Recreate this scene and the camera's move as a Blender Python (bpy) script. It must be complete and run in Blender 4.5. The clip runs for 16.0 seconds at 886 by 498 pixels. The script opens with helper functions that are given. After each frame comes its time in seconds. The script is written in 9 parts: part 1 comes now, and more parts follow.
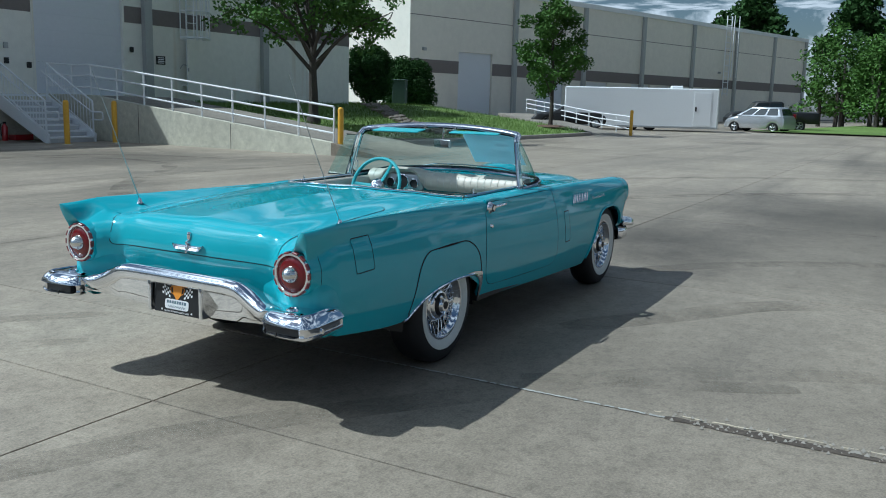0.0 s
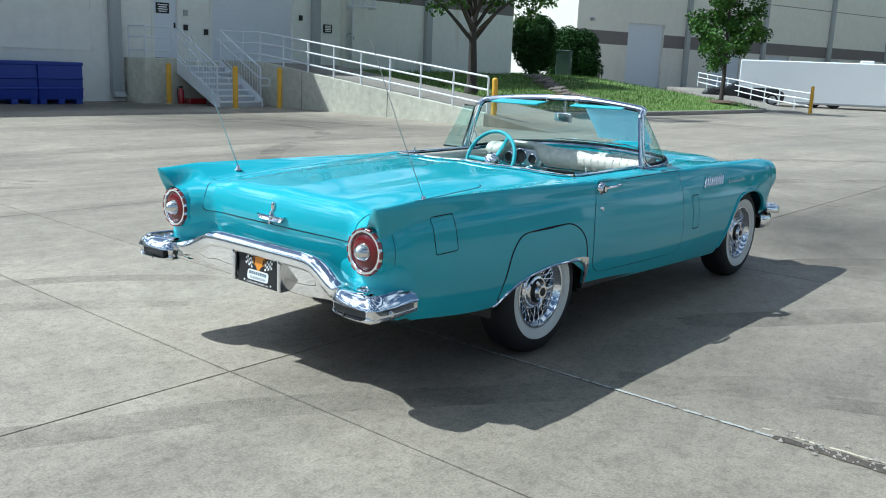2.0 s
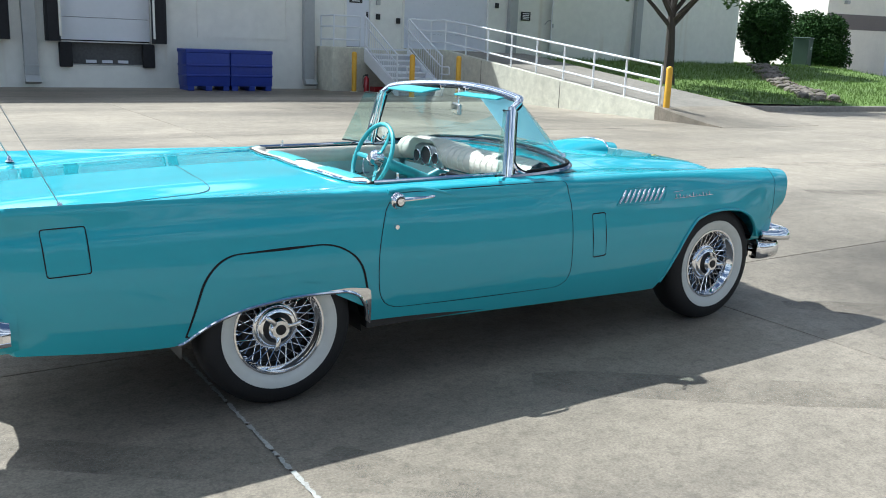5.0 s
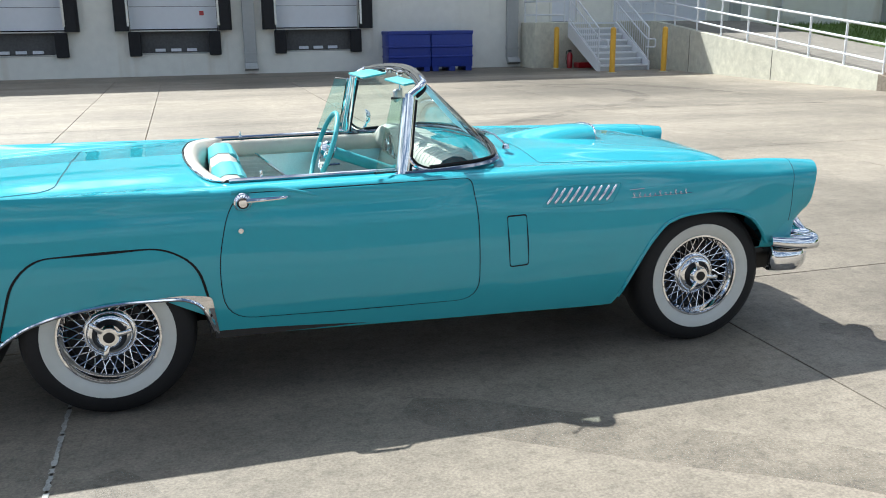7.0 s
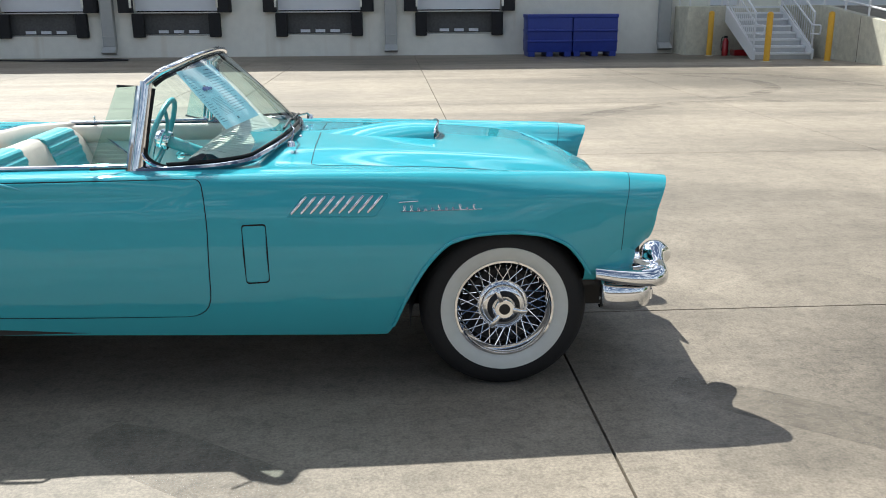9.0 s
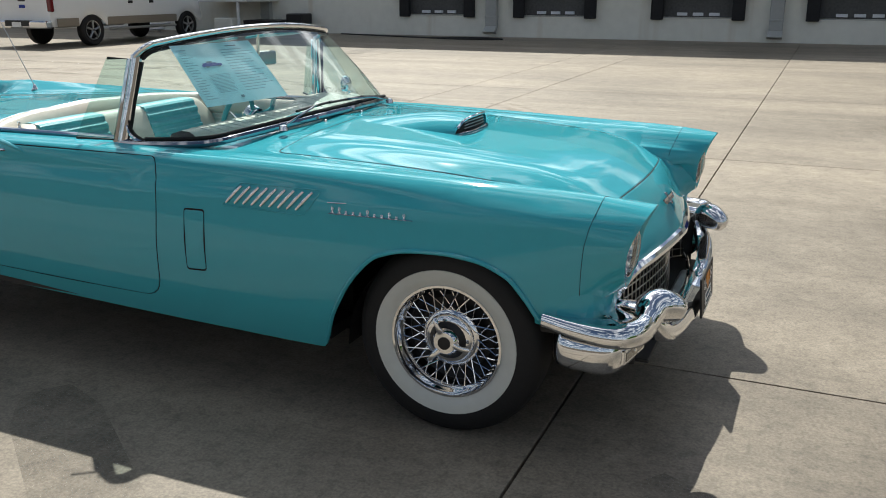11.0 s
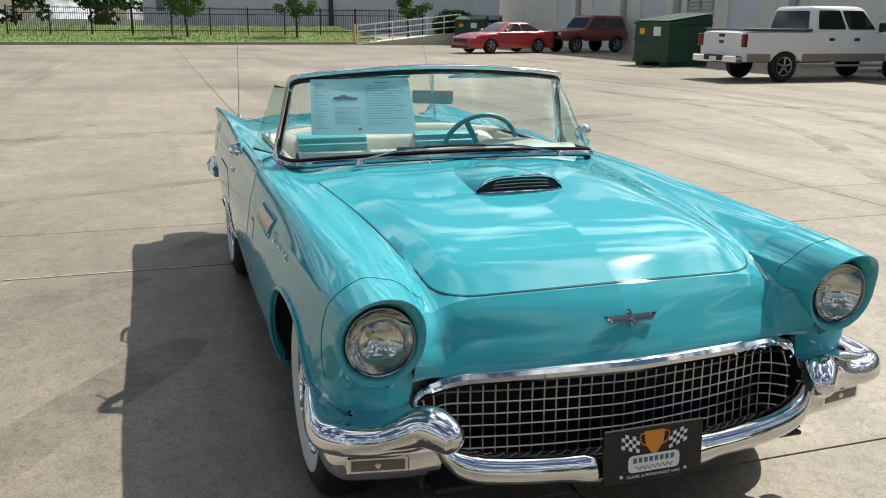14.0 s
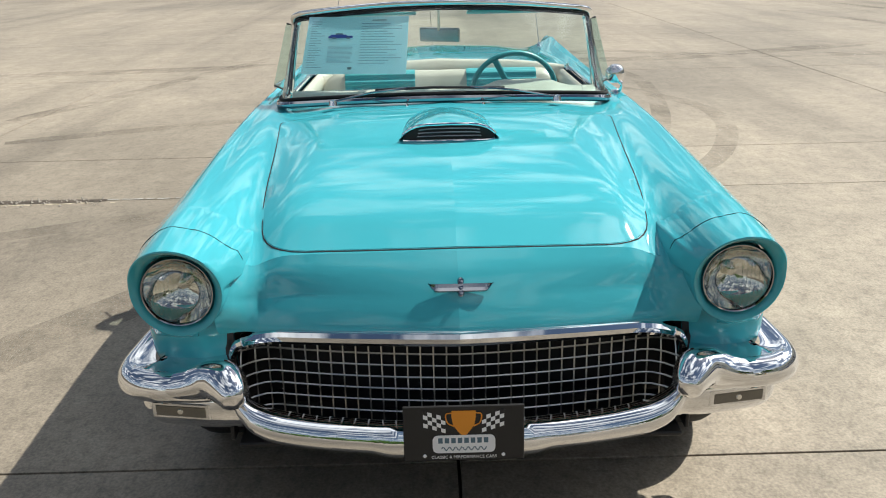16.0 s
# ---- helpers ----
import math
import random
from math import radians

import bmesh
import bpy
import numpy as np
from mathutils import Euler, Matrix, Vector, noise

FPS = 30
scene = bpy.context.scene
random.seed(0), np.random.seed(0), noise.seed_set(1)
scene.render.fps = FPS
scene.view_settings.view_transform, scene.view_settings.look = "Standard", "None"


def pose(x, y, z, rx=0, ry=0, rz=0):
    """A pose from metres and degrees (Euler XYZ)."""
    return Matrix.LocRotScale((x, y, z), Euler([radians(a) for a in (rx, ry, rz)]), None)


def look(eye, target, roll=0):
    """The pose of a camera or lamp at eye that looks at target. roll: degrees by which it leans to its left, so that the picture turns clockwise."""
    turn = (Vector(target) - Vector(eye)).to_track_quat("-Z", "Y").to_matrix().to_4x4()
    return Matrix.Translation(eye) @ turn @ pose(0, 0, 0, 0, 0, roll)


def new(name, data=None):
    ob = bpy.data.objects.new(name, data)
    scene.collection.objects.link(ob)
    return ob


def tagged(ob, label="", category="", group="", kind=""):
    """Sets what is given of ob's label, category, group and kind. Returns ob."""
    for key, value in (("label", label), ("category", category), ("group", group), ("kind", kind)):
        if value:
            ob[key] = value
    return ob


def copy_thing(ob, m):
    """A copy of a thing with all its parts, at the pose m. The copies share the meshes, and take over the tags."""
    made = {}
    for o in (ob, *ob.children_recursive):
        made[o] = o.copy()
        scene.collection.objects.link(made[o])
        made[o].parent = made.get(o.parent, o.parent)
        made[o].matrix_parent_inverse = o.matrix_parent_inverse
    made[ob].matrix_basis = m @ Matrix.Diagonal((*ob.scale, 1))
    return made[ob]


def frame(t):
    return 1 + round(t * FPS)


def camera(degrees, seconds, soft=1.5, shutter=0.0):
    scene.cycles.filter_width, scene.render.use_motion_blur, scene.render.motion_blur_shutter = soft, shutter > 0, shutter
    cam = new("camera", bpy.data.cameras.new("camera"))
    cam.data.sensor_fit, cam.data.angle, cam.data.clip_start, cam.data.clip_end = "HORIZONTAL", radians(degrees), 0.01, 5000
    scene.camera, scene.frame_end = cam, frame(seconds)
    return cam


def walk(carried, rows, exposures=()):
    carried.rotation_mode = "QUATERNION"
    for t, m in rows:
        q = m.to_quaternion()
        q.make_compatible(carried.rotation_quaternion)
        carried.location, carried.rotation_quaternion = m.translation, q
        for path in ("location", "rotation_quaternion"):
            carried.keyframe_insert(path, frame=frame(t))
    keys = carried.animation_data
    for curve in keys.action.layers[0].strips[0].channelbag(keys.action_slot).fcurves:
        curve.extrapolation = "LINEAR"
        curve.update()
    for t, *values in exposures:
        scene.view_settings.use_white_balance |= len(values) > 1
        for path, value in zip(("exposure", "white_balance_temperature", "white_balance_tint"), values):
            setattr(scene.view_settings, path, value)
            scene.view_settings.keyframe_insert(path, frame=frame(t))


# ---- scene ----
cam = camera(54.0, 16.0, soft=1.0)
PATH = [
    (0, (-4.053, -3.115, 1.431), (-2.339, -2.14, 1.094), 1.4),
    (0.5, (-4.045, -3.112, 1.43), (-2.394, -2.053, 1.039), 0.9),
    (1, (-3.998, -3.132, 1.439), (-2.398, -1.998, 1.043), 1.0),
    (1.5, (-3.891, -3.201, 1.434), (-2.344, -2.002, 1.023), 1.5),
    (2, (-3.611, -3.224, 1.432), (-2.119, -1.957, 1.02), 2.3),
    (2.5, (-3.302, -3.362, 1.445), (-1.888, -2.016, 1.008), 1.5),
    (3, (-2.956, -3.575, 1.467), (-1.649, -2.139, 0.986), 1.5),
    (3.5, (-2.521, -3.638, 1.461), (-1.28, -2.138, 1.003), 2.4),
    (4, (-2.107, -3.82, 1.466), (-0.967, -2.237, 1.027), 2.7),
    (4.5, (-1.708, -3.936, 1.472), (-0.622, -2.319, 1.018), 2.7),
    (4.7, (-1.53, -3.938, 1.452), (-0.445, -2.32, 0.999), 2.5),
    (6.8, (0.185, -4.178, 1.47), (0.782, -2.337, 0.964), -0.6),
    (7, (0.362, -4.179, 1.487), (0.902, -2.323, 0.973), -0.6),
    (7.5, (0.808, -4.072, 1.454), (1.276, -2.202, 0.918), -0.9),
    (8, (1.262, -4.052, 1.46), (1.639, -2.166, 0.912), -1.5),
    (8.5, (1.713, -4.071, 1.48), (1.954, -2.165, 0.922), -0.5),
    (9, (2.154, -3.951, 1.459), (2.269, -2.03, 0.913), -0.3),
    (9.2, (2.331, -3.914, 1.46), (2.357, -1.99, 0.915), -0.6),
    (11.3, (3.779, -2.981, 1.42), (2.897, -1.278, 0.851), -0.6),
    (11.5, (3.886, -2.831, 1.425), (2.929, -1.165, 0.868), -1.1),
    (12, (4.202, -2.562, 1.436), (3.05, -1.019, 0.897), -1.7),
    (12.5, (4.535, -2.269, 1.456), (3.19, -0.892, 0.913), -1.5),
    (13, (4.728, -1.894, 1.468), (3.18, -0.737, 0.955), -0.8),
    (13.5, (4.957, -1.564, 1.476), (3.201, -0.756, 0.965), -0.0),
    (14, (5.122, -1.204, 1.464), (3.286, -0.596, 0.954), 0.5),
    (14.5, (5.177, -0.782, 1.474), (3.314, -0.326, 0.907), -0.6),
    (15, (5.239, -0.392, 1.485), (3.363, -0.119, 0.845), -0.5),
    (15.5, (5.135, -0.184, 1.475), (3.251, -0.058, 0.816), -1.5),
    (16, (5.172, -0.061, 1.496), (3.285, -0.039, 0.833), -1.2),
]
EXPOSURES = [(0, -0.24, 5230, 0), (0.4, 0.03, 5230, 0), (1.0, 0.16, 5240, 0), (2.0, 0.33, 5260, 0), (3.2, 0.59, 5380, 2), (4.5, 0.72, 5520, 4), (7.0, 0.84, 5800, 6), (9.0, 0.69, 6060, 7), (11.3, 0.16, 6340, 7), (12.0, 0.13, 6340, 7), (12.6, 0.20, 6350, 7), (13.5, 0.24, 6370, 7), (16.0, 0.36, 6440, 7)]
walk(cam, [(t, look(eye, target, roll)) for t, eye, target, roll in PATH], EXPOSURES)

# ---- daylight ----
SUN = Vector((-0.40, 0.70, 1.0)).normalized()
sun_lamp = new("sun", bpy.data.lights.new("sun", "SUN"))
sun_lamp.data.energy, sun_lamp.data.angle, sun_lamp.data.color = 5.0, radians(0.53), (1.0, 0.95, 0.86)
sun_lamp.matrix_world = look(SUN * 60, (0, 0, 0))

world = bpy.data.worlds.new("sky")
scene.world = world
world.use_nodes = True
wn, wl = world.node_tree.nodes, world.node_tree.links
wn.clear()
w_out = wn.new("ShaderNodeOutputWorld")
w_bg = wn.new("ShaderNodeBackground")
w_sky = wn.new("ShaderNodeTexSky")
w_sky.sky_type, w_sky.sun_disc = "NISHITA", False
w_sky.sun_elevation = math.asin(SUN.z)
w_sky.sun_rotation = math.atan2(SUN.x, SUN.y)
w_sky.air_density, w_sky.dust_density = 1.0, 0.9
w_co = wn.new("ShaderNodeTexCoord")
# clouds lie on a level layer, so they close up towards the horizon
w_sep, w_flat, w_low, w_div = wn.new("ShaderNodeSeparateXYZ"), wn.new("ShaderNodeCombineXYZ"), wn.new("ShaderNodeMath"), wn.new("ShaderNodeVectorMath")
w_low.operation, w_low.inputs[1].default_value, w_div.operation = "MAXIMUM", 0.10, "DIVIDE"
w_noise = wn.new("ShaderNodeTexNoise")
w_noise.inputs["Scale"].default_value = 2.3
w_noise.inputs["Detail"].default_value = 8.0
w_noise.inputs["Roughness"].default_value = 0.58
w_ramp = wn.new("ShaderNodeValToRGB")
w_ramp.color_ramp.elements[0].position, w_ramp.color_ramp.elements[1].position = 0.485, 0.63
w_mix = wn.new("ShaderNodeMixRGB")
# clouds glare the more, the nearer they stand to the sun
w_dot, w_pow, w_glare, w_tint = wn.new("ShaderNodeVectorMath"), wn.new("ShaderNodeMath"), wn.new("ShaderNodeMapRange"), wn.new("ShaderNodeVectorMath")
w_dot.operation, w_dot.inputs[1].default_value = "DOT_PRODUCT", tuple(SUN)
w_pow.operation, w_pow.inputs[1].default_value, w_pow.use_clamp = "POWER", 6.0, True
w_glare.inputs["To Min"].default_value, w_glare.inputs["To Max"].default_value = 15.0, 85.0
w_tint.operation, w_tint.inputs[0].default_value = "SCALE", (1.0, 1.01, 1.03)
wl.new(w_co.outputs["Generated"], w_dot.inputs[0])
wl.new(w_dot.outputs["Value"], w_pow.inputs[0])
wl.new(w_pow.outputs[0], w_glare.inputs["Value"])
wl.new(w_glare.outputs["Result"], w_tint.inputs["Scale"])
wl.new(w_tint.outputs["Vector"], w_mix.inputs["Color2"])
wl.new(w_co.outputs["Generated"], w_sep.inputs["Vector"])
wl.new(w_sep.outputs["Z"], w_low.inputs[0])
for axis in "XYZ":
    wl.new(w_low.outputs[0], w_flat.inputs[axis])
wl.new(w_co.outputs["Generated"], w_div.inputs[0])
wl.new(w_flat.outputs["Vector"], w_div.inputs[1])
wl.new(w_div.outputs["Vector"], w_noise.inputs["Vector"])
w_hor, w_sum = wn.new("ShaderNodeMapRange"), wn.new("ShaderNodeMath")
w_hor.inputs["From Max"].default_value, w_hor.inputs["To Min"].default_value, w_hor.inputs["To Max"].default_value = 0.35, 0.035, 0.0
wl.new(w_sep.outputs["Z"], w_hor.inputs["Value"])
wl.new(w_noise.outputs["Fac"], w_sum.inputs[0])
wl.new(w_hor.outputs["Result"], w_sum.inputs[1])
wl.new(w_sum.outputs[0], w_ramp.inputs["Fac"])
wl.new(w_ramp.outputs["Color"], w_mix.inputs["Fac"])
wl.new(w_sky.outputs["Color"], w_mix.inputs["Color1"])
wl.new(w_mix.outputs["Color"], w_bg.inputs["Color"])
w_bg.inputs["Strength"].default_value = 0.05
wl.new(w_bg.outputs["Background"], w_out.inputs["Surface"])

# ---- materials ----
def node_mat(name):
    m = bpy.data.materials.new(name)
    m.use_nodes = True
    n, l = m.node_tree.nodes, m.node_tree.links
    return m, n, l, n["Principled BSDF"]


def mat(name, color, rough=0.5, metal=0.0, vary=0.12, scale=6.0, bump=0.0, bump_scale=60.0, coat=0.0, random_piece=0.0, spec=0.5):
    """A surface with colour variation at two scales and fine relief."""
    m, n, l, b = node_mat(name)
    b.inputs["Roughness"].default_value = rough
    b.inputs["Metallic"].default_value = metal
    b.inputs["Coat Weight"].default_value = coat
    b.inputs["Coat Roughness"].default_value = 0.03
    b.inputs["Specular IOR Level"].default_value = spec
    co = n.new("ShaderNodeTexCoord")
    big, small = n.new("ShaderNodeTexNoise"), n.new("ShaderNodeTexNoise")
    big.inputs["Scale"].default_value, small.inputs["Scale"].default_value = scale * 0.25, scale * 4
    big.inputs["Detail"].default_value, small.inputs["Detail"].default_value = 4, 5
    l.new(co.outputs["Object"], big.inputs["Vector"])
    l.new(co.outputs["Object"], small.inputs["Vector"])
    add = n.new("ShaderNodeMath")
    add.operation = "ADD"
    l.new(big.outputs["Fac"], add.inputs[0])
    l.new(small.outputs["Fac"], add.inputs[1])
    ramp = n.new("ShaderNodeMapRange")
    ramp.inputs["From Min"].default_value, ramp.inputs["From Max"].default_value = 0.6, 1.4
    ramp.inputs["To Min"].default_value, ramp.inputs["To Max"].default_value = 1 - vary, 1 + vary
    l.new(add.outputs[0], ramp.inputs["Value"])
    last = ramp.outputs["Result"]
    if random_piece:
        info = n.new("ShaderNodeObjectInfo")
        pr = n.new("ShaderNodeMapRange")
        pr.inputs["To Min"].default_value, pr.inputs["To Max"].default_value = 1 - random_piece, 1 + random_piece
        l.new(info.outputs["Random"], pr.inputs["Value"])
        mul = n.new("ShaderNodeMath")
        mul.operation = "MULTIPLY"
        l.new(last, mul.inputs[0])
        l.new(pr.outputs["Result"], mul.inputs[1])
        last = mul.outputs[0]
    tint = n.new("ShaderNodeVectorMath")
    tint.operation = "SCALE"
    tint.inputs[0].default_value = color
    l.new(last, tint.inputs["Scale"])
    l.new(tint.outputs["Vector"], b.inputs["Base Color"])
    if bump:
        fine = n.new("ShaderNodeTexNoise")
        fine.inputs["Scale"].default_value, fine.inputs["Detail"].default_value = bump_scale, 4
        l.new(co.outputs["Object"], fine.inputs["Vector"])
        bp = n.new("ShaderNodeBump")
        bp.inputs["Strength"].default_value, bp.inputs["Distance"].default_value = bump, 0.004
        l.new(fine.outputs["Fac"], bp.inputs["Height"])
        l.new(bp.outputs["Normal"], b.inputs["Normal"])
    return m


def glass_mat(name, tint, gloss=1.0):
    m, n, l, b = node_mat(name)
    n.remove(b)
    out = n["Material Output"]
    clear, shine, mix, fr = n.new("ShaderNodeBsdfTransparent"), n.new("ShaderNodeBsdfGlossy"), n.new("ShaderNodeMixShader"), n.new("ShaderNodeLayerWeight")
    clear.inputs["Color"].default_value = (*tint, 1)
    shine.inputs["Roughness"].default_value = 0.01
    fr.inputs["Blend"].default_value = 0.5
    curve, scale = n.new("ShaderNodeMath"), n.new("ShaderNodeMapRange")
    curve.operation = "POWER"
    curve.inputs[1].default_value = 4.0
    scale.inputs["To Min"].default_value, scale.inputs["To Max"].default_value = 0.06 * gloss, 0.95
    l.new(fr.outputs["Facing"], curve.inputs[0])
    l.new(curve.outputs[0], scale.inputs["Value"])
    l.new(scale.outputs["Result"], mix.inputs["Fac"])
    l.new(clear.outputs["BSDF"], mix.inputs[1])
    l.new(shine.outputs["BSDF"], mix.inputs[2])
    l.new(mix.outputs["Shader"], out.inputs["Surface"])
    return m


def stained(name, base, dark, rough=0.85, streak=(1, 1, 1), scale=0.5, amount=0.5, rust=0.0, bump=0.35, piece=0.0, grit=0.84, patch=0.0, spots=(), mottle=0.86):
    """Concrete-like surface: cloudy stains, long streaks, fine grit."""
    m, n, l, b = node_mat(name)
    b.inputs["Roughness"].default_value = rough
    b.inputs["Specular IOR Level"].default_value = 0.3
    geo = n.new("ShaderNodeNewGeometry")
    mp = n.new("ShaderNodeMapping")
    mp.inputs["Scale"].default_value = streak
    l.new(geo.outputs["Position"], mp.inputs["Vector"])
    facs = []
    for sc, det, src, lo, hi in ((scale, 6, mp.outputs["Vector"], 0.42, 0.72), (scale * 7, 6, geo.outputs["Position"], 0.35, 0.75), (90, 4, geo.outputs["Position"], 0.34, 0.66)):
        t = n.new("ShaderNodeTexNoise")
        t.inputs["Scale"].default_value, t.inputs["Detail"].default_value, t.inputs["Roughness"].default_value = sc, det, 0.6
        l.new(src, t.inputs["Vector"])
        r = n.new("ShaderNodeMapRange")
        r.inputs["From Min"].default_value, r.inputs["From Max"].default_value = lo, hi
        l.new(t.outputs["Fac"], r.inputs["Value"])
        facs.append((r.outputs["Result"], t))
    col = n.new("ShaderNodeMixRGB")
    col.inputs["Color1"].default_value, col.inputs["Color2"].default_value = (*base, 1), (*dark, 1)
    k = n.new("ShaderNodeMath")
    k.operation = "MULTIPLY"
    k.inputs[1].default_value = amount
    l.new(facs[0][0], k.inputs[0])
    l.new(k.outputs[0], col.inputs["Fac"])
    last = col.outputs["Color"]
    layers = [(facs[1][0], mottle, 2 - mottle), (facs[2][0], grit, 2 - grit)]
    if patch:
        # broad dark stains, long tyre streaks and coarse speckle
        for sc, stretch, turn, det, lo, hi, to in ((0.16, (1, 1, 1), 0, 7, 0.50, 0.66, 1 - patch), (0.55, (0.09, 1.6, 1), 24, 5, 0.53, 0.70, 1 - patch * 0.8), (0.5, (0.07, 1.9, 1), -38, 5, 0.56, 0.72, 1 - patch * 0.7), (24, (1, 1, 1), 0, 5, 0.34, 0.52, -0.78), (1.3, (1, 1, 1), 0, 8, 0.35, 0.7, -0.82)):
            mp3 = n.new("ShaderNodeMapping")
            mp3.inputs["Scale"].default_value, mp3.inputs["Rotation"].default_value = stretch, (0, 0, radians(turn))
            l.new(geo.outputs["Position"], mp3.inputs["Vector"])
            t = n.new("ShaderNodeTexNoise")
            t.inputs["Scale"].default_value, t.inputs["Detail"].default_value, t.inputs["Roughness"].default_value = sc, det, 0.62
            l.new(mp3.outputs["Vector"], t.inputs["Vector"])
            r = n.new("ShaderNodeMapRange")
            r.inputs["From Min"].default_value, r.inputs["From Max"].default_value = lo, hi
            l.new(t.outputs["Fac"], r.inputs["Value"])
            layers.append((r.outputs["Result"], 1.0, to) if to > 0 else (r.outputs["Result"], -to, 1.04))
    for cx, cy, rx, ry, turn, to in spots:
        # one broad stain with a ragged rim; the dock strip holds shade too
        mp4 = n.new("ShaderNodeMapping")
        mp4.vector_type = "TEXTURE"
        mp4.inputs["Location"].default_value, mp4.inputs["Rotation"].default_value, mp4.inputs["Scale"].default_value = (cx, cy, 0), (0, 0, radians(turn)), (rx, ry, 1)
        l.new(geo.outputs["Position"], mp4.inputs["Vector"])
        far = n.new("ShaderNodeVectorMath")
        far.operation = "LENGTH"
        l.new(mp4.outputs["Vector"], far.inputs[0])
        t = n.new("ShaderNodeTexNoise")
        t.inputs["Scale"].default_value, t.inputs["Detail"].default_value, t.inputs["Roughness"].default_value = 0.9, 8, 0.66
        l.new(geo.outputs["Position"], t.inputs["Vector"])
        add = n.new("ShaderNodeMath")
        add.operation = "MULTIPLY_ADD"
        add.inputs[1].default_value = 1.6
        l.new(t.outputs["Fac"], add.inputs[0])
        l.new(far.outputs["Value"], add.inputs[2])
        r = n.new("ShaderNodeMapRange")
        r.inputs["From Min"].default_value, r.inputs["From Max"].default_value, r.inputs["To Min"].default_value, r.inputs["To Max"].default_value = 1.25, 2.1, to, 1.0
        l.new(add.outputs[0], r.inputs["Value"])
        layers.append((r.outputs["Result"], 0.0, 1.0))
    for f, lo, hi in layers:
        r = n.new("ShaderNodeMapRange")
        r.inputs["To Min"].default_value, r.inputs["To Max"].default_value = lo, hi
        l.new(f, r.inputs["Value"])
        s = n.new("ShaderNodeVectorMath")
        s.operation = "SCALE"
        l.new(last, s.inputs[0])
        l.new(r.outputs["Result"], s.inputs["Scale"])
        last = s.outputs["Vector"]
    if piece:
        info = n.new("ShaderNodeObjectInfo")
        r = n.new("ShaderNodeMapRange")
        r.inputs["To Min"].default_value, r.inputs["To Max"].default_value = 1 - piece, 1 + piece
        l.new(info.outputs["Random"], r.inputs["Value"])
        s = n.new("ShaderNodeVectorMath")
        s.operation = "SCALE"
        l.new(last, s.inputs[0])
        l.new(r.outputs["Result"], s.inputs["Scale"])
        last = s.outputs["Vector"]
    if rust:
        t = n.new("ShaderNodeTexNoise")
        t.inputs["Scale"].default_value = 1.0
        mp2 = n.new("ShaderNodeMapping")
        mp2.inputs["Scale"].default_value = (2.2, 2.2, 0.16)
        l.new(geo.outputs["Position"], mp2.inputs["Vector"])
        l.new(mp2.outputs["Vector"], t.inputs["Vector"])
        r = n.new("ShaderNodeMapRange")
        r.inputs["From Min"].default_value, r.inputs["From Max"].default_value, r.inputs["To Max"].default_value = 0.60, 0.78, rust
        l.new(t.outputs["Fac"], r.inputs["Value"])
        mx = n.new("ShaderNodeMixRGB")
        mx.inputs["Color2"].default_value = (0.42, 0.27, 0.10, 1)
        l.new(r.outputs["Result"], mx.inputs["Fac"])
        l.new(last, mx.inputs["Color1"])
        last = mx.outputs["Color"]
    l.new(last, b.inputs["Base Color"])
    bp = n.new("ShaderNodeBump")
    bp.inputs["Strength"].default_value, bp.inputs["Distance"].default_value = bump, 0.003
    l.new(facs[2][1].outputs["Fac"], bp.inputs["Height"])
    l.new(bp.outputs["Normal"], b.inputs["Normal"])
    return m


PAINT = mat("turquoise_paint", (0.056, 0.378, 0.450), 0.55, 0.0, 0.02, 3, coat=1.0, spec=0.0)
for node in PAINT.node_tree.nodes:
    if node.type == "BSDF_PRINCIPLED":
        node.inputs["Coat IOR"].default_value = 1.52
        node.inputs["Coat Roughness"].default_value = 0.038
CHROME = mat("chrome", (0.80, 0.81, 0.83), 0.035, 1.0, 0.02, 8)
# same chrome with dark reflections put into its colour
DARK_CHROME = mat("dark_reflecting_chrome", (0.34, 0.35, 0.38), 0.07, 1.0, 0.06, 8)
STEEL = mat("dull_steel", (0.45, 0.46, 0.47), 0.35, 1.0, 0.12, 10)
RUBBER = mat("tyre_rubber", (0.007, 0.007, 0.008), 0.7, 0, 0.2, 14, 0.3, 120)
WHITEWALL = mat("whitewall", (0.62, 0.63, 0.59), 0.6, 0, 0.05, 8)
BLACK = mat("black_paint", (0.010, 0.010, 0.011), 0.5, 0, 0.2, 8)
GAP = mat("gap_shadow_rubber", (0.006, 0.006, 0.007), 0.9, 0, 0.1, 8)
FOAM = mat("black_dock_foam", (0.014, 0.014, 0.016), 0.8, 0, 0.3, 3, 0.4, 30)
RED_LENS = mat("red_lens", (0.13, 0.004, 0.006), 0.2, 0, 0.1, 20, coat=0.3)
BEIGE = mat("beige_vinyl", (0.58, 0.54, 0.46), 0.42, 0, 0.06, 8, 0.25, 220)
AQUA = mat("aqua_vinyl", (0.07, 0.40, 0.44), 0.4, 0, 0.06, 8, 0.25, 220)
GREY_PANEL = mat("ribbed_grey_panel", (0.62, 0.62, 0.57), 0.35, 0, 0.08, 10, 0.2, 160)
CARPET = mat("dark_carpet", (0.05, 0.07, 0.07), 0.95, 0, 0.3, 12, 0.5, 200)
GLASS = glass_mat("windscreen_glass", (0.81, 0.93, 0.91))
CLEAR = glass_mat("clear_lens_glass", (0.93, 0.95, 0.95))
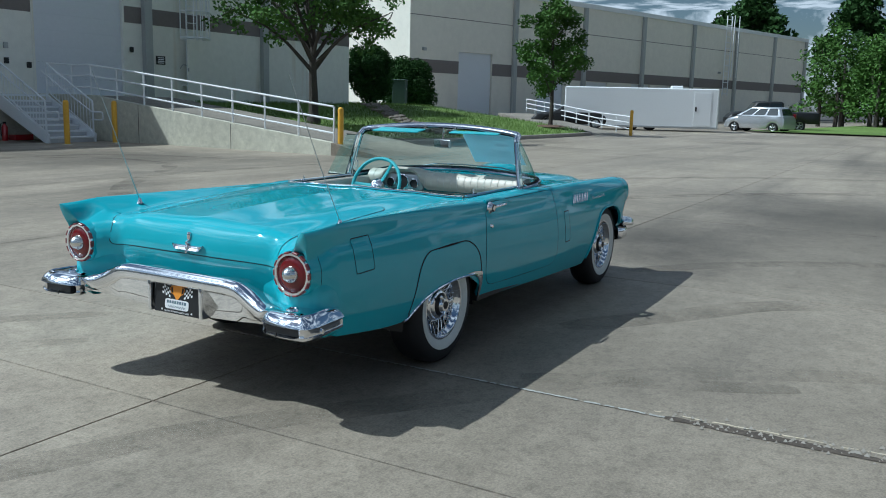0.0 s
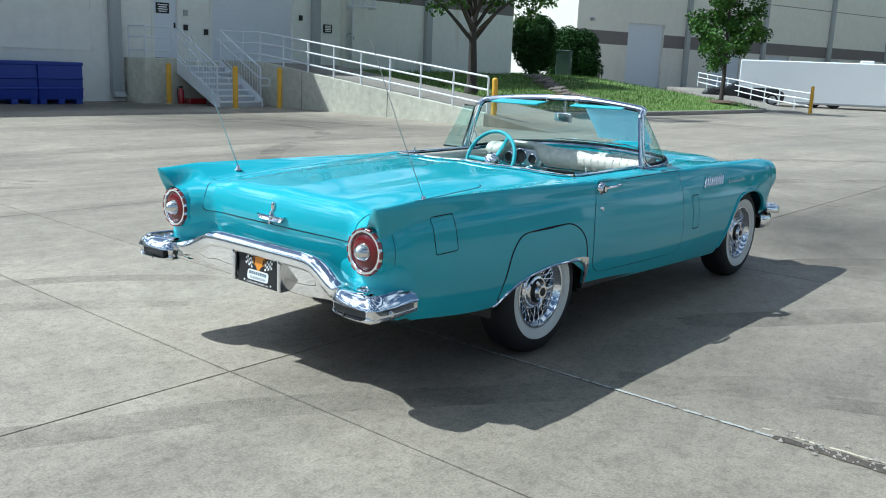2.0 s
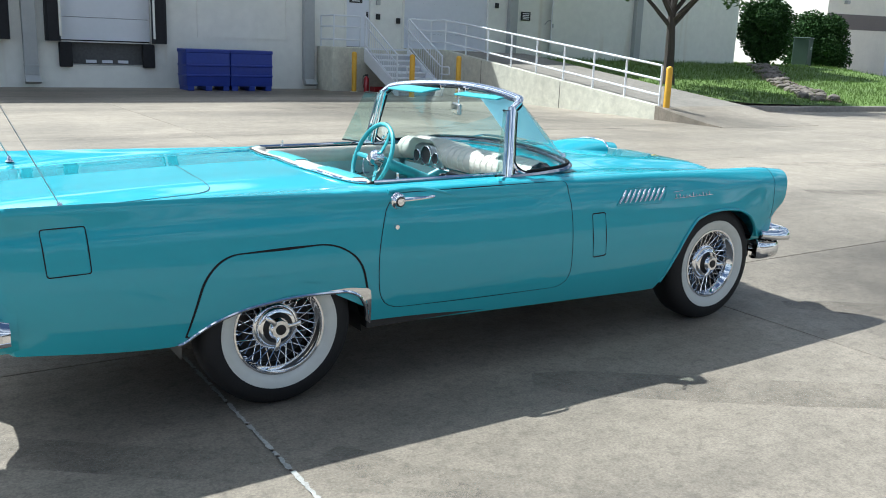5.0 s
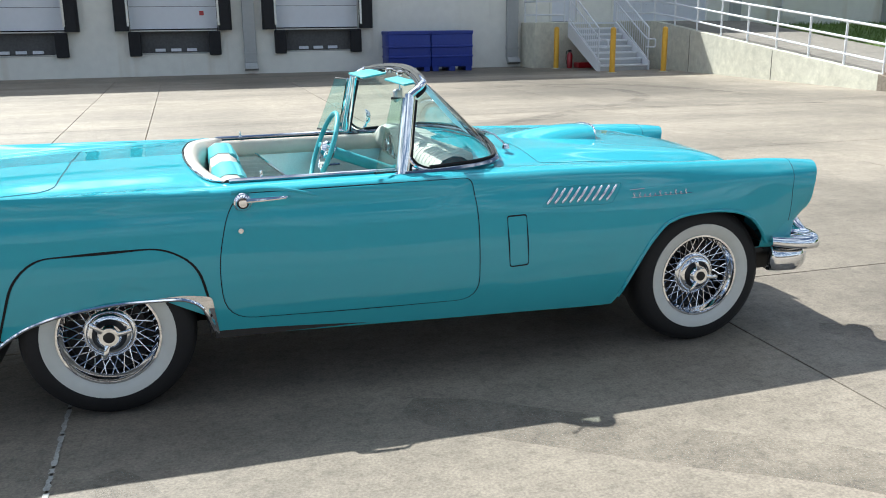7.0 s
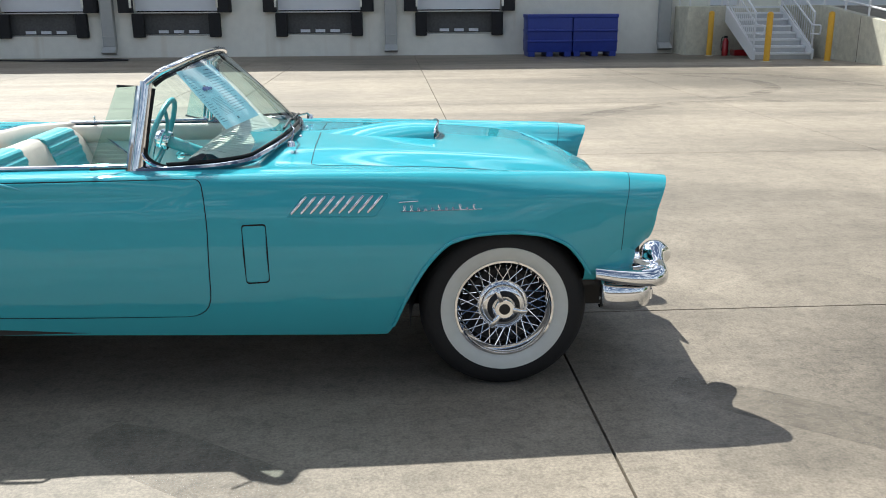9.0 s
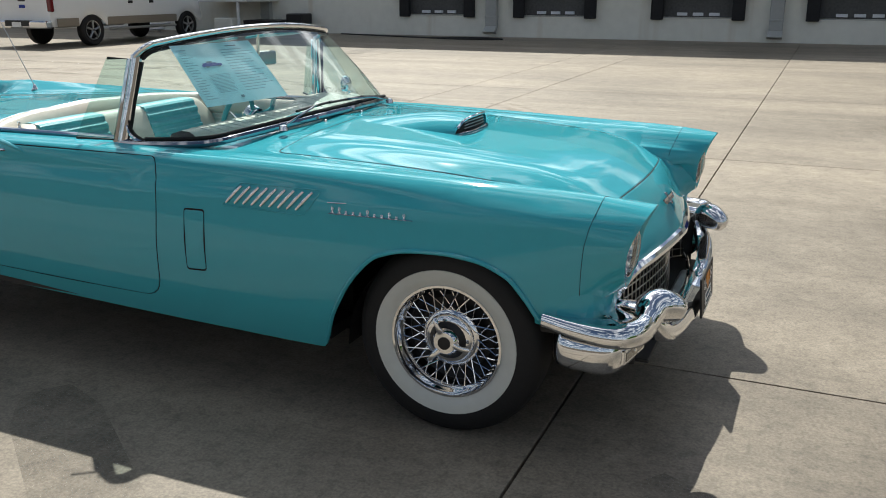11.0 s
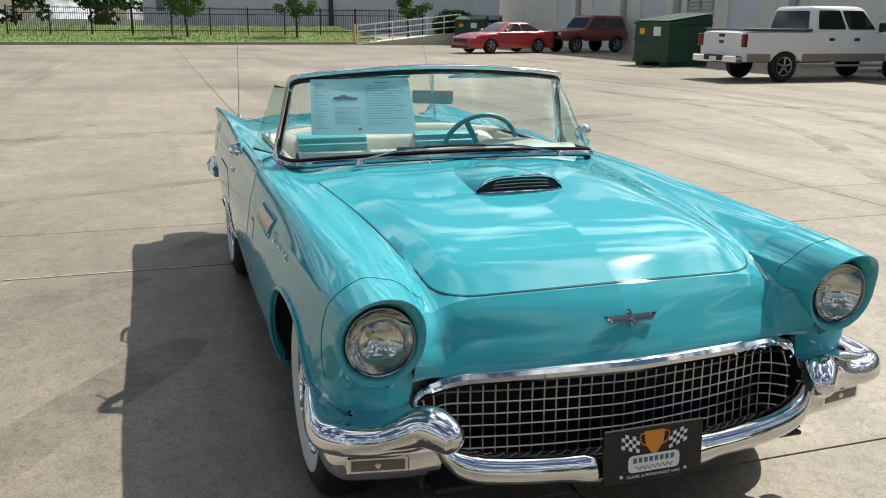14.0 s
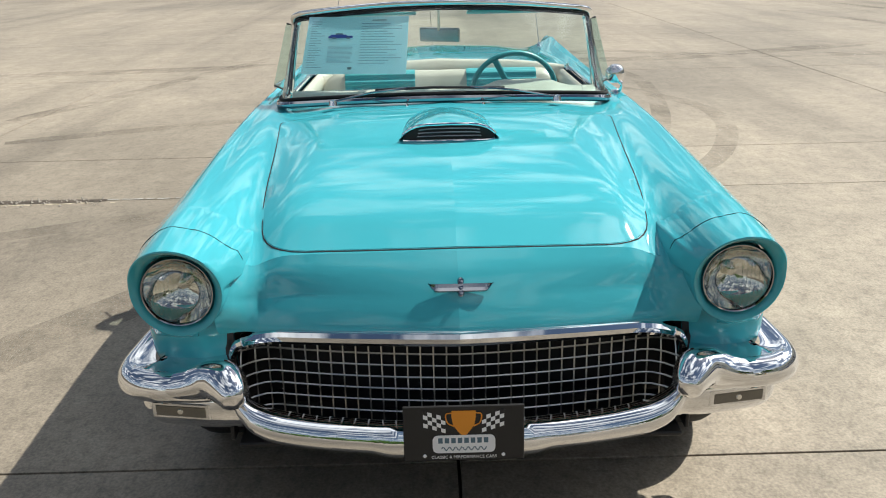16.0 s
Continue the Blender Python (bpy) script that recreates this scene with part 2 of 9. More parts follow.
BRUSHED = mat("brushed_aluminium", (0.50, 0.60, 0.62), 0.32, 0.85, 0.10, 30, 0.2, 180)
SILVER_REFL = mat("lamp_reflector", (0.75, 0.75, 0.72), 0.2, 1.0, 0.1, 30)
# the long spot at y 19.5 joins dock stains with painted wall shade
CONCRETE = stained("yard_concrete", (0.366, 0.312, 0.243), (0.155, 0.136, 0.112), 0.54, (0.14, 0.50, 1.0), 0.9, 0.55, 0, 0.4, 0.05, 0.78, 0.34, [(6.4, -1.0, 3.4, 3.0, 20, 0.78), (4.9, 1.3, 2.3, 2.6, 10, 0.72), (9.5, -2.5, 7.0, 1.2, -18, 0.72), (9.3, 13.2, 3.6, 3.0, 30, 0.58), (5.2, 7.6, 2.2, 0.7, 40, 0.75), (3.5, 19.5, 9.0, 1.6, 0, 0.70), (-2.4, -2.2, 2.6, 1.0, -25, 0.84)])
EARTH = mat("dark_joint_filler", (0.06, 0.056, 0.05), 0.95, 0, 0.3, 2)
WALL_PAINT = stained("painted_concrete_wall", (0.83, 0.82, 0.75), (0.72, 0.705, 0.64), 0.85, (0.6, 0.6, 0.12), 0.6, 0.4, 0.35, 0.2, grit=0.94, mottle=0.96)
RAMP_CONC = stained("bare_concrete", (0.62, 0.60, 0.49), (0.42, 0.40, 0.33), 0.9, (0.5, 0.5, 0.2), 0.8, 0.6, 0.1, 0.4)
RAMP_TOP = stained("dirty_ramp_concrete", (0.25, 0.225, 0.19), (0.15, 0.135, 0.115), 0.9, (0.5, 0.5, 0.2), 0.8, 0.6, 0.0, 0.4)
STRIPE = mat("brown_grey_paint", (0.20, 0.175, 0.165), 0.8, 0, 0.08, 2)
WALL_B = stained("far_wall_paint", (0.80, 0.76, 0.67), (0.70, 0.665, 0.59), 0.85, (0.4, 0.4, 0.1), 0.3, 0.5, 0, 0.1, grit=0.95, mottle=0.96)
WHITE_DOOR = mat("white_door_paint", (0.72, 0.74, 0.78), 0.5, 0, 0.03, 2)
WHITE_RAIL = mat("white_rail_paint", (0.75, 0.76, 0.77), 0.45, 0, 0.06, 6)
YELLOW = mat("yellow_paint", (0.72, 0.40, 0.03), 0.5, 0, 0.1, 5, 0.15, 40)
BLUE_PLASTIC = mat("blue_plastic", (0.012, 0.035, 0.27), 0.45, 0, 0.15, 4)
RED_PAINT = mat("red_car_paint", (0.40, 0.012, 0.018), 0.3, 0, 0.03, 3, coat=1.0)
MAROON = mat("dark_red_paint", (0.16, 0.012, 0.015), 0.35, 0, 0.05, 3, coat=0.8)
WHITE_CAR = mat("white_car_paint", (0.78, 0.79, 0.80), 0.3, 0, 0.02, 3, coat=1.0)
SILVER_CAR = mat("silver_car_paint", (0.45, 0.46, 0.48), 0.3, 0.6, 0.03, 3, coat=1.0)
TAN = mat("tan_cladding", (0.23, 0.20, 0.16), 0.5, 0, 0.05, 4)
GREEN_STEEL = mat("green_skip_paint", (0.012, 0.058, 0.03), 0.55, 0, 0.2, 2, 0.2, 20)
GALV = mat("grey_downpipe", (0.40, 0.41, 0.40), 0.55, 0, 0.06, 3)
LEAF = mat("leaf_green", (0.075, 0.150, 0.03), 0.7, 0, 0.45, 1.2, spec=0.15)
LEAF_DARK = mat("hedge_green", (0.03, 0.07, 0.016), 0.75, 0, 0.5, 1.5, spec=0.15)
BARK = mat("bark", (0.060, 0.050, 0.042), 0.9, 0, 0.3, 8, 0.6, 40)
GRASS = mat("grass", (0.12, 0.19, 0.035), 0.85, 0, 0.35, 0.8, 0.6, 60)
SOIL = mat("brown_mulch", (0.12, 0.075, 0.05), 0.95, 0, 0.4, 3, 0.6, 30)
STONE = mat("kerb_stone", (0.34, 0.31, 0.27), 0.9, 0, 0.25, 2, 0.4, 30)
PAPER = mat("pale_blue_paper", (0.60, 0.86, 0.97), 0.6, 0, 0.03, 4)
# thin paper lets light through
pn, pl = PAPER.node_tree.nodes, PAPER.node_tree.links
p_thin, p_mix = pn.new("ShaderNodeBsdfTranslucent"), pn.new("ShaderNodeMixShader")
p_thin.inputs["Color"].default_value = (0.72, 0.93, 0.98, 1)
p_mix.inputs["Fac"].default_value = 0.6
pl.new([q for q in pn if q.type == "BSDF_PRINCIPLED"][0].outputs[0], p_mix.inputs[1])
pl.new(p_thin.outputs[0], p_mix.inputs[2])
pl.new(p_mix.outputs[0], pn["Material Output"].inputs["Surface"])
INK = mat("printed_ink", (0.10, 0.16, 0.20), 0.7, 0, 0.05, 4)
ORANGE = mat("orange_print", (0.75, 0.28, 0.02), 0.5, 0, 0.04, 4)
WHITE = mat("white_print", (0.80, 0.80, 0.80), 0.5, 0, 0.03, 4)
PINK = mat("pink_panel", (0.35, 0.08, 0.25), 0.6, 0, 0.1, 3)


# ---- mesh tools ----
def link(name, mesh, material, parent=None, label="", smooth=True, angle=35):
    mesh.materials.append(material)
    if smooth:
        mesh.shade_smooth()
        mesh.set_sharp_from_angle(angle=radians(angle))
    ob = new(name, mesh)
    if parent is not None:
        ob.parent = parent
    if label:
        ob["label"] = label
    return ob


def part(name, bm, material, parent=None, label="", smooth=True, angle=35):
    mesh = bpy.data.meshes.new(name)
    bmesh.ops.recalc_face_normals(bm, faces=bm.faces)
    bm.to_mesh(mesh)
    bm.free()
    return link(name, mesh, material, parent, label, smooth, angle)


def raw(name, verts, faces, material, parent=None, label="", smooth=True, angle=35, fix=True):
    mesh = bpy.data.meshes.new(name)
    mesh.from_pydata([tuple(v) for v in verts], [], faces)
    if fix:
        bm = bmesh.new()
        bm.from_mesh(mesh)
        bmesh.ops.remove_doubles(bm, verts=bm.verts, dist=1e-5)
        bmesh.ops.recalc_face_normals(bm, faces=bm.faces)
        bm.to_mesh(mesh)
        bm.free()
    return link(name, mesh, material, parent, label, smooth, angle)


def grid_vf(rows, close_u=False, close_v=False, base=0):
    """Vertices and quads of rows of points."""
    nv = len(rows[0])
    verts = [p for r in rows for p in r]
    faces = []
    for i in range(len(rows) - (0 if close_u else 1)):
        for j in range(nv - (0 if close_v else 1)):
            a, b = i, (i + 1) % len(rows)
            c = (j + 1) % nv
            faces.append((base + a * nv + j, base + b * nv + j, base + b * nv + c, base + a * nv + c))
    return verts, faces


def join_vf(*pairs):
    verts, faces = [], []
    for v, f in pairs:
        k = len(verts)
        verts += list(v)
        faces += [tuple(i + k for i in q) for q in f]
    return verts, faces


def box_bm(lo, hi, bevel=0.0, seg=1):
    bm = bmesh.new()
    bmesh.ops.create_cube(bm, size=1.0)
    lo, hi = Vector(lo), Vector(hi)
    for v in bm.verts:
        v.co = Vector([lo[i] + (v.co[i] + 0.5) * (hi[i] - lo[i]) for i in range(3)])
    if bevel:
        bmesh.ops.bevel(bm, geom=list(bm.edges), offset=bevel, segments=seg, profile=0.5, affect="EDGES")
    return bm


def boxes_bm(items, bevel=0.0):
    out = bmesh.new()
    for lo, hi in items:
        b = box_bm(lo, hi, bevel)
        me = bpy.data.meshes.new("tmp")
        b.to_mesh(me)
        b.free()
        out.from_mesh(me)
        bpy.data.meshes.remove(me)
    return out


def tube_vf(points, radius, sides=8, closed=False, squash=None, up=(0, 0, 1)):
    """A tube along points; radius may be a number or one value a point. squash: (width, height) factors."""
    pts = [Vector(p) for p in points]
    rows, nrm = [], None
    for i, p in enumerate(pts):
        a = pts[i - 1] if (i > 0 or closed) else p
        b = pts[(i + 1) % len(pts)] if (i < len(pts) - 1 or closed) else p
        d = (b - a).normalized()
        ref = Vector(up) if abs(d.dot(Vector(up))) < 0.95 else Vector((1, 0, 0))
        if nrm is not None:
            ref = nrm
        s = d.cross(ref).normalized()
        u = s.cross(d).normalized()
        nrm = u
        r = radius[i] if isinstance(radius, (list, tuple)) else radius
        w, h = squash or (1, 1)
        rows.append([p + s * (math.cos(t) * r * w) + u * (math.sin(t) * r * h) for t in [2 * math.pi * k / sides for k in range(sides)]])
    v, f = grid_vf(rows, closed, True)
    if not closed:
        f.append(tuple(range(sides))[::-1])
        f.append(tuple(range(len(v) - sides, len(v))))
    return v, f


def tube(name, points, radius, material, parent=None, label="", sides=8, closed=False, squash=None, up=(0, 0, 1)):
    v, f = tube_vf(points, radius, sides, closed, squash, up)
    return raw(name, v, f, material, parent, label)


def lathe_vf(profile, sides=48, axis="y", centre=(0, 0, 0)):
    """profile: (radius, height along the axis)."""
    rows = []
    for k in range(sides):
        a = 2 * math.pi * k / sides
        c, s = math.cos(a), math.sin(a)
        row = []
        for r, h in profile:
            p = {"y": (r * c, h, r * s), "z": (r * c, r * s, h), "x": (h, r * c, r * s)}[axis]
            row.append(Vector(p) + Vector(centre))
        rows.append(row)
    return grid_vf(rows, True, False)


def lathe(name, profile, material, parent=None, label="", sides=48, axis="y", centre=(0, 0, 0)):
    v, f = lathe_vf(profile, sides, axis, centre)
    return raw(name, v, f, material, parent, label)


def smooth_curve(pts, n=8, closed=False):
    """Catmull-Rom through points."""
    pts = [Vector(p) for p in pts]
    out, m = [], len(pts)
    for i in range(m if closed else m - 1):
        p1, p2 = pts[i], pts[(i + 1) % m]
        p0 = pts[i - 1] if (i > 0 or closed) else p1 * 2 - p2
        p3 = pts[(i + 2) % m] if (i + 2 < m or closed) else p2 * 2 - p1
        for k in range(n):
            t = k / n
            out.append(0.5 * ((2 * p1) + (p2 - p0) * t + (2 * p0 - 5 * p1 + 4 * p2 - p3) * t * t + (3 * p1 - p0 - 3 * p2 + p3) * t ** 3))
    if not closed:
        out.append(pts[-1])
    return out


def key(*pairs):
    """A smooth, non-overshooting curve through (x, value) pairs."""
    xs, ys = [p[0] for p in pairs], [p[1] for p in pairs]
    h = [xs[i + 1] - xs[i] for i in range(len(xs) - 1)]
    d = [(ys[i + 1] - ys[i]) / h[i] for i in range(len(h))]
    m = [d[0]] + [0 if d[i - 1] * d[i] <= 0 else 2 * d[i - 1] * d[i] / (d[i - 1] + d[i]) for i in range(1, len(d))] + [d[-1]]

    def at(x):
        if x <= xs[0]:
            return ys[0]
        if x >= xs[-1]:
            return ys[-1]
        i = max(k for k in range(len(xs) - 1) if xs[k] <= x)
        t = (x - xs[i]) / h[i]
        return (2 * t ** 3 - 3 * t * t + 1) * ys[i] + (t ** 3 - 2 * t * t + t) * h[i] * m[i] + (3 * t * t - 2 * t ** 3) * ys[i + 1] + (t ** 3 - t * t) * h[i] * m[i + 1]
    return at


def thing(name, label, category, at=(0, 0, 0), turn=0.0, group=""):
    ob = new(name)
    ob.empty_display_size = 0.2
    ob.matrix_world = pose(*at, 0, 0, turn)
    return tagged(ob, label, category, group)


def mark_mat(name, color, strength):
    """Thin worn marks that let the concrete show through."""
    m, n, l, b = node_mat(name)
    b.inputs["Base Color"].default_value = (*color, 1)
    b.inputs["Roughness"].default_value = 0.85
    out, thin, mix = n["Material Output"], n.new("ShaderNodeBsdfTransparent"), n.new("ShaderNodeMixShader")
    geo, t, r = n.new("ShaderNodeNewGeometry"), n.new("ShaderNodeTexNoise"), n.new("ShaderNodeMapRange")
    t.inputs["Scale"].default_value, t.inputs["Detail"].default_value, t.inputs["Roughness"].default_value = 1.6, 9, 0.68
    r.inputs["From Min"].default_value, r.inputs["From Max"].default_value, r.inputs["To Max"].default_value = 0.40, 0.68, strength
    l.new(geo.outputs["Position"], t.inputs["Vector"])
    l.new(t.outputs["Fac"], r.inputs["Value"])
    l.new(r.outputs["Result"], mix.inputs["Fac"])
    l.new(thin.outputs["BSDF"], mix.inputs[1])
    l.new(b.outputs["BSDF"], mix.inputs[2])
    l.new(mix.outputs["Shader"], out.inputs["Surface"])
    return m


TYRE_MARK = mark_mat("rubber_marks", (0.05, 0.046, 0.042), 0.42)

# ---- ground: one dark sheet under separate concrete slabs ----
ground = raw("ground", [(-600, -600, -0.05), (600, -600, -0.05), (600, 600, -0.05), (-600, 600, -0.05)], [(0, 1, 2, 3)], EARTH, smooth=False)
tagged(ground, "dark earth under the pale concrete yard slabs", "ground", kind="structure")
SX, SY, JOINT = 4.19, 4.50, 0.010


def slab_mesh(w, d):
    hw, hd, c = (w - JOINT) / 2, (d - JOINT) / 2, 0.001
    v = [(-hw, -hd, -0.05), (hw, -hd, -0.05), (hw, hd, -0.05), (-hw, hd, -0.05), (-hw, -hd, -c), (hw, -hd, -c), (hw, hd, -c), (-hw, hd, -c),
         (-hw + c, -hd + c, 0), (hw - c, -hd + c, 0), (hw - c, hd - c, 0), (-hw + c, hd - c, 0)]
    f = [(8, 9, 10, 11)]
    for b in (0, 4):
        for k in range(4):
            f.append((b + k, b + (k + 1) % 4, b + 4 + (k + 1) % 4, b + 4 + k))
    return v, f


def x_line(i):
    return -1.31 + SX * i


def y_line(j):
    """The rows south of the car are shorter than those north of it."""
    return SY * j if j >= 0 else 3.78 * j


pavement = raw("pavement", [(-30.65, -11.34, -0.045), (36.4, -11.34, -0.045), (36.4, 18.0, -0.045), (-30.65, 18.0, -0.045)], [(0, 1, 2, 3)], EARTH, smooth=False)
tagged(pavement, "pale concrete yard laid in square slabs with dark joints", "pavement", kind="structure")
slab_data = {}


def slab(x0, x1, y0, y1):
    k = (round(x1 - x0, 3), round(y1 - y0, 3))
    if k not in slab_data:
        me = bpy.data.meshes.new("slab")
        v, f = slab_mesh(*k)
        me.from_pydata(v, [], f)
        me.materials.append(CONCRETE)
        slab_data[k] = me
    ob = new("slab", slab_data[k])
    ob.parent = pavement
    ob.location = ((x0 + x1) / 2, (y0 + y1) / 2, 0)


far_v, far_f = [], []
for i in range(-28, 29):
    for j in range(-28, 18):
        x0, x1, y0, y1 = x_line(i), x_line(i + 1), y_line(j), y_line(j + 1)
        if y0 > 21.0 and x0 < 30:
            continue
        if -7 <= i <= 8 and -3 <= j <= 3:
            if i == 0:
                slab(x0, -0.18, y0, y1)
                slab(-0.18, x1, y0, y1)
            else:
                slab(x0, x1, y0, y1)
        elif abs(x0) < 110:
            v, f = slab_mesh(SX, y1 - y0)
            k = len(far_v)
            far_v += [(p[0] + (x0 + x1) / 2, p[1] + (y0 + y1) / 2, p[2]) for p in v]
            far_f += [tuple(q + k for q in t) for t in f]
far = raw("far_slab", far_v, far_f, CONCRETE, pavement, "", False, fix=False)
far["kind"] = "stuff"

# white sealant in the open joint, and the broken edge beside it
rng = random.Random(4)
seal_v, seal_f = [], []
for k in range(150):
    y = 0.3 - k * 0.017
    w = 0.005 + 0.007 * rng.random()
    x = -0.18 + 0.006 * (rng.random() - 0.5)
    seal_v += [(x - w, y, 0.004), (x + w, y, 0.004)]
    if k and rng.random() > 0.12:
        seal_f.append((2 * k - 2, 2 * k - 1, 2 * k + 1, 2 * k))
SEALANT = mat("old_white_sealant", (0.36, 0.35, 0.32), 0.9, 0, 0.35, 30)
seal = raw("joint_sealant", seal_v, seal_f, SEALANT, None, "", False)
tagged(seal, "worn white sealant strip in a pavement joint", "sealant", kind="structure")
pv, pf = [], []
for k in range(41):
    t = k / 40
    y = -2.12 - 1.25 * t
    w = 0.055 * math.sin(math.pi * min(1, t * 1.25 + 0.05)) ** 0.6 * (0.7 + 0.5 * noise.noise((k * 0.4, 0, 0)))
    pv += [(-0.18 - w * 0.5 - 0.008, y, 0.003), (-0.18, y, 0.006), (-0.18 + w + 0.008, y, 0.003)]
    if k:
        b = 3 * k
        pf += [(b - 3, b - 2, b + 1, b), (b - 2, b - 1, b + 2, b + 1)]
spall = raw("broken_joint", pv, pf, mat("crumbled_concrete", (0.075, 0.060, 0.047), 0.95, 0, 0.5, 14, 0.9, 70), None, "", False)
tagged(spall, "crumbled brown strip of broken concrete along a joint", "broken concrete", kind="structure")
ev, ef = [], []
for k in range(70):
    y = -2.05 - 0.034 * k
    a = 0.055 + 0.020 * noise.noise((k * 0.23, 3.0, 0)) + 0.0008 * k
    w = 0.010 + 0.008 * rng.random()
    ev += [(-0.18 + a, y, 0.002), (-0.18 + a + w, y, 0.002)]
    if k and rng.random() > 0.15:
        ef.append((2 * k - 2, 2 * k - 1, 2 * k + 1, 2 * k))
pale = raw("pale_edge", ev, ef, mat("pale_fresh_concrete", (0.52, 0.45, 0.34), 0.9, 0, 0.3, 20), None, "", False)
tagged(pale, "pale chipped edge beside the broken joint", "chipped edge", kind="structure")
sv, sf = [], []
for k in range(160):
    y, x = -2.15 - 1.2 * rng.random(), -0.18 + rng.gauss(0.03, 0.05)
    s = 0.004 + 0.010 * rng.random() ** 2
    b = len(sv)
    sv += [(x + s, y, 0.004), (x - s * 0.6, y + s, 0.004), (x - s * 0.6, y - s, 0.004), (x, y, 0.006 + s)]
    sf += [(b, b + 1, b + 3), (b + 1, b + 2, b + 3), (b + 2, b, b + 3)]
grit = raw("loose_grit", sv, sf, STONE, None, "", False)
tagged(grit, "loose grit lying along the broken joint", "grit", kind="stuff")


# ---- the warehouse with the loading docks ----
def wall_with_openings(name, x0, x1, z0, z1, y0, y1, holes, material):
    """A wall along x with rectangular holes through it."""
    xs = sorted({x0, x1, *[h[0] for h in holes], *[h[1] for h in holes]})
    items = []
    for a, b in zip(xs, xs[1:]):
        zz = sorted([(h[2], h[3]) for h in holes if h[0] <= a + 1e-6 and h[1] >= b - 1e-6])
        z = z0
        for lo, hi in zz:
            if lo > z + 1e-6:
                items.append(((a, y0, z), (b, y1, lo)))
            z = hi
        if z < z1:
            items.append(((a, y0, z), (b, y1, z1)))
    bm = boxes_bm(items)
    bmesh.ops.remove_doubles(bm, verts=bm.verts, dist=1e-4)
    return part(name, bm, material, smooth=False)


WY, WH = 21.6, 7.8
DOCKS = [(-8.55, -6.2), (-4.9, -2.56), (-0.95, 1.40), (2.97, 5.38)]
holes = [(a, b, 0.62, 4.3) for a, b in DOCKS]
holes += [(13.5, 16.95, 1.33, 5.3), (11.4, 12.32, 1.33, 3.45)]
BACK_DOORS = [(-26.6, -24.6), (-33.6, -31.4), (-38.7, -36.3), (-43.0, -41.0), (-18.0, -16.9), (-14.9, -13.8)]
holes += [(a, b, 1.2, 4.2) for a, b in BACK_DOORS]
wall_a = wall_with_openings("wall_docks", -52, 30, -0.05, WH, WY, WY + 0.3, holes, WALL_PAINT)
tagged(wall_a, "off-white painted concrete warehouse wall with rust streaks", "wall", kind="structure")
wall_e = part("wall_east", box_bm((29.7, WY + 0.3, -0.05), (30, 60, WH)), WALL_PAINT, smooth=False)
tagged(wall_e, "plain painted concrete side wall of the warehouse", "wall", kind="structure")
wall_w = part("wall_west", box_bm((-52, WY + 0.3, -0.05), (-51.7, 60, WH)), WALL_PAINT, smooth=False)
tagged(wall_w, "plain painted concrete side wall of the warehouse", "wall", kind="structure")
roof_a = part("roof_docks", box_bm((-52.1, WY - 0.06, WH + 0.003), (30.1, 60, WH + 0.3)), GALV, smooth=False)
tagged(roof_a, "flat grey roof edge of the warehouse", "roof", kind="structure")
inner = part("wall_inside", box_bm((-52, 24.5, 0), (29.6, 24.7, WH)), BLACK, smooth=False)
tagged(inner, "dark inside wall behind the dock doors", "wall", kind="structure")
band = []
bx = -52
for a, b in [(13.45, 17.0)]:
    band += [((bx, WY - 0.012, 3.8), (a, WY - 0.001, 4.35)), ((b, WY - 0.012, 3.8), (30.0, WY - 0.001, 4.35))]
stripe = part("trim_stripe", boxes_bm(band), STRIPE, smooth=False)
tagged(stripe, "brown-grey painted stripe along the warehouse wall", "stripe", kind="structure")


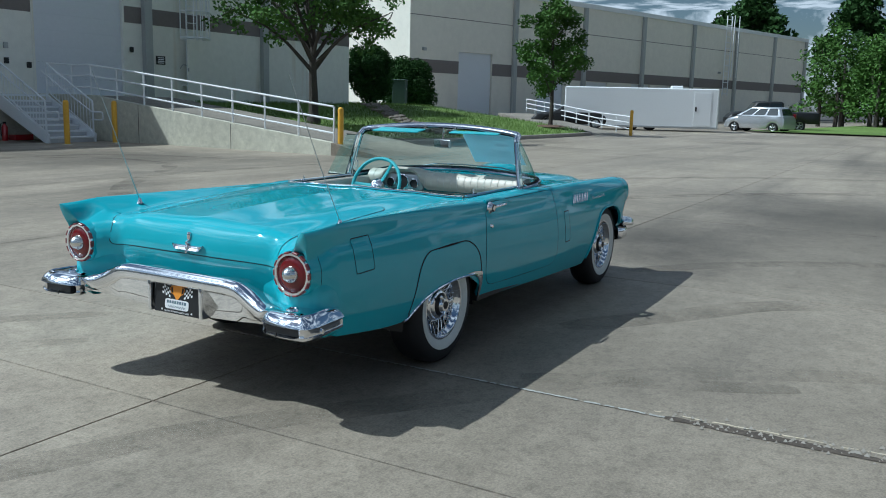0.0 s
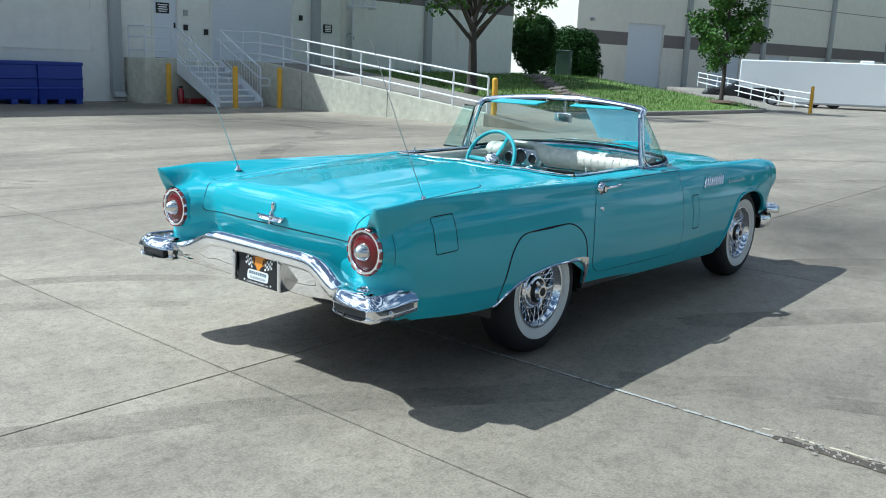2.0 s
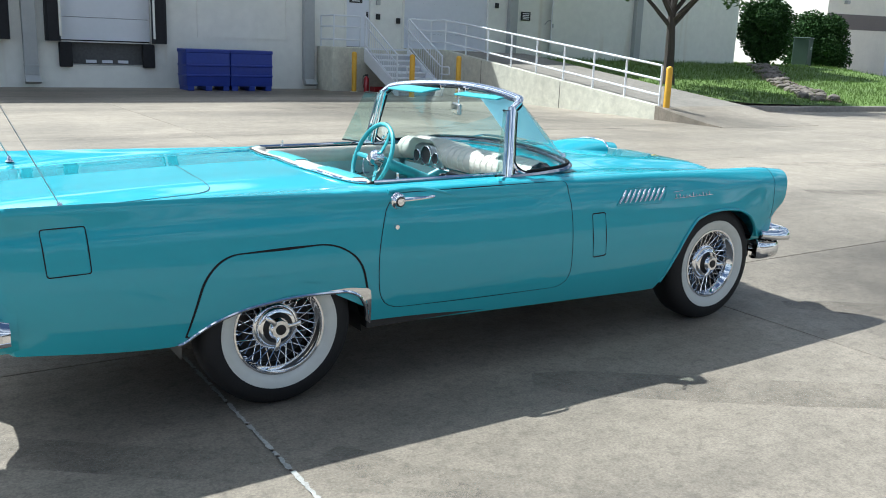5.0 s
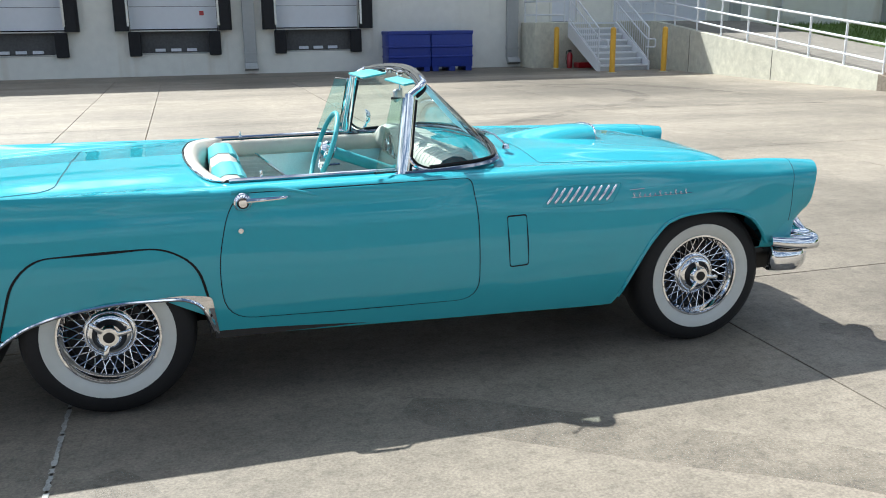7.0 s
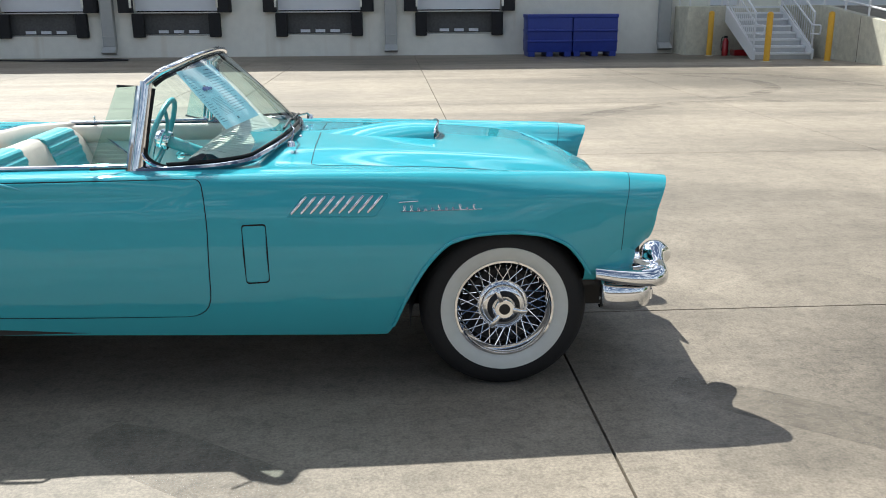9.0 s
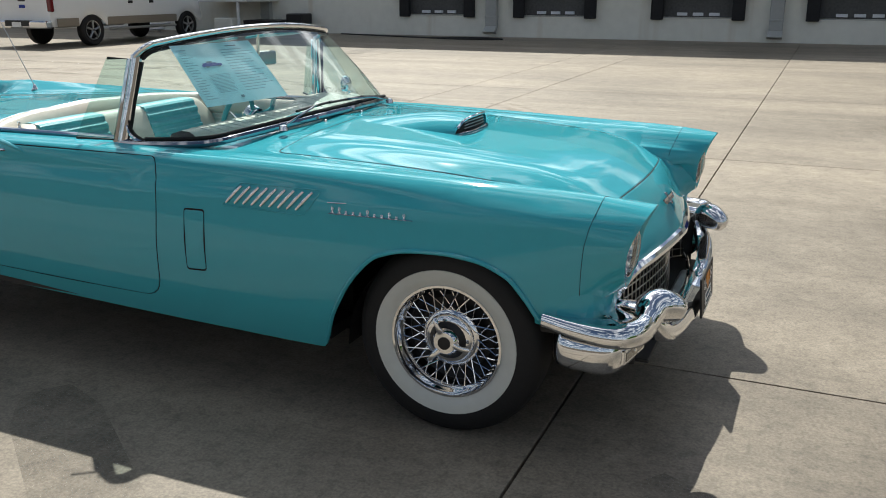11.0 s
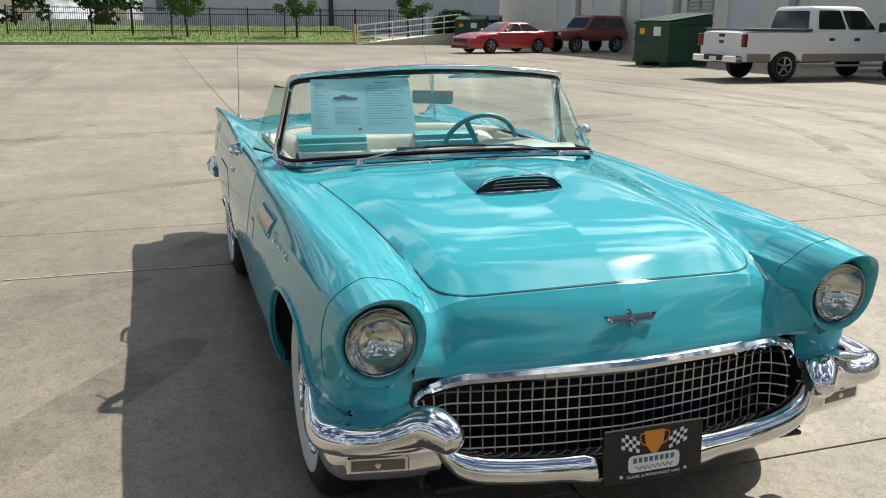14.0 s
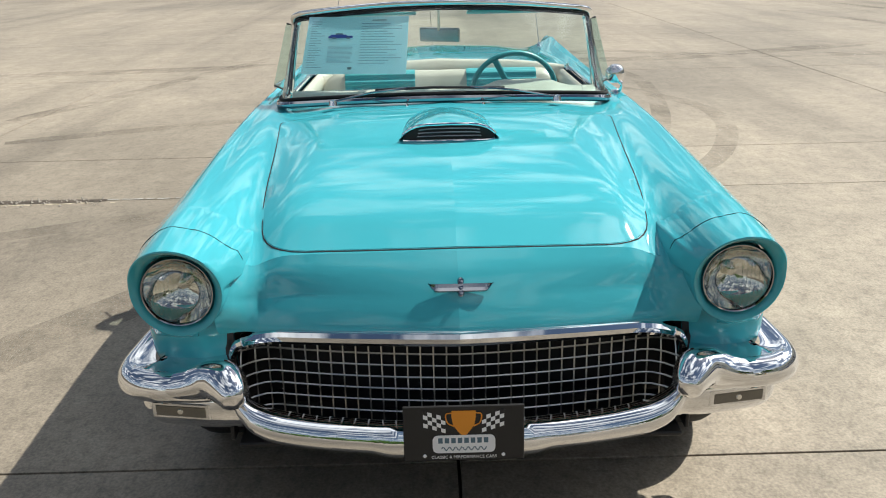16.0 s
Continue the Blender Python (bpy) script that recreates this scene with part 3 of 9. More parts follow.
def dock_door(x0, x1):
    root = thing("dock_door", "white sectional dock door with black foam seals and bumpers", "dock door", ((x0 + x1) / 2, WY, 0), 0, "dock doors")
    w = (x1 - x0) / 2
    z = 1.26
    for k in range(5):
        part("door_panel", box_bm((-w + 0.02, 0.09, z + 0.005), (w - 0.02, 0.13, z + 0.595), 0.006), WHITE_DOOR, root, "", True)
        z += 0.6
    for s in (-1, 1):
        x = s * (w + 0.18)
        rows = []
        for zz, d, tw in ((1.22, 0.30, 0.0), (2.2, 0.30, 0.01), (3.4, 0.32, -0.02), (4.5, 0.3, 0)):
            rows.append([(x - 0.18 + tw, -0.005, zz), (x - 0.18 + tw, -d * 0.8, zz), (x - 0.12, -d, zz), (x + 0.12, -d, zz), (x + 0.18 + tw, -d * 0.8, zz), (x + 0.18, -0.005, zz)])
        v, f = grid_vf(rows, False, True)
        f += [tuple(range(6))[::-1], tuple(range(len(v) - 6, len(v)))]
        raw("foam_seal", v, f, FOAM, root, "", False)
        part("guide_strip", box_bm((s * (w + 0.005) - 0.03, -0.31, 1.35), (s * (w + 0.005) + 0.03, -0.285, 4.3), 0.004), WALL_PAINT, root, "worn pale guide strip")
        part("bumper", box_bm((s * (w - 0.12) - 0.16, -0.16, 0.55), (s * (w - 0.12) + 0.16, -0.002, 1.2), 0.02), FOAM, root)
    part("head_seal", box_bm((-w - 0.36, -0.3, 4.2), (w + 0.36, -0.003, 4.7), 0.03), FOAM, root)
    part("leveller_lip", box_bm((-w + 0.03, -0.05, 1.20), (w - 0.03, 0.3, 1.235), 0.006), STEEL, root)
    part("leveller_pit", box_bm((-w + 0.002, 0.12, 0.63), (w - 0.002, 0.16, 1.195)), mat("pit_shadow_grey", (0.10, 0.10, 0.10), 0.9, 0, 0.3, 4), root)
    for k in range(3):
        part("pit_plate", box_bm((-0.55 + 0.42 * k, 0.05, 0.66), (-0.28 + 0.42 * k, 0.11, 0.74), 0.005), WHITE_DOOR, root)
    part("pit_edge", box_bm((-w, -0.02, 0.595), (w, 0.02, 0.617), 0.004), STEEL, root)
    return root


for a, b in DOCKS[1:]:
    dock_door(a, b)
dock_door(*DOCKS[0])
sticker = part("warning_sticker", box_bm((0, 0, 0), (0.12, 0.004, 0.12), 0.0015), RED_PAINT, None)
sticker.matrix_world = pose(0.92, WY + 0.083, 1.62)
tagged(sticker, "small red round warning sticker on a dock door", "sticker")


def downpipe(x, top=WH):
    root = thing("downpipe", "grey square downpipe with an angled shoe on the warehouse wall", "downpipe", (x, WY, 0), 0, "downpipes")
    part("pipe", box_bm((-0.17, -0.20, 0.32), (0.17, -0.003, top), 0.012), GALV, root)
    part("collar", box_bm((-0.18, -0.215, 0.55), (0.18, -0.002, 0.60), 0.006), GALV, root)
    v = [(-0.17, -0.20, 0.32), (0.17, -0.20, 0.32), (0.17, -0.003, 0.32), (-0.17, -0.003, 0.32), (-0.19, -0.40, 0.16), (0.19, -0.40, 0.16), (0.19, -0.22, 0.10), (-0.19, -0.22, 0.10)]
    raw("shoe", v, [(0, 1, 5, 4), (1, 2, 6, 5), (2, 3, 7, 6), (3, 0, 4, 7), (4, 5, 6, 7)], GALV, root, "", False)
    return root


for x in (-13.45, -5.6, 2.23, 10.1, 17.9, 24.0):
    downpipe(x)
for x in (-22.5, -30.2, -35.0, -40.0):
    downpipe(x)

# roll-up and side doors
def plain_door(x0, x1, z0, z1, name="white_door", label="plain white steel door set in the warehouse wall", ribs=0):
    root = thing(name, label, "door", ((x0 + x1) / 2, WY, z0))
    w, h = (x1 - x0) / 2, z1 - z0
    if ribs:
        for k in range(ribs):
            part("door_panel", box_bm((-w + 0.01, 0.10, h * k / ribs + 0.001), (w - 0.01, 0.14, h * (k + 1) / ribs - 0.001), 0.002), WHITE_DOOR, root)
    else:
        part("leaf", box_bm((-w + 0.04, 0.08, 0.01), (w - 0.04, 0.13, h - 0.04), 0.004), WHITE_DOOR, root)
        part("door_handle", box_bm((w - 0.14, 0.03, h * 0.44), (w - 0.09, 0.08, h * 0.52), 0.008), BLACK, root)
    for s in (-1, 1):
        part("jamb", box_bm((s * w - 0.04, -0.02, 0), (s * w + 0.04, 0.15, h), 0.004), WALL_PAINT, root)
    part("door_head", box_bm((-w - 0.04, -0.02, h - 0.035), (w + 0.04, 0.15, h + 0.04), 0.004), WALL_PAINT, root)
    return root


plain_door(13.5, 16.95, 1.33, 5.3, "roller_door", "tall pale blue-white roller door above the ramp landing", 8)
plain_door(11.4, 12.32, 1.33, 3.45)
for a, b in BACK_DOORS:
    plain_door(a, b, 1.2, 4.2, "white_door", "white ribbed door in the warehouse wall", 7)
# long closed wall panel outline, and grey louvre
frame_bars = [((6.68, WY - 0.02, 1.46), (9.42, WY - 0.002, 1.49)), ((6.68, WY - 0.02, 1.49), (6.71, WY - 0.002, 3.9)), ((9.39, WY - 0.02, 1.49), (9.42, WY - 0.002, 3.9))]
blind = part("trim_blind_door", boxes_bm(frame_bars), WALL_PAINT, smooth=False)
tagged(blind, "thin painted outline of a filled-in dock opening", "trim", kind="structure")
blind2 = part("trim_blind_door_west", boxes_bm([((-11.9, WY - 0.02, 1.46), (-9.2, WY - 0.002, 1.49)), ((-11.9, WY - 0.02, 1.49), (-11.87, WY - 0.002, 3.9)), ((-9.23, WY - 0.02, 1.49), (-9.2, WY - 0.002, 3.9))]), WALL_PAINT, smooth=False)
tagged(blind2, "thin painted outline of a filled-in dock opening", "trim", kind="structure")
louvre = thing("wall_louvre", "dark slatted ventilation louvre on the warehouse wall", "louvre", (-28.5, WY, 1.9))
part("frame", boxes_bm([((-0.95, -0.1, 0), (-0.88, -0.003, 2.6)), ((0.88, -0.1, 0), (0.95, -0.003, 2.6)), ((-0.03, -0.1, 0), (0.03, -0.003, 2.6))]), GALV, louvre, "", False)
for k in range(16):
    part("slat", box_bm((-0.88, -0.09, 0.02 + k * 0.16), (0.88, -0.01, 0.10 + k * 0.16), 0.004), STEEL, louvre)
for n_, (x, z) in enumerate(((12.55, 2.75), (12.55, 2.3), (17.25, 2.9), (13.3, 2.2))):
    ob = part("wall_box", box_bm((-0.07, -0.07, -0.09), (0.07, -0.003, 0.09), 0.01), BLACK if n_ else GALV)
    ob.matrix_world = pose(x, WY, z)
    tagged(ob, "small switch box on the warehouse wall", "switch box", "wall boxes")
door_sign = thing("door_sign", "black sign with white lines on a white door", "sign", (11.80, WY + 0.07, 2.85))
part("board", box_bm((-0.23, -0.012, -0.16), (0.23, 0.004, 0.16), 0.003), BLACK, door_sign)
for k in range(4):
    part("text_bar", box_bm((-0.17 + 0.03 * (k % 2), -0.018, 0.08 - k * 0.065), (0.17 - 0.03 * (k % 2), -0.0125, 0.11 - k * 0.065)), WHITE, door_sign)
notice = thing("wall_notice", "small black notice with white lines on the warehouse wall", "sign", (18.55, WY, 2.6))
part("board", box_bm((-0.21, -0.03, -0.15), (0.21, -0.003, 0.15), 0.006), BLACK, notice)
for k in range(4):
    part("text_bar", box_bm((-0.15 + 0.02 * (k % 2), -0.036, 0.075 - k * 0.06), (0.15 - 0.02 * (k % 2), -0.030, 0.105 - k * 0.06)), WHITE, notice)

# ladder with a cage over a locked guard plate
ladder = thing("roof_ladder", "white caged steel ladder with a locked guard plate", "ladder", (19.85, WY, 0))
for s in (-0.26, 0.26):
    tube("stile", [(s, -0.25, 1.35), (s, -0.25, WH + 1.0)], 0.03, WHITE_RAIL, ladder)
    for z in (1.75, 3.4, 5.2, 7.0):
        tube("wall_bracket", [(s, -0.25, z), (s, 0.004, z)], 0.02, WHITE_RAIL, ladder, sides=6)
for k in range(18):
    tube("rung", [(-0.26, -0.25, 3.4 + k * 0.3), (0.26, -0.25, 3.4 + k * 0.3)], 0.015, WHITE_RAIL, ladder, sides=6)
part("guard_plate", box_bm((-0.28, -0.30, 1.40), (0.28, -0.275, 3.40), 0.004), WALL_PAINT, ladder, "pale steel plate over the lower rungs")
part("guard_lock", box_bm((-0.30, -0.33, 2.25), (-0.24, -0.302, 2.38), 0.006), GALV, ladder)
for k in range(6):
    z = 3.45 + k * 0.95
    tube("cage_hoop", [(0.55 * math.cos(a), -0.25 - 0.72 * math.sin(a), z) for a in [math.pi * i / 14 for i in range(15)]], 0.030 if k else 0.045, WHITE_RAIL, ladder, sides=6)
for i in range(9):
    a = math.pi * i / 8
    tube("cage_bar", [(0.55 * math.cos(a), -0.25 - 0.72 * math.sin(a), 3.45), (0.55 * math.cos(a), -0.25 - 0.72 * math.sin(a), WH + 1)], 0.022, WHITE_RAIL, ladder, sides=6)
tube("hook_pipe", smooth_curve([(-0.42, -0.06, 2.35), (-0.34, -0.10, 2.48), (-0.16, -0.12, 2.46), (-0.12, -0.12, 2.2), (-0.12, -0.10, 1.5)], 4), 0.016, GALV, ladder, "", 6)

# ---- landing, stairs, ramp and rails ----
LZ = 1.32
landing = part("landing", box_bm((10.42, 20.45, -0.05), (13.55, WY - 0.003, LZ), 0.015), RAMP_CONC, None, "", False)
tagged(landing, "pale concrete landing block beside the warehouse wall", "landing", kind="structure")


def rail_run(root, path, heights, posts, r=0.022):
    """Pipe rails at heights above a path, with posts."""
    for h in heights:
        tube("rail", [(x, y, z + h) for x, y, z in path], r, WHITE_RAIL, root)
    for x, y, z in posts:
        tube("post", [(x, y, z), (x, y, z + heights[0])], r, WHITE_RAIL, root)


lrail = thing("landing_rail", "white pipe guard rail on the landing", "guard rail")
rail_run(lrail, [(10.50, 21.45, LZ), (10.50, 20.55, LZ), (11.40, 20.55, LZ)], (0.92, 0.60, 0.22), [(10.50, 21.45, LZ), (10.50, 20.55, LZ), (11.40, 20.55, LZ)], 0.025)
stair = thing("steel_stairs", "white painted steel steps with a barred handrail", "stairs", (12.27, 18.33, 0))
N, RUN = 8, 2.10
# darker grey paints the shade below each nosing onto the risers
RISER_SHADE = mat("shaded_riser_grey", (0.50, 0.51, 0.52), 0.6, 0, 0.10, 6)
for k in range(N - 1):
    z = LZ * (k + 1) / N
    y = RUN * k / (N - 1)
    part("step", box_bm((-0.72, y, z - 0.05), (0.72, y + RUN / (N - 1) + 0.03, z), 0.008), WHITE_RAIL, stair, "", False)
    part("riser", box_bm((-0.71, y + 0.025, z - LZ / N + 0.004), (0.71, y + 0.045, z - 0.054), 0.003), RISER_SHADE, stair, "riser in a grey that stands for shade under a nosing", False)
part("top_plate", box_bm((-0.79, RUN - 0.01, LZ - 0.06), (0.79, RUN + 0.115, LZ - 0.002), 0.006), WHITE_RAIL, stair, "", False)
for s in (-1, 1):
    v = [(s * 0.74, -0.02, 0.0), (s * 0.74, 0.14, 0.0), (s * 0.74, RUN + 0.02, LZ - 0.42), (s * 0.74, RUN + 0.02, LZ + 0.02), (s * 0.74, -0.02, 0.24)]
    v2 = [(x + s * 0.05, y, z) for x, y, z in v]
    raw("stringer", v + v2, [tuple(range(5)), tuple(range(9, 4, -1))] + [(k, (k + 1) % 5, 5 + (k + 1) % 5, 5 + k) for k in range(5)], WHITE_RAIL, stair, "", False)
    x = s * 0.77
    tube("handrail", [(x, 0.08, 1.16), (x, RUN - 0.02, 2.24)], 0.026, WHITE_RAIL, stair)
    # the second rail ends in a flat loop beyond the lowest step
    tube("grab_rail", smooth_curve([(x - s * 0.05, RUN + 0.15, 2.02), (x - s * 0.05, 1.3, 1.50), (x - s * 0.05, 0.2, 0.93), (x - s * 0.05, -0.02, 0.86), (x - s * 0.05, -0.34, 0.86), (x - s * 0.05, -0.40, 0.80), (x - s * 0.05, -0.40, 0.68), (x - s * 0.05, -0.34, 0.64), (x - s * 0.05, 0.08, 0.64)], 4), 0.021, WHITE_RAIL, stair)
    tube("lower_rail", [(x, 0.08, 0.30), (x, RUN, LZ + 0.12)], 0.018, WHITE_RAIL, stair)
    tube("newel", [(x, 0.08, 0.0), (x, 0.08, 1.16)], 0.026, WHITE_RAIL, stair)
    tube("newel", [(x, RUN - 0.02, 0.95), (x, RUN - 0.02, 2.24)], 0.028, WHITE_RAIL, stair)
    for k in range(1, 15):
        y = 0.08 + (RUN - 0.10) * k / 15
        tube("baluster", [(x, y, 0.30 + (LZ - 0.18) * (y - 0.08) / (RUN - 0.08)), (x, y, 1.16 + 1.08 * (y - 0.08) / (RUN - 0.10))], 0.010, WHITE_RAIL, stair, sides=5)


def ramp_z(y):
    if y < 10.1:
        return 0.004 + 0.276 * max(0.0, (y - 8.2) / 1.9) ** 1.2
    return min(LZ - 0.01, 0.28 + 0.114 * (y - 10.1))


RAMP_X = 13.55
ys = [WY - 0.003, 20.2, 19.2] + [19.2 - 0.5 * k for k in range(1, 23)]
rows = []
for y in ys:
    x, z, up = RAMP_X, ramp_z(y), 0.03 * min(1, max(0.05, (y - 9.6) / 0.6))
    rows.append([(x, y, -0.05), (x, y, z + up), (x + 0.20, y, z + up + 0.003), (x + 0.202, y, z), (x + 3.2, y, z), (x + 3.2, y, -0.05)])
v, f = grid_vf(rows)
f.append(tuple(range(len(v) - 6, len(v))))
ramp = raw("ramp", v, f, RAMP_CONC, None, "", False)
ramp.data.materials.append(RAMP_TOP)
ramp.data.materials.append(CONCRETE)
for poly in ramp.data.polygons:
    if abs(poly.normal.z) > 0.7 and poly.center.x > RAMP_X + 0.3:
        poly.material_index = 1
    if poly.center.y < 10.1:
        poly.material_index = 2
tagged(ramp, "sloping pale concrete ramp with a stained retaining side", "ramp", kind="structure")
for y, z in ((17.1, ramp_z(17.1)), (13.55, ramp_z(13.55))):
    joint = part("trim_ramp_joint", box_bm((RAMP_X - 0.004, y - 0.009, 0.0), (RAMP_X - 0.001, y + 0.009, z)), EARTH, None, "", False)
    tagged(joint, "dark upright joint in the ramp's concrete side", "joint", kind="structure")
rrail = thing("ramp_rail", "long white three-pipe guard rail along the ramp", "guard rail")
path = [(13.07, 20.42, LZ + 0.03), (13.50, 20.28, LZ + 0.02), (RAMP_X + 0.1, 20.05, LZ)] + [(RAMP_X + 0.1, y, ramp_z(y) + 0.02) for y in [19.3, 18, 16, 14, 12, 10.2]]
rail_run(rrail, path, (0.90, 0.58, 0.24), [(RAMP_X + 0.1, 20.05, LZ)] + [(RAMP_X + 0.1, y, ramp_z(y) + 0.02) for y in [19.2 - 1.128 * k for k in range(9)]], 0.026)


def bollard(x, y, h=1.2):
    root = thing("bollard", "yellow painted steel bollard with a domed top", "bollard", (x, y, 0), 0, "yellow bollards")
    prof = [(0.075, 0.0), (0.075, h - 0.06)] + [(0.075 * math.cos(a), h - 0.06 + 0.06 * math.sin(a)) for a in (0.4, 0.8, 1.2, 1.56)]
    lathe("post", prof, YELLOW, root, "", 20, "z")
    lathe("footing", [(0.13, 0.0), (0.125, 0.012), (0.076, 0.02)], RAMP_CONC, root, "", 16, "z")
    return root


for x, y in ((10.95, 20.05), (11.50, 17.55), (13.0, 17.45), (13.75, 10.05), (35.7, 9.6), (-47.0, 10.4)):
    bollard(x, y)

ext = thing("fire_extinguisher", "red fire extinguisher standing under the stairs", "extinguisher", (11.45, 20.2, 0))
lathe("cylinder", [(0.0, 0.0), (0.08, 0.0), (0.085, 0.03), (0.085, 0.38), (0.05, 0.45), (0.02, 0.47)], RED_PAINT, ext, "", 20, "z")
part("valve", box_bm((-0.05, -0.02, 0.47), (0.05, 0.02, 0.53), 0.008), BLACK, ext)
tube("hose", smooth_curve([(0.02, 0, 0.5), (-0.10, 0, 0.48), (-0.12, 0, 0.3), (-0.1, 0, 0.12)], 5), 0.012, BLACK, ext)


tray = part("red_tray", box_bm((-0.30, -0.16, 0), (0.30, 0.16, 0.16), 0.02), RED_PAINT, None)
tray.matrix_world = pose(11.95, 20.2, 0)
tagged(tray, "low dark red plastic tray under the stairs", "tray")


# blue bins beside the wall
def blue_bin(x):
    root = thing("blue_tote", "blue moulded plastic bulk container with ribbed sides", "plastic tote", (x, 20.75, 0), 0, "blue totes")
    w, d, h = 0.62, 0.40, 1.13
    part("body", box_bm((-w, -d, 0.12), (w, d, h - 0.06), 0.03, 2), BLUE_PLASTIC, root)
    part("rim", box_bm((-w - 0.012, -d - 0.02, h - 0.10), (w + 0.012, d + 0.02, h), 0.015), BLUE_PLASTIC, root)
    for z in (0.38, 0.66):
        part("rib", box_bm((-w - 0.008, -d - 0.03, z), (w + 0.008, d + 0.03, z + 0.07), 0.02), BLUE_PLASTIC, root)
    for s in (-0.5, 0, 0.5):
        part("runner", box_bm((s - 0.09, -d, 0.0), (s + 0.09, d, 0.13), 0.01), BLUE_PLASTIC, root)
    return root


blue_bin(6.58)
blue_bin(7.84)

# unseen wall added behind the camera, dark to hold down fill and reflections
closing = part("wall_south_unseen", box_bm((-60, -46, -0.05), (70, -45.5, 6.0)), mat("dark_unseen_wall", (0.10, 0.085, 0.07), 0.9, 0, 0.25, 2), None, "", False)
tagged(closing, "unseen plain dark wall added behind the camera", "wall", kind="structure")


# worn tyre marks on the slabs
def tyre_mark(pts, width):
    line = smooth_curve([(x, y, 0) for x, y in pts], 8)
    rows = []
    for k, p in enumerate(line):
        d = (line[min(k + 1, len(line) - 1)] - line[max(k - 1, 0)]).normalized()
        side = Vector((-d.y, d.x, 0)) * (width * 0.5 * min(1, 0.55 + k / 4, 0.55 + (len(line) - 1 - k) / 4))
        rows.append([p - side + Vector((0, 0, 0.003)), p + side + Vector((0, 0, 0.003))])
    ob = raw("tyre_mark", *grid_vf(rows), TYRE_MARK, None, "", False)
    ob.visible_shadow = False
    tagged(ob, "faint dark curved tyre mark on the concrete", "tyre mark", kind="structure")


tyre_mark([(-4.5, 1.2), (-2.35, -0.04), (-1.44, -0.47), (-0.2, -1.38), (0.55, -2.02), (1.2, -3.2)], 0.22)
tyre_mark([(1.1, -1.1), (1.9, -1.67), (2.6, -2.2), (3.2, -3.4)], 0.30)
tyre_mark([(3.25, -0.84), (4.15, -1.58), (5.0, -2.8), (5.4, -4.6)], 0.26)
tyre_mark([(-6.5, 1.6), (-5.2, 2.255), (-3.95, 2.25), (-2.55, 2.01), (-1.62, 1.70), (-0.8, 1.1)], 0.17)
tyre_mark([(-4.2, 2.0), (-3.1, 2.45), (-2.5, 2.50), (-1.79, 2.36), (-0.93, 2.0), (-0.3, 1.5)], 0.17)
tyre_mark([(-6.2, -5.6), (-6.39, -3.45), (-6.75, -0.6), (-6.5, 2.5), (-6.85, 4.1), (-7.8, 6.6)], 0.45)
tyre_mark([(5.9, 13.9), (8.0, 14.2), (10.0, 13.4), (10.8, 10.5)], 0.5)
tyre_mark([(7.2, 9.3), (8.6, 10.6), (9.0, 12.4), (8.0, 14.0)], 0.3)
tyre_mark([(4.0, 6.6), (5.7, 8.3), (7.4, 9.0), (11.0, 8.6)], 0.35)
for a, b in (((-2.64, 6.8), (-1.56, 5.7)), ((-2.45, 7.05), (-1.26, 5.9)), ((-0.28, 7.23), (0.58, 6.19)), ((-0.05, 7.3), (0.8, 6.3)), ((-4.9, 8.18), (-3.49, 7.5))):
    tyre_mark([a, (a[0] * 0.5 + b[0] * 0.5 + 0.05, a[1] * 0.5 + b[1] * 0.5 + 0.05), b], 0.12)
tyre_mark([(-7.3, 1.4), (-7.29, 2.62), (-6.6, 4.26), (-6.56, 6.7)], 0.40)
tyre_mark([(-10.1, 8.32), (-8.1, 9.33), (-6.0, 11.7), (-6.5, 15.9)], 0.55)
tyre_mark([(-2.0, -3.6), (-2.46, -2.5), (-2.8, -1.69), (-3.2, -0.6)], 0.22)
tyre_mark([(0.6, -2.6), (0.27, -1.9), (0.0, -1.3)], 0.18)
tyre_mark([(-3.0, -4.0), (-4.09, -3.52), (-6.43, -2.67), (-8.0, -2.0)], 0.25)
tyre_mark([(7.5, 2.0), (10.0, 0.5), (12.5, -2.0), (14.0, -5.0)], 0.4)
tyre_mark([(9.0, 4.0), (12.0, 2.6), (15.0, 0.0), (17.0, -4.0)], 0.4)
tyre_mark([(-14.0, 7.5), (-9.5, 8.2), (-5.0, 7.4), (-1.0, 5.2)], 0.28)
tyre_mark([(-16.0, 9.5), (-10.5, 9.9), (-5.5, 9.0), (0.5, 6.0)], 0.28)

# ---- the convertible: x ahead from the rear axle, y to its left ----
car = thing("convertible_car", "turquoise two-seat convertible with chrome bumpers and whitewall tyres", "car")
crown_z = key((-1.2, 0.884), (-1.0, 0.876), (-0.6, 0.872), (-0.1, 0.866), (0.5, 0.858), (1.2, 0.862), (1.75, 0.862), (2.2, 0.855), (2.6, 0.845), (2.93, 0.838), (3.1, 0.832))
crown_y = key((-1.2, 0.815), (-0.95, 0.796), (-0.7, 0.788), (-0.4, 0.785), (0.3, 0.786), (0.6, 0.788), (1.3, 0.788), (1.8, 0.778), (2.5, 0.748), (2.9, 0.725), (3.1, 0.715))
side_hi = key((-1.1, 0.812), (-0.7, 0.820), (0, 0.826), (0.52, 0.828), (1.2, 0.838), (1.65, 0.848), (2.0, 0.845), (2.6, 0.838), (3.1, 0.825))
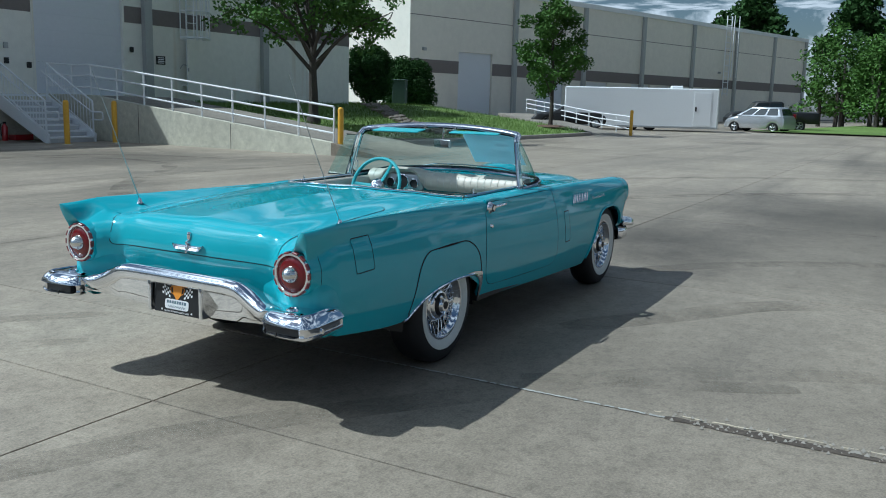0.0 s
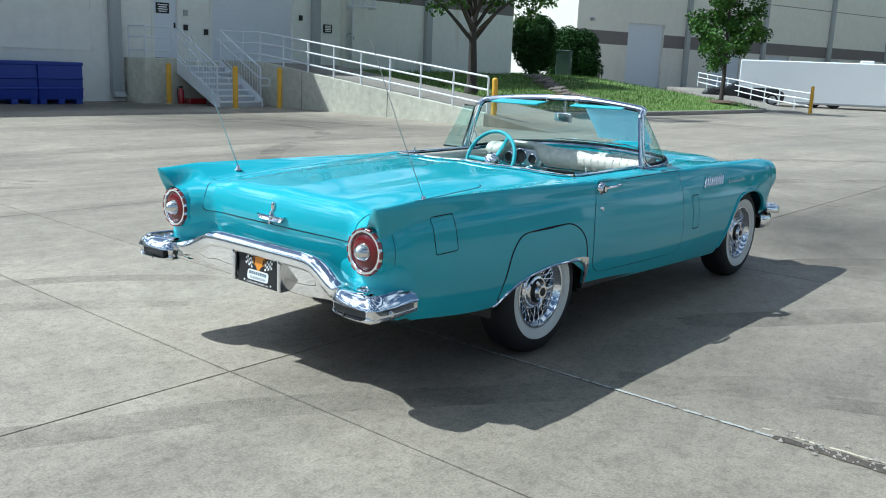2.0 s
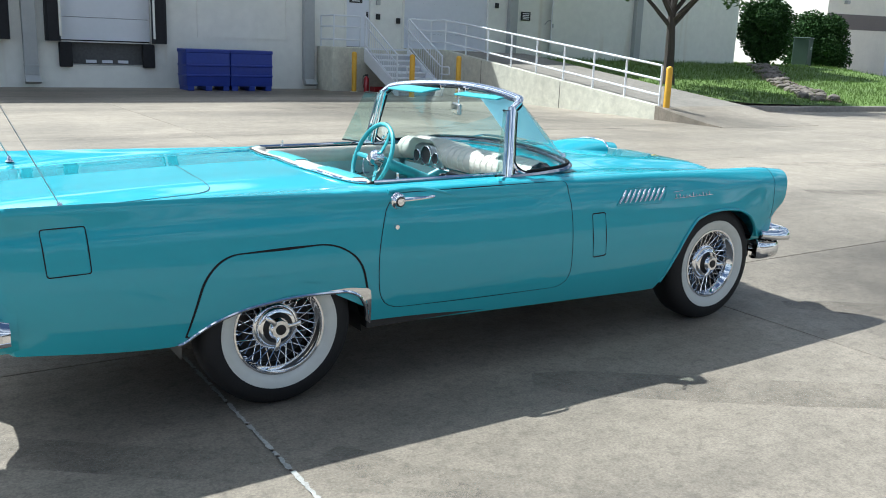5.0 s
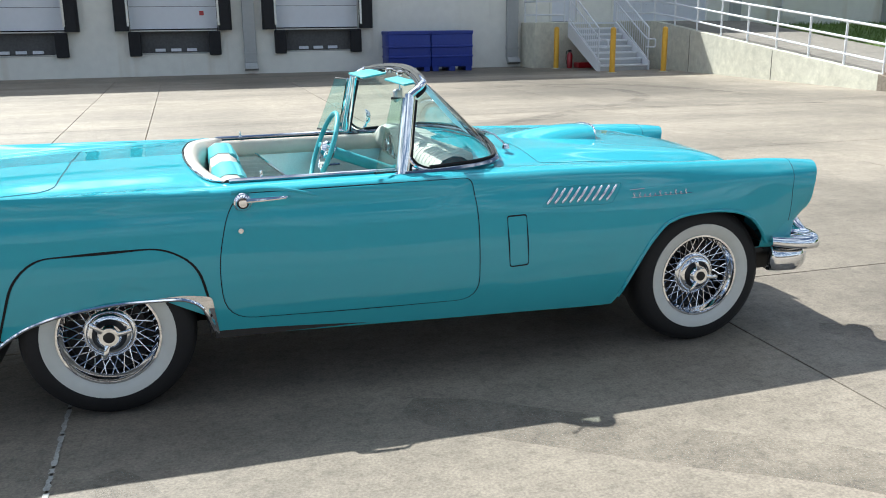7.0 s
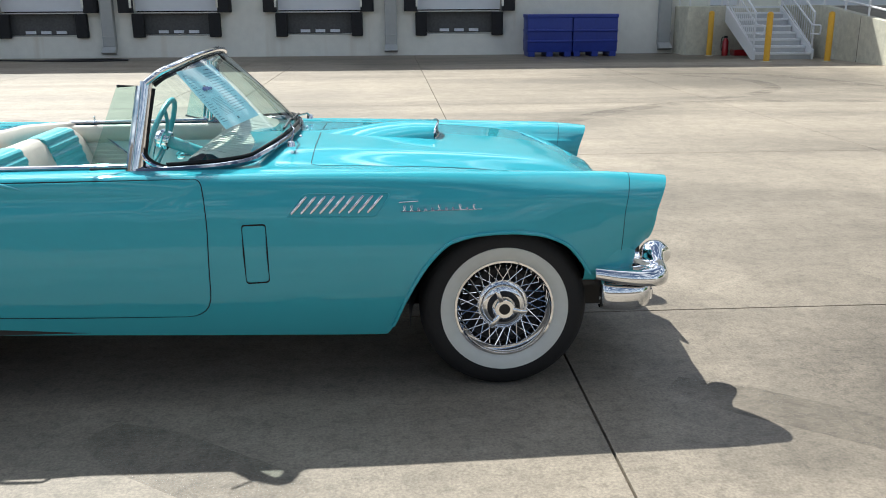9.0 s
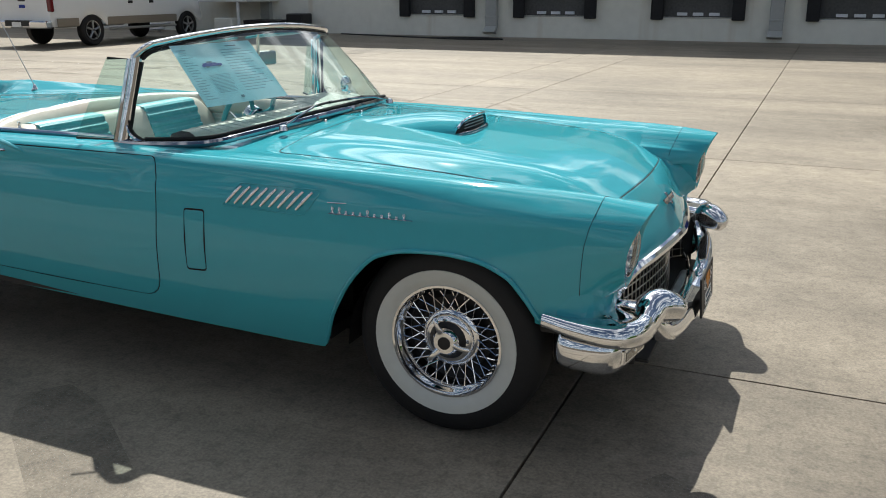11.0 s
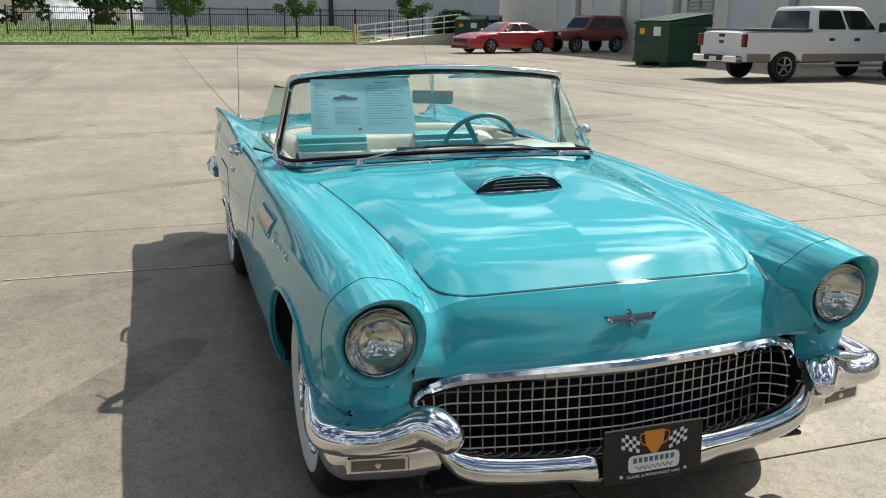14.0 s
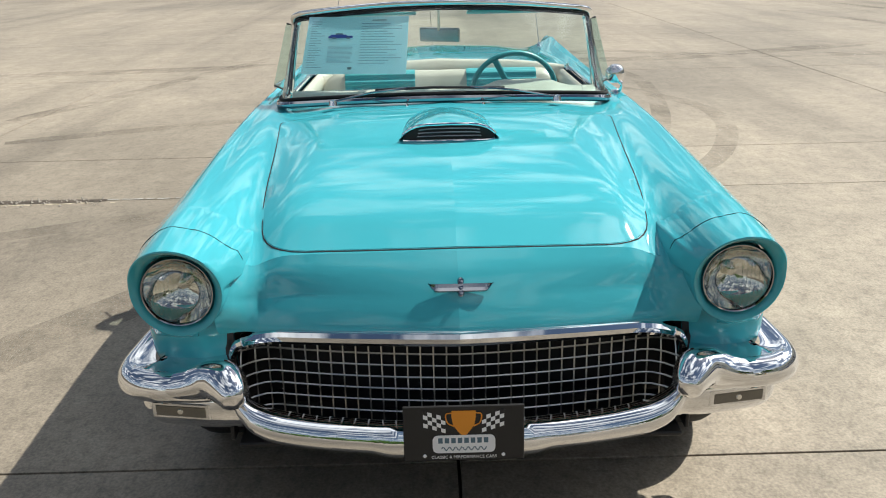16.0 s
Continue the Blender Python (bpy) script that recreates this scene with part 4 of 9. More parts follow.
side_mid = key((-1.1, 0.828), (-0.7, 0.842), (0, 0.852), (0.5, 0.854), (1.2, 0.866), (1.7, 0.876), (2.2, 0.873), (2.6, 0.868), (3.1, 0.838))
side_low = key((-1.1, 0.800), (-0.7, 0.826), (0, 0.845), (0.5, 0.848), (1.7, 0.872), (2.2, 0.866), (2.7, 0.85), (3.1, 0.79))
deck_z = key((-1.1, 0.815), (-0.95, 0.838), (-0.5, 0.864), (0, 0.884), (0.34, 0.890), (1.2, 0.90), (1.75, 0.905), (2.0, 0.902), (2.34, 0.886), (2.72, 0.855), (2.9, 0.818), (3.05, 0.748))
valley_z = key((-1.1, 0.785), (-0.95, 0.802), (-0.6, 0.828), (-0.1, 0.848), (0.34, 0.860), (1.2, 0.868), (1.8, 0.862), (2.2, 0.843), (2.6, 0.811), (2.9, 0.764), (3.05, 0.706))
valley_y = key((-1.1, 0.60), (-0.5, 0.61), (0.34, 0.63), (1.8, 0.615), (2.3, 0.59), (2.7, 0.565), (3.05, 0.55))
sill_z = key((-1.06, 0.372), (-0.9, 0.352), (-0.43, 0.312), (-0.385, 0.318), (-0.33, 0.355), (-0.25, 0.398), (-0.1, 0.438), (0.1, 0.456), (0.27, 0.452), (0.345, 0.425), (0.385, 0.36), (0.408, 0.284),
             (0.43, 0.274), (1.1, 0.258), (1.7, 0.244), (2.125, 0.232), (2.14, 0.25), (2.20, 0.385), (2.29, 0.530), (2.37, 0.600), (2.48, 0.627), (2.585, 0.632), (2.69, 0.623), (2.80, 0.583), (2.862, 0.516),
             (2.905, 0.455), (2.95, 0.445), (3.05, 0.45))


def section(x):
    """Half of a cross-section, from the middle of the top out over the crown and down the side, as (y, z)."""
    zc, zv, yv, zf, yf = deck_z(x), valley_z(x), valley_y(x), crown_z(x), crown_y(x)
    fin = min(1, max(0, (0.6 - x) / 1.6))
    w = min(1, max(0, (x - 1.8) / 0.5))
    w = w * w * (3 - 2 * w)
    pts = [(0, zc), (0.2 + 0.03 * w, zc - 0.008 + 0.002 * w), (0.4 + 0.05 * w, zc - (zc - zv) * 0.38 * (1 - w) - 0.017 * w), (yv, zv)]
    keen = min(1, fin * 1.6)
    pts += [(yv + (yf - yv) * (0.62 - 0.10 * w), zv + (zf - zv) * (0.70 - 0.10 * fin + 0.02 * w)), (yf - 0.022 + 0.010 * keen, zf - 0.006 + 0.004 * keen), (yf, zf)]
    gap_y = side_hi(x) - yf
    pts += [(yf + max(0.014, 0.30 * gap_y) * (1 - 0.6 * keen), zf - 0.010 + 0.002 * keen), (yf + (max(0.026, 0.60 * gap_y) - 0.010 * fin) * (1 - 0.45 * keen), zf - 0.034), (side_hi(x) - 0.012 * (1 + 0.3 * fin), 0.775), (side_hi(x) + 0.002, 0.735)]
    pts += [(side_mid(x), 0.56), (side_low(x), 0.40), (side_low(x) - 0.035, 0.28), (side_low(x) - 0.075, 0.20)]
    return pts


SEC_N, CROWN = 5, 6 * 5


def dense(x):
    return smooth_curve([(y, z, 0) for y, z in section(x)], SEC_N)


dense_cache = {}


def sec(x):
    k = round(x, 4)
    if k not in dense_cache:
        dense_cache[k] = dense(x)
    return dense_cache[k]


def side_y(x, z):
    pts = sec(x)[CROWN:]
    for a, b in zip(pts, pts[1:]):
        if a[1] >= z >= b[1]:
            t = (a[1] - z) / max(1e-9, a[1] - b[1])
            return a[0] + (b[0] - a[0]) * t
    return pts[-1][0] if z < pts[-1][1] else pts[0][0]


def top_z(x, y):
    pts, y = sec(x)[:CROWN + 1], abs(y)
    for a, b in zip(pts, pts[1:]):
        if a[0] <= y <= b[0]:
            t = (y - a[0]) / max(1e-9, b[0] - a[0])
            return a[1] + (b[1] - a[1]) * t
    return pts[-1][1]


def station_list(x0, x1):
    xs, x = [], x0
    while x < x1 - 1e-6:
        xs.append(x)
        near = min(abs(x - e) for e in (-0.39, 0.40, 2.135, 2.2, 2.87, 2.95, 3.05))
        x += 0.012 if near < 0.06 else 0.03
    return xs + [x1]


def at_z(pts, z):
    """Side points from the crown down to height z."""
    out = []
    for a, b in zip(pts, pts[1:]):
        out.append(a)
        if b[1] < z:
            t = (a[1] - z) / (a[1] - b[1])
            out.append(a + (b - a) * t)
            break
    return out


def resample(pts, n):
    d = [0.0]
    for a, b in zip(pts, pts[1:]):
        d.append(d[-1] + (b - a).length)
    out, j = [], 0
    for k in range(n):
        s = d[-1] * k / (n - 1)
        while j < len(d) - 2 and d[j + 1] < s:
            j += 1
        t = (s - d[j]) / max(1e-9, d[j + 1] - d[j])
        out.append(pts[j] + (pts[j + 1] - pts[j]) * t)
    return out


# side panels and the crowns, both sides, as one shell
def shell(s):
    rows = []
    for x in station_list(-0.95, 2.90):
        pts = sec(x)
        side = resample(at_z(pts[CROWN:], sill_z(x)), 34)
        row = [Vector((x, s * p[0], p[1])) for p in side]
        e = row[-1]
        row += [Vector((e.x, e.y - s * 0.012, e.z - 0.001)), Vector((e.x, e.y - s * 0.014, e.z + 0.03))]
        rows.append(row)
    return grid_vf(rows)


def section_radius(x, cy, cz, floor, inner):
    """Distance from (cy, cz) to the body's outline, by angle."""
    pts = [(p[0], p[1]) for p in sec(x)[:CROWN] if p[0] > cy - inner] + [(p[0], p[1]) for p in resample(at_z(sec(x)[CROWN:], floor), 40)]
    pts += [(pts[-1][0] - 0.02 * k, floor) for k in range(1, 12)]
    loop = [(math.atan2(z - cz, y - cy), math.hypot(y - cy, z - cz)) for y, z in pts]
    loop.sort()

    def at(a):
        a = (a + math.pi) % (2 * math.pi) - math.pi
        if a > radians(100):
            r = 0.06
            while r < 0.17 and cz + r * math.sin(a) < top_z(x, cy + r * math.cos(a)) - 0.003:
                r += 0.003
            return r
        if math.cos(a) < -0.25:
            return inner
        for (a0, r0), (a1, r1) in zip(loop, loop[1:]):
            if a0 <= a <= a1:
                return r0 + (r1 - r0) * (a - a0) / max(1e-9, a1 - a0)
        return inner
    return at


HZ, HY, RY, RZ = 0.688, 0.708, 0.118, 0.128
head_start = section_radius(2.90, HY, HZ, sill_z(2.90), 0.135)


def head_radius(t, a):
    e = t ** 1.6
    return head_start(a) * (1 - e) + RY * RZ / math.hypot(RZ * math.cos(a), RY * math.sin(a)) * e


def lip_x(q):
    """How far forward the pod's rim reaches, by the sine round it: the top overhangs."""
    return 3.142 + (0.061 * q ** 1.4 if q > 0 else 0.014 * q)


def under_pod(x, y, z):
    """Keeps the top surface just below the head lamp pod."""
    t = min(1, max(0, (x - 2.895) / 0.27))
    if t <= 0:
        return z
    best = None
    for k in range(61):
        a = radians(128) * k / 60
        r = head_radius(t, a)
        d = abs(HY + r * math.cos(a) - y)
        if best is None or d < best[0]:
            best = (d, HZ + r * math.sin(a))
    ease = 0.05 * max(0, 1 - t / 0.4) ** 2 * min(1, max(0, (HY - 0.03 - y) / 0.05))
    return min(z, best[1] - 0.006 * min(1, t * 8) + ease) if best[0] < 0.012 else z


def sweep_back(y):
    """How far the front's corners lie behind its middle."""
    y = abs(y)
    return (0.058 * (y / 0.55) ** 2 + 0.050 * y) * min(1, max(0, (0.62 - y) / 0.11))


def swept(x, y):
    t = min(1, max(0, (x - 2.72) / 0.33))
    return x - 0.55 * sweep_back(y) * t * t * (3 - 2 * t)


def upper(s, x0, x1, inner):
    """Top surface from a given y out to the crown."""
    rows = []
    for x in station_list(x0, x1):
        pts = sec(x)[:CROWN + 1]
        a = inner(x)
        seg = [Vector((a, top_z(x, a), 0))] + [p for p in pts if p[0] > a + 0.004]
        rows.append([Vector((swept(x, p[0]), s * p[0], under_pod(x, p[0], p[1]) if x > 2.9 else p[1])) for p in resample(seg, 40)])
    return grid_vf(rows)


TY, TZ, TX, FIN = 0.700, 0.665, -1.126, radians(65)
NOSE = [(3.05, 0.748), (3.086, 0.714), (3.115, 0.679), (3.141, 0.642), (3.163, 0.606), (3.180, 0.572), (3.181, 0.552)]
TAIL = [(-0.95, 0.838), (-0.985, 0.829), (-1.022, 0.808), (-1.048, 0.772), (-1.062, 0.722), (-1.066, 0.670), (-1.058, 0.620), (-1.045, 0.54), (-1.03, 0.40)]


def cap_shift(sign, y, z, f):
    """How far the end's face lies back from its middle line: a shallow vee with rounded wings, and at the tail a fillet into the lamp pods."""
    y = abs(y)
    if sign > 0:
        near = max(0.0, 1 - max(0.0, math.hypot(y - HY, z - HZ) - 0.120) / 0.085)
        start = max(0.0, 1 - f * 2.2)
        full = (0.058 * (y / 0.55) ** 2 + 0.050 * y) * (1 - 0.5 * near) - 0.030 * near ** 2
        return 0.55 * sweep_back(y) * start + full * (1 - start)
    back = 0.030 * (y / 0.55) ** 2 * min(1, f * 2)
    near = max(0.0, 1 - max(0.0, math.hypot(y - TY, z - TZ) - 0.104) / 0.110)
    return back * (1 - near) - 0.056 * near ** 2.2


def end_cap(line, sign, x_ref):
    """The nose or the tail, rolling down from the top surface."""
    rows = []
    curve = smooth_curve([(x, z, 0) for x, z in line], 4)
    zc, wide = deck_z(x_ref), 0.62 if sign > 0 else 0.69
    for k, p in enumerate(curve):
        f = k / (len(curve) - 1)
        row = []
        for j in range(61):
            y = wide * (-1 + j / 30)
            z = p[1] - (zc - top_z(x_ref, y)) * (1 - f) ** 1.2
            row.append((p[0] - sign * cap_shift(sign, y, z, f), y, z))
        rows.append(row)
    return grid_vf(rows)


def crease(ob):
    """A sharp ridge along the car's middle line."""
    me = ob.data
    for e in me.edges:
        if all(abs(me.vertices[k].co.y) < 1e-4 for k in e.vertices):
            e.use_edge_sharp = True


def cockpit_rear(x):
    """Inner edge of the deck where the cockpit opening begins."""
    if x < 0.34:
        return 0.0
    return min(0.665, 0.665 * (1 - max(0, 1 - (x - 0.34) / 0.17) ** 2.2) ** 0.5)


bits = []
for s in (-1, 1):
    bits += [shell(s), upper(s, -0.95, 0.52, cockpit_rear), upper(s, 0.52, 1.42, lambda x: 0.665), upper(s, 1.42, 3.05, lambda x: 0.0)]
bits += [end_cap(NOSE, 1, 3.05), end_cap(TAIL, -1, -0.95)]
v, f = join_vf(*bits)
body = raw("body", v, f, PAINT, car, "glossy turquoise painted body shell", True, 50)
crease(body)

# tail pods with fins, head lamp pods: lofted from the fender's section to the round rims
PN = 144
LAMP_BOWL = mat("bright_lamp_bowl", (0.72, 0.70, 0.64), 0.07, 1.0, 0.05, 60)
for s in (-1, 1):
    rad = section_radius(-0.95, TY, TZ, sill_z(-0.95), 0.14)
    rows = []
    for k in range(23):
        t = k / 22
        e = t * t * (3 - 2 * t)
        row = []
        for j in range(PN):
            a = 2 * math.pi * j / PN
            c, q = math.cos(a), math.sin(a)
            sp = max(0.0, math.cos(a - FIN)) ** 34
            low = max(0.0, -q)
            x = -0.949 + (TX + 0.949 + 0.03 * low ** 2) * t - 0.050 * sp * t ** 3
            r1 = 0.104 + 0.113 * sp
            r = rad(a) * (1 - e) + r1 * e
            row.append((x, s * (TY + r * c), TZ + r * q))
        rows.append(row)
    for dx, rr in ((-0.006, 0.985), (-0.004, 0.93), (0.02, 0.88), (0.05, 0.86)):
        row = []
        for j in range(PN):
            a = 2 * math.pi * j / PN
            sp = max(0.0, math.cos(a - FIN)) ** 34
            k2 = max(0, (rr - 0.9) / 0.1)
            r = 0.104 * rr + 0.113 * sp * k2
            low = max(0.0, -math.sin(a))
            row.append((TX + dx - 0.050 * sp * k2 + 0.03 * low ** 2 * k2, s * (TY + r * math.cos(a)), TZ + r * math.sin(a)))
        rows.append(row)
    v, f = grid_vf(rows, False, True)
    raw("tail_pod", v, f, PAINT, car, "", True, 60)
    tube("lamp_seam", [Vector(p) + Vector((0, s * 0.0006 * math.cos(2 * math.pi * j / PN), 0.0006 * math.sin(2 * math.pi * j / PN))) for j, p in list(enumerate(rows[15]))[104:] + list(enumerate(rows[15]))[:18]], 0.0009, GAP, car, "", 5)
    rows = []
    for k in range(21):
        t = k / 20
        row = []
        for j in range(PN):
            a = 2 * math.pi * j / PN
            c, q = math.cos(a), math.sin(a)
            x = 2.895 + (lip_x(q) - 2.895) * t
            r = head_radius(t, a)
            row.append((x, s * (HY + r * c), HZ + r * q))
        rows.append(row)
    for dx, rr in ((0.006, 0.975), (0.004, 0.92), (-0.012, 0.79), (-0.07, 0.76)):
        rows.append([(3.142 + (lip_x(math.sin(a)) - 3.142) * (0.4 + 0.6 * (rr - 0.8) / 0.2) + dx, s * (HY + RY * rr * math.cos(a)), HZ + RZ * rr * math.sin(a) - 0.004 * (1 - rr) / 0.2) for a in [2 * math.pi * j / PN for j in range(PN)]])
    v, f = grid_vf(rows, False, True)
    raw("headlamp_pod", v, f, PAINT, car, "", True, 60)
    seam = []
    for j in range(49):
        a = radians(-85 + 250 * j / 48)
        r = head_radius(0.52, a) + 0.0006
        seam.append((2.895 + (lip_x(math.sin(a)) - 2.895) * 0.52, s * (HY + r * math.cos(a)), HZ + r * math.sin(a)))
    tube("lamp_seam", seam, 0.0008, GAP, car, "", 5)
    # head lamp
    lampv = lathe_vf([(0.0915, -0.03), (0.0925, 0.004), (0.0905, 0.010), (0.0875, 0.009), (0.087, -0.03)], 40, "x", (3.128, s * HY, 0.682))
    lamp = raw("headlight", *lampv, DARK_CHROME, car, "round sealed-beam headlight in a chrome ring")
    lathe("reflector", [(0.087, 0.002), (0.073, -0.020), (0.055, -0.037), (0.035, -0.048), (0.014, -0.054), (0.012, -0.040), (0.0, -0.036)], LAMP_BOWL, lamp, "", 32, "x", (3.125, s * HY, 0.682))
    lv, lf = lathe_vf([(0.088, 0.004), (0.078, 0.014), (0.06, 0.023), (0.04, 0.029), (0.02, 0.032), (0.0, 0.033)], 40, "x", (3.128, s * HY, 0.682))
    raw("lens", lv, lf, CLEAR, lamp, "ribbed clear glass lens").visible_shadow = False
    for k in range(-7, 8):
        yy = k * 0.0115
        hh = math.sqrt(max(0, 0.082 ** 2 - yy * yy))
        if hh > 0.01:
            tube("lens_flute", [(3.1325 + 0.029 * (1 - (yy * yy + zz * zz) / 0.0090), s * HY + yy, 0.682 + zz) for zz in [hh * q / 6 for q in range(-6, 7)]], 0.0011, CLEAR, lamp, "", 4)
    # tail lamp
    lx = TX - 0.006
    tl = raw("tail_light", *lathe_vf([(0.097, 0.03), (0.098, -0.004), (0.094, -0.014), (0.084, -0.014), (0.079, -0.006), (0.077, 0.012)], 48, "x", (lx, s * TY, TZ)), CHROME, car, "round red tail light in a notched chrome ring")
    lathe("red_lens", [(0.079, -0.002), (0.068, -0.010), (0.052, -0.014), (0.036, -0.014)], RED_LENS, tl, "", 40, "x", (lx, s * TY, TZ))
    lathe("cone", [(0.040, -0.008), (0.037, -0.022), (0.029, -0.040), (0.015, -0.054), (0.0, -0.060)], SILVER_REFL, tl, "satin chrome bullet", 28, "x", (lx, s * TY, TZ))
    for k in range(14):
        a = 2 * math.pi * k / 14
        bm = box_bm((-0.007, -0.0045, -0.0150), (0.012, 0.0045, 0.0150), 0.002)
        ob = part("ring_notch", bm, MAROON, tl)
        ob.matrix_basis = Matrix.Translation((lx - 0.009, s * TY + 0.0960 * math.cos(a), TZ + 0.0960 * math.sin(a))) @ Matrix.Rotation(a, 4, "X")


# ---- panels that sit in the body ----
def side_pt(x, z, s, off):
    e = 0.004
    y = side_y(x, z)
    dydx = (side_y(x + e, z) - side_y(x - e, z)) / (2 * e)
    dydz = (side_y(x, z + e) - side_y(x, z - e)) / (2 * e) if z < crown_z(x) - 0.01 else -0.8
    n = Vector((-dydx, 1, -dydz)).normalized()
    p = Vector((x, y, z)) + n * off
    return Vector((p.x, s * p.y, p.z))


def top_pt(x, y, off):
    e = 0.004
    z = top_z(x, y)
    dx = (top_z(x + e, y) - top_z(x - e, y)) / (2 * e)
    dy = (top_z(x, y + e) - top_z(x, y - e)) / (2 * e)
    return Vector((swept(x, y), y, z)) + Vector((-dx, -dy, 1)).normalized() * off


def densify(loop, step):
    out = []
    for a, b in zip(loop, loop[1:] + loop[:1]):
        n = max(1, int((b - a).length / step))
        out += [a + (b - a) * (k / n) for k in range(n)]
    return out


def round_loop(corners, n=6):
    """A closed outline from (u, v, radius) corners."""
    out, m = [], len(corners)
    for i in range(m):
        p = Vector(corners[i][:2])
        a, b = Vector(corners[i - 1][:2]), Vector(corners[(i + 1) % m][:2])
        r = min(corners[i][2], (a - p).length * 0.49, (b - p).length * 0.49)
        p0, p1 = p + (a - p).normalized() * r, p + (b - p).normalized() * r
        for k in range(n + 1):
            t = k / n
            out.append(p0 * (1 - t) ** 2 + p * 2 * t * (1 - t) + p1 * t * t)
    return densify(out, 0.03)


def panel(name, loop, centre, place, parent, proud=0.0014, gap=0.0036, rings=10, label="", material=None):
    """A panel standing a little proud in the body, with a dark shut line round it."""
    c = Vector(centre)
    shrink = [p + (c - p).normalized() * (gap * 0.5) for p in loop]
    rows = [[place(p.x, p.y, -0.002) for p in shrink]]
    inset = [p + (c - p).normalized() * 0.003 for p in shrink]
    for k in range(rings, 0, -1):
        rows.append([place(*(c + (p - c) * (k / rings)), proud) for p in inset])
    v, f = grid_vf(rows, False, True)
    v.append(place(c.x, c.y, proud))
    m = len(loop)
    f += [(len(v) - 1 - m + j, len(v) - 1 - m + (j + 1) % m, len(v) - 1) for j in range(m)]
    ob = raw(name, v, f, material or PAINT, parent, label, True, 40)
    out = [p + (p - c).normalized() * (gap * 0.5) for p in loop]
    gv, gf = grid_vf([[place(p.x, p.y, 0.0009) for p in shrink], [place(p.x, p.y, 0.0009) for p in out]], False, True)
    raw("shut_line", gv, gf, GAP, ob)
    return ob


DOOR = [(1.465, 0.848, 0.03), (1.485, 0.70, 0.3), (1.482, 0.338, 0.10), (0.90, 0.340, 0.5), (0.445, 0.352, 0.12), (0.432, 0.58, 0.2), (0.475, 0.76, 0.2), (0.525, 0.842, 0.02)]
SKIRT = [(-0.372, 0.345, 0.01), (-0.30, 0.575, 0.12), (-0.215, 0.652, 0.12), (0.235, 0.660, 0.14), (0.355, 0.585, 0.12), (0.396, 0.40, 0.05), (0.392, 0.372, 0.01)]
FUEL = [(-0.850, 0.795, 0.012), (-0.703, 0.798, 0.012), (-0.694, 0.636, 0.012), (-0.838, 0.632, 0.012)]
VENTDOOR = [(1.608, 0.684, 0.012), (1.694, 0.686, 0.012), (1.700, 0.474, 0.014), (1.616, 0.470, 0.014)]
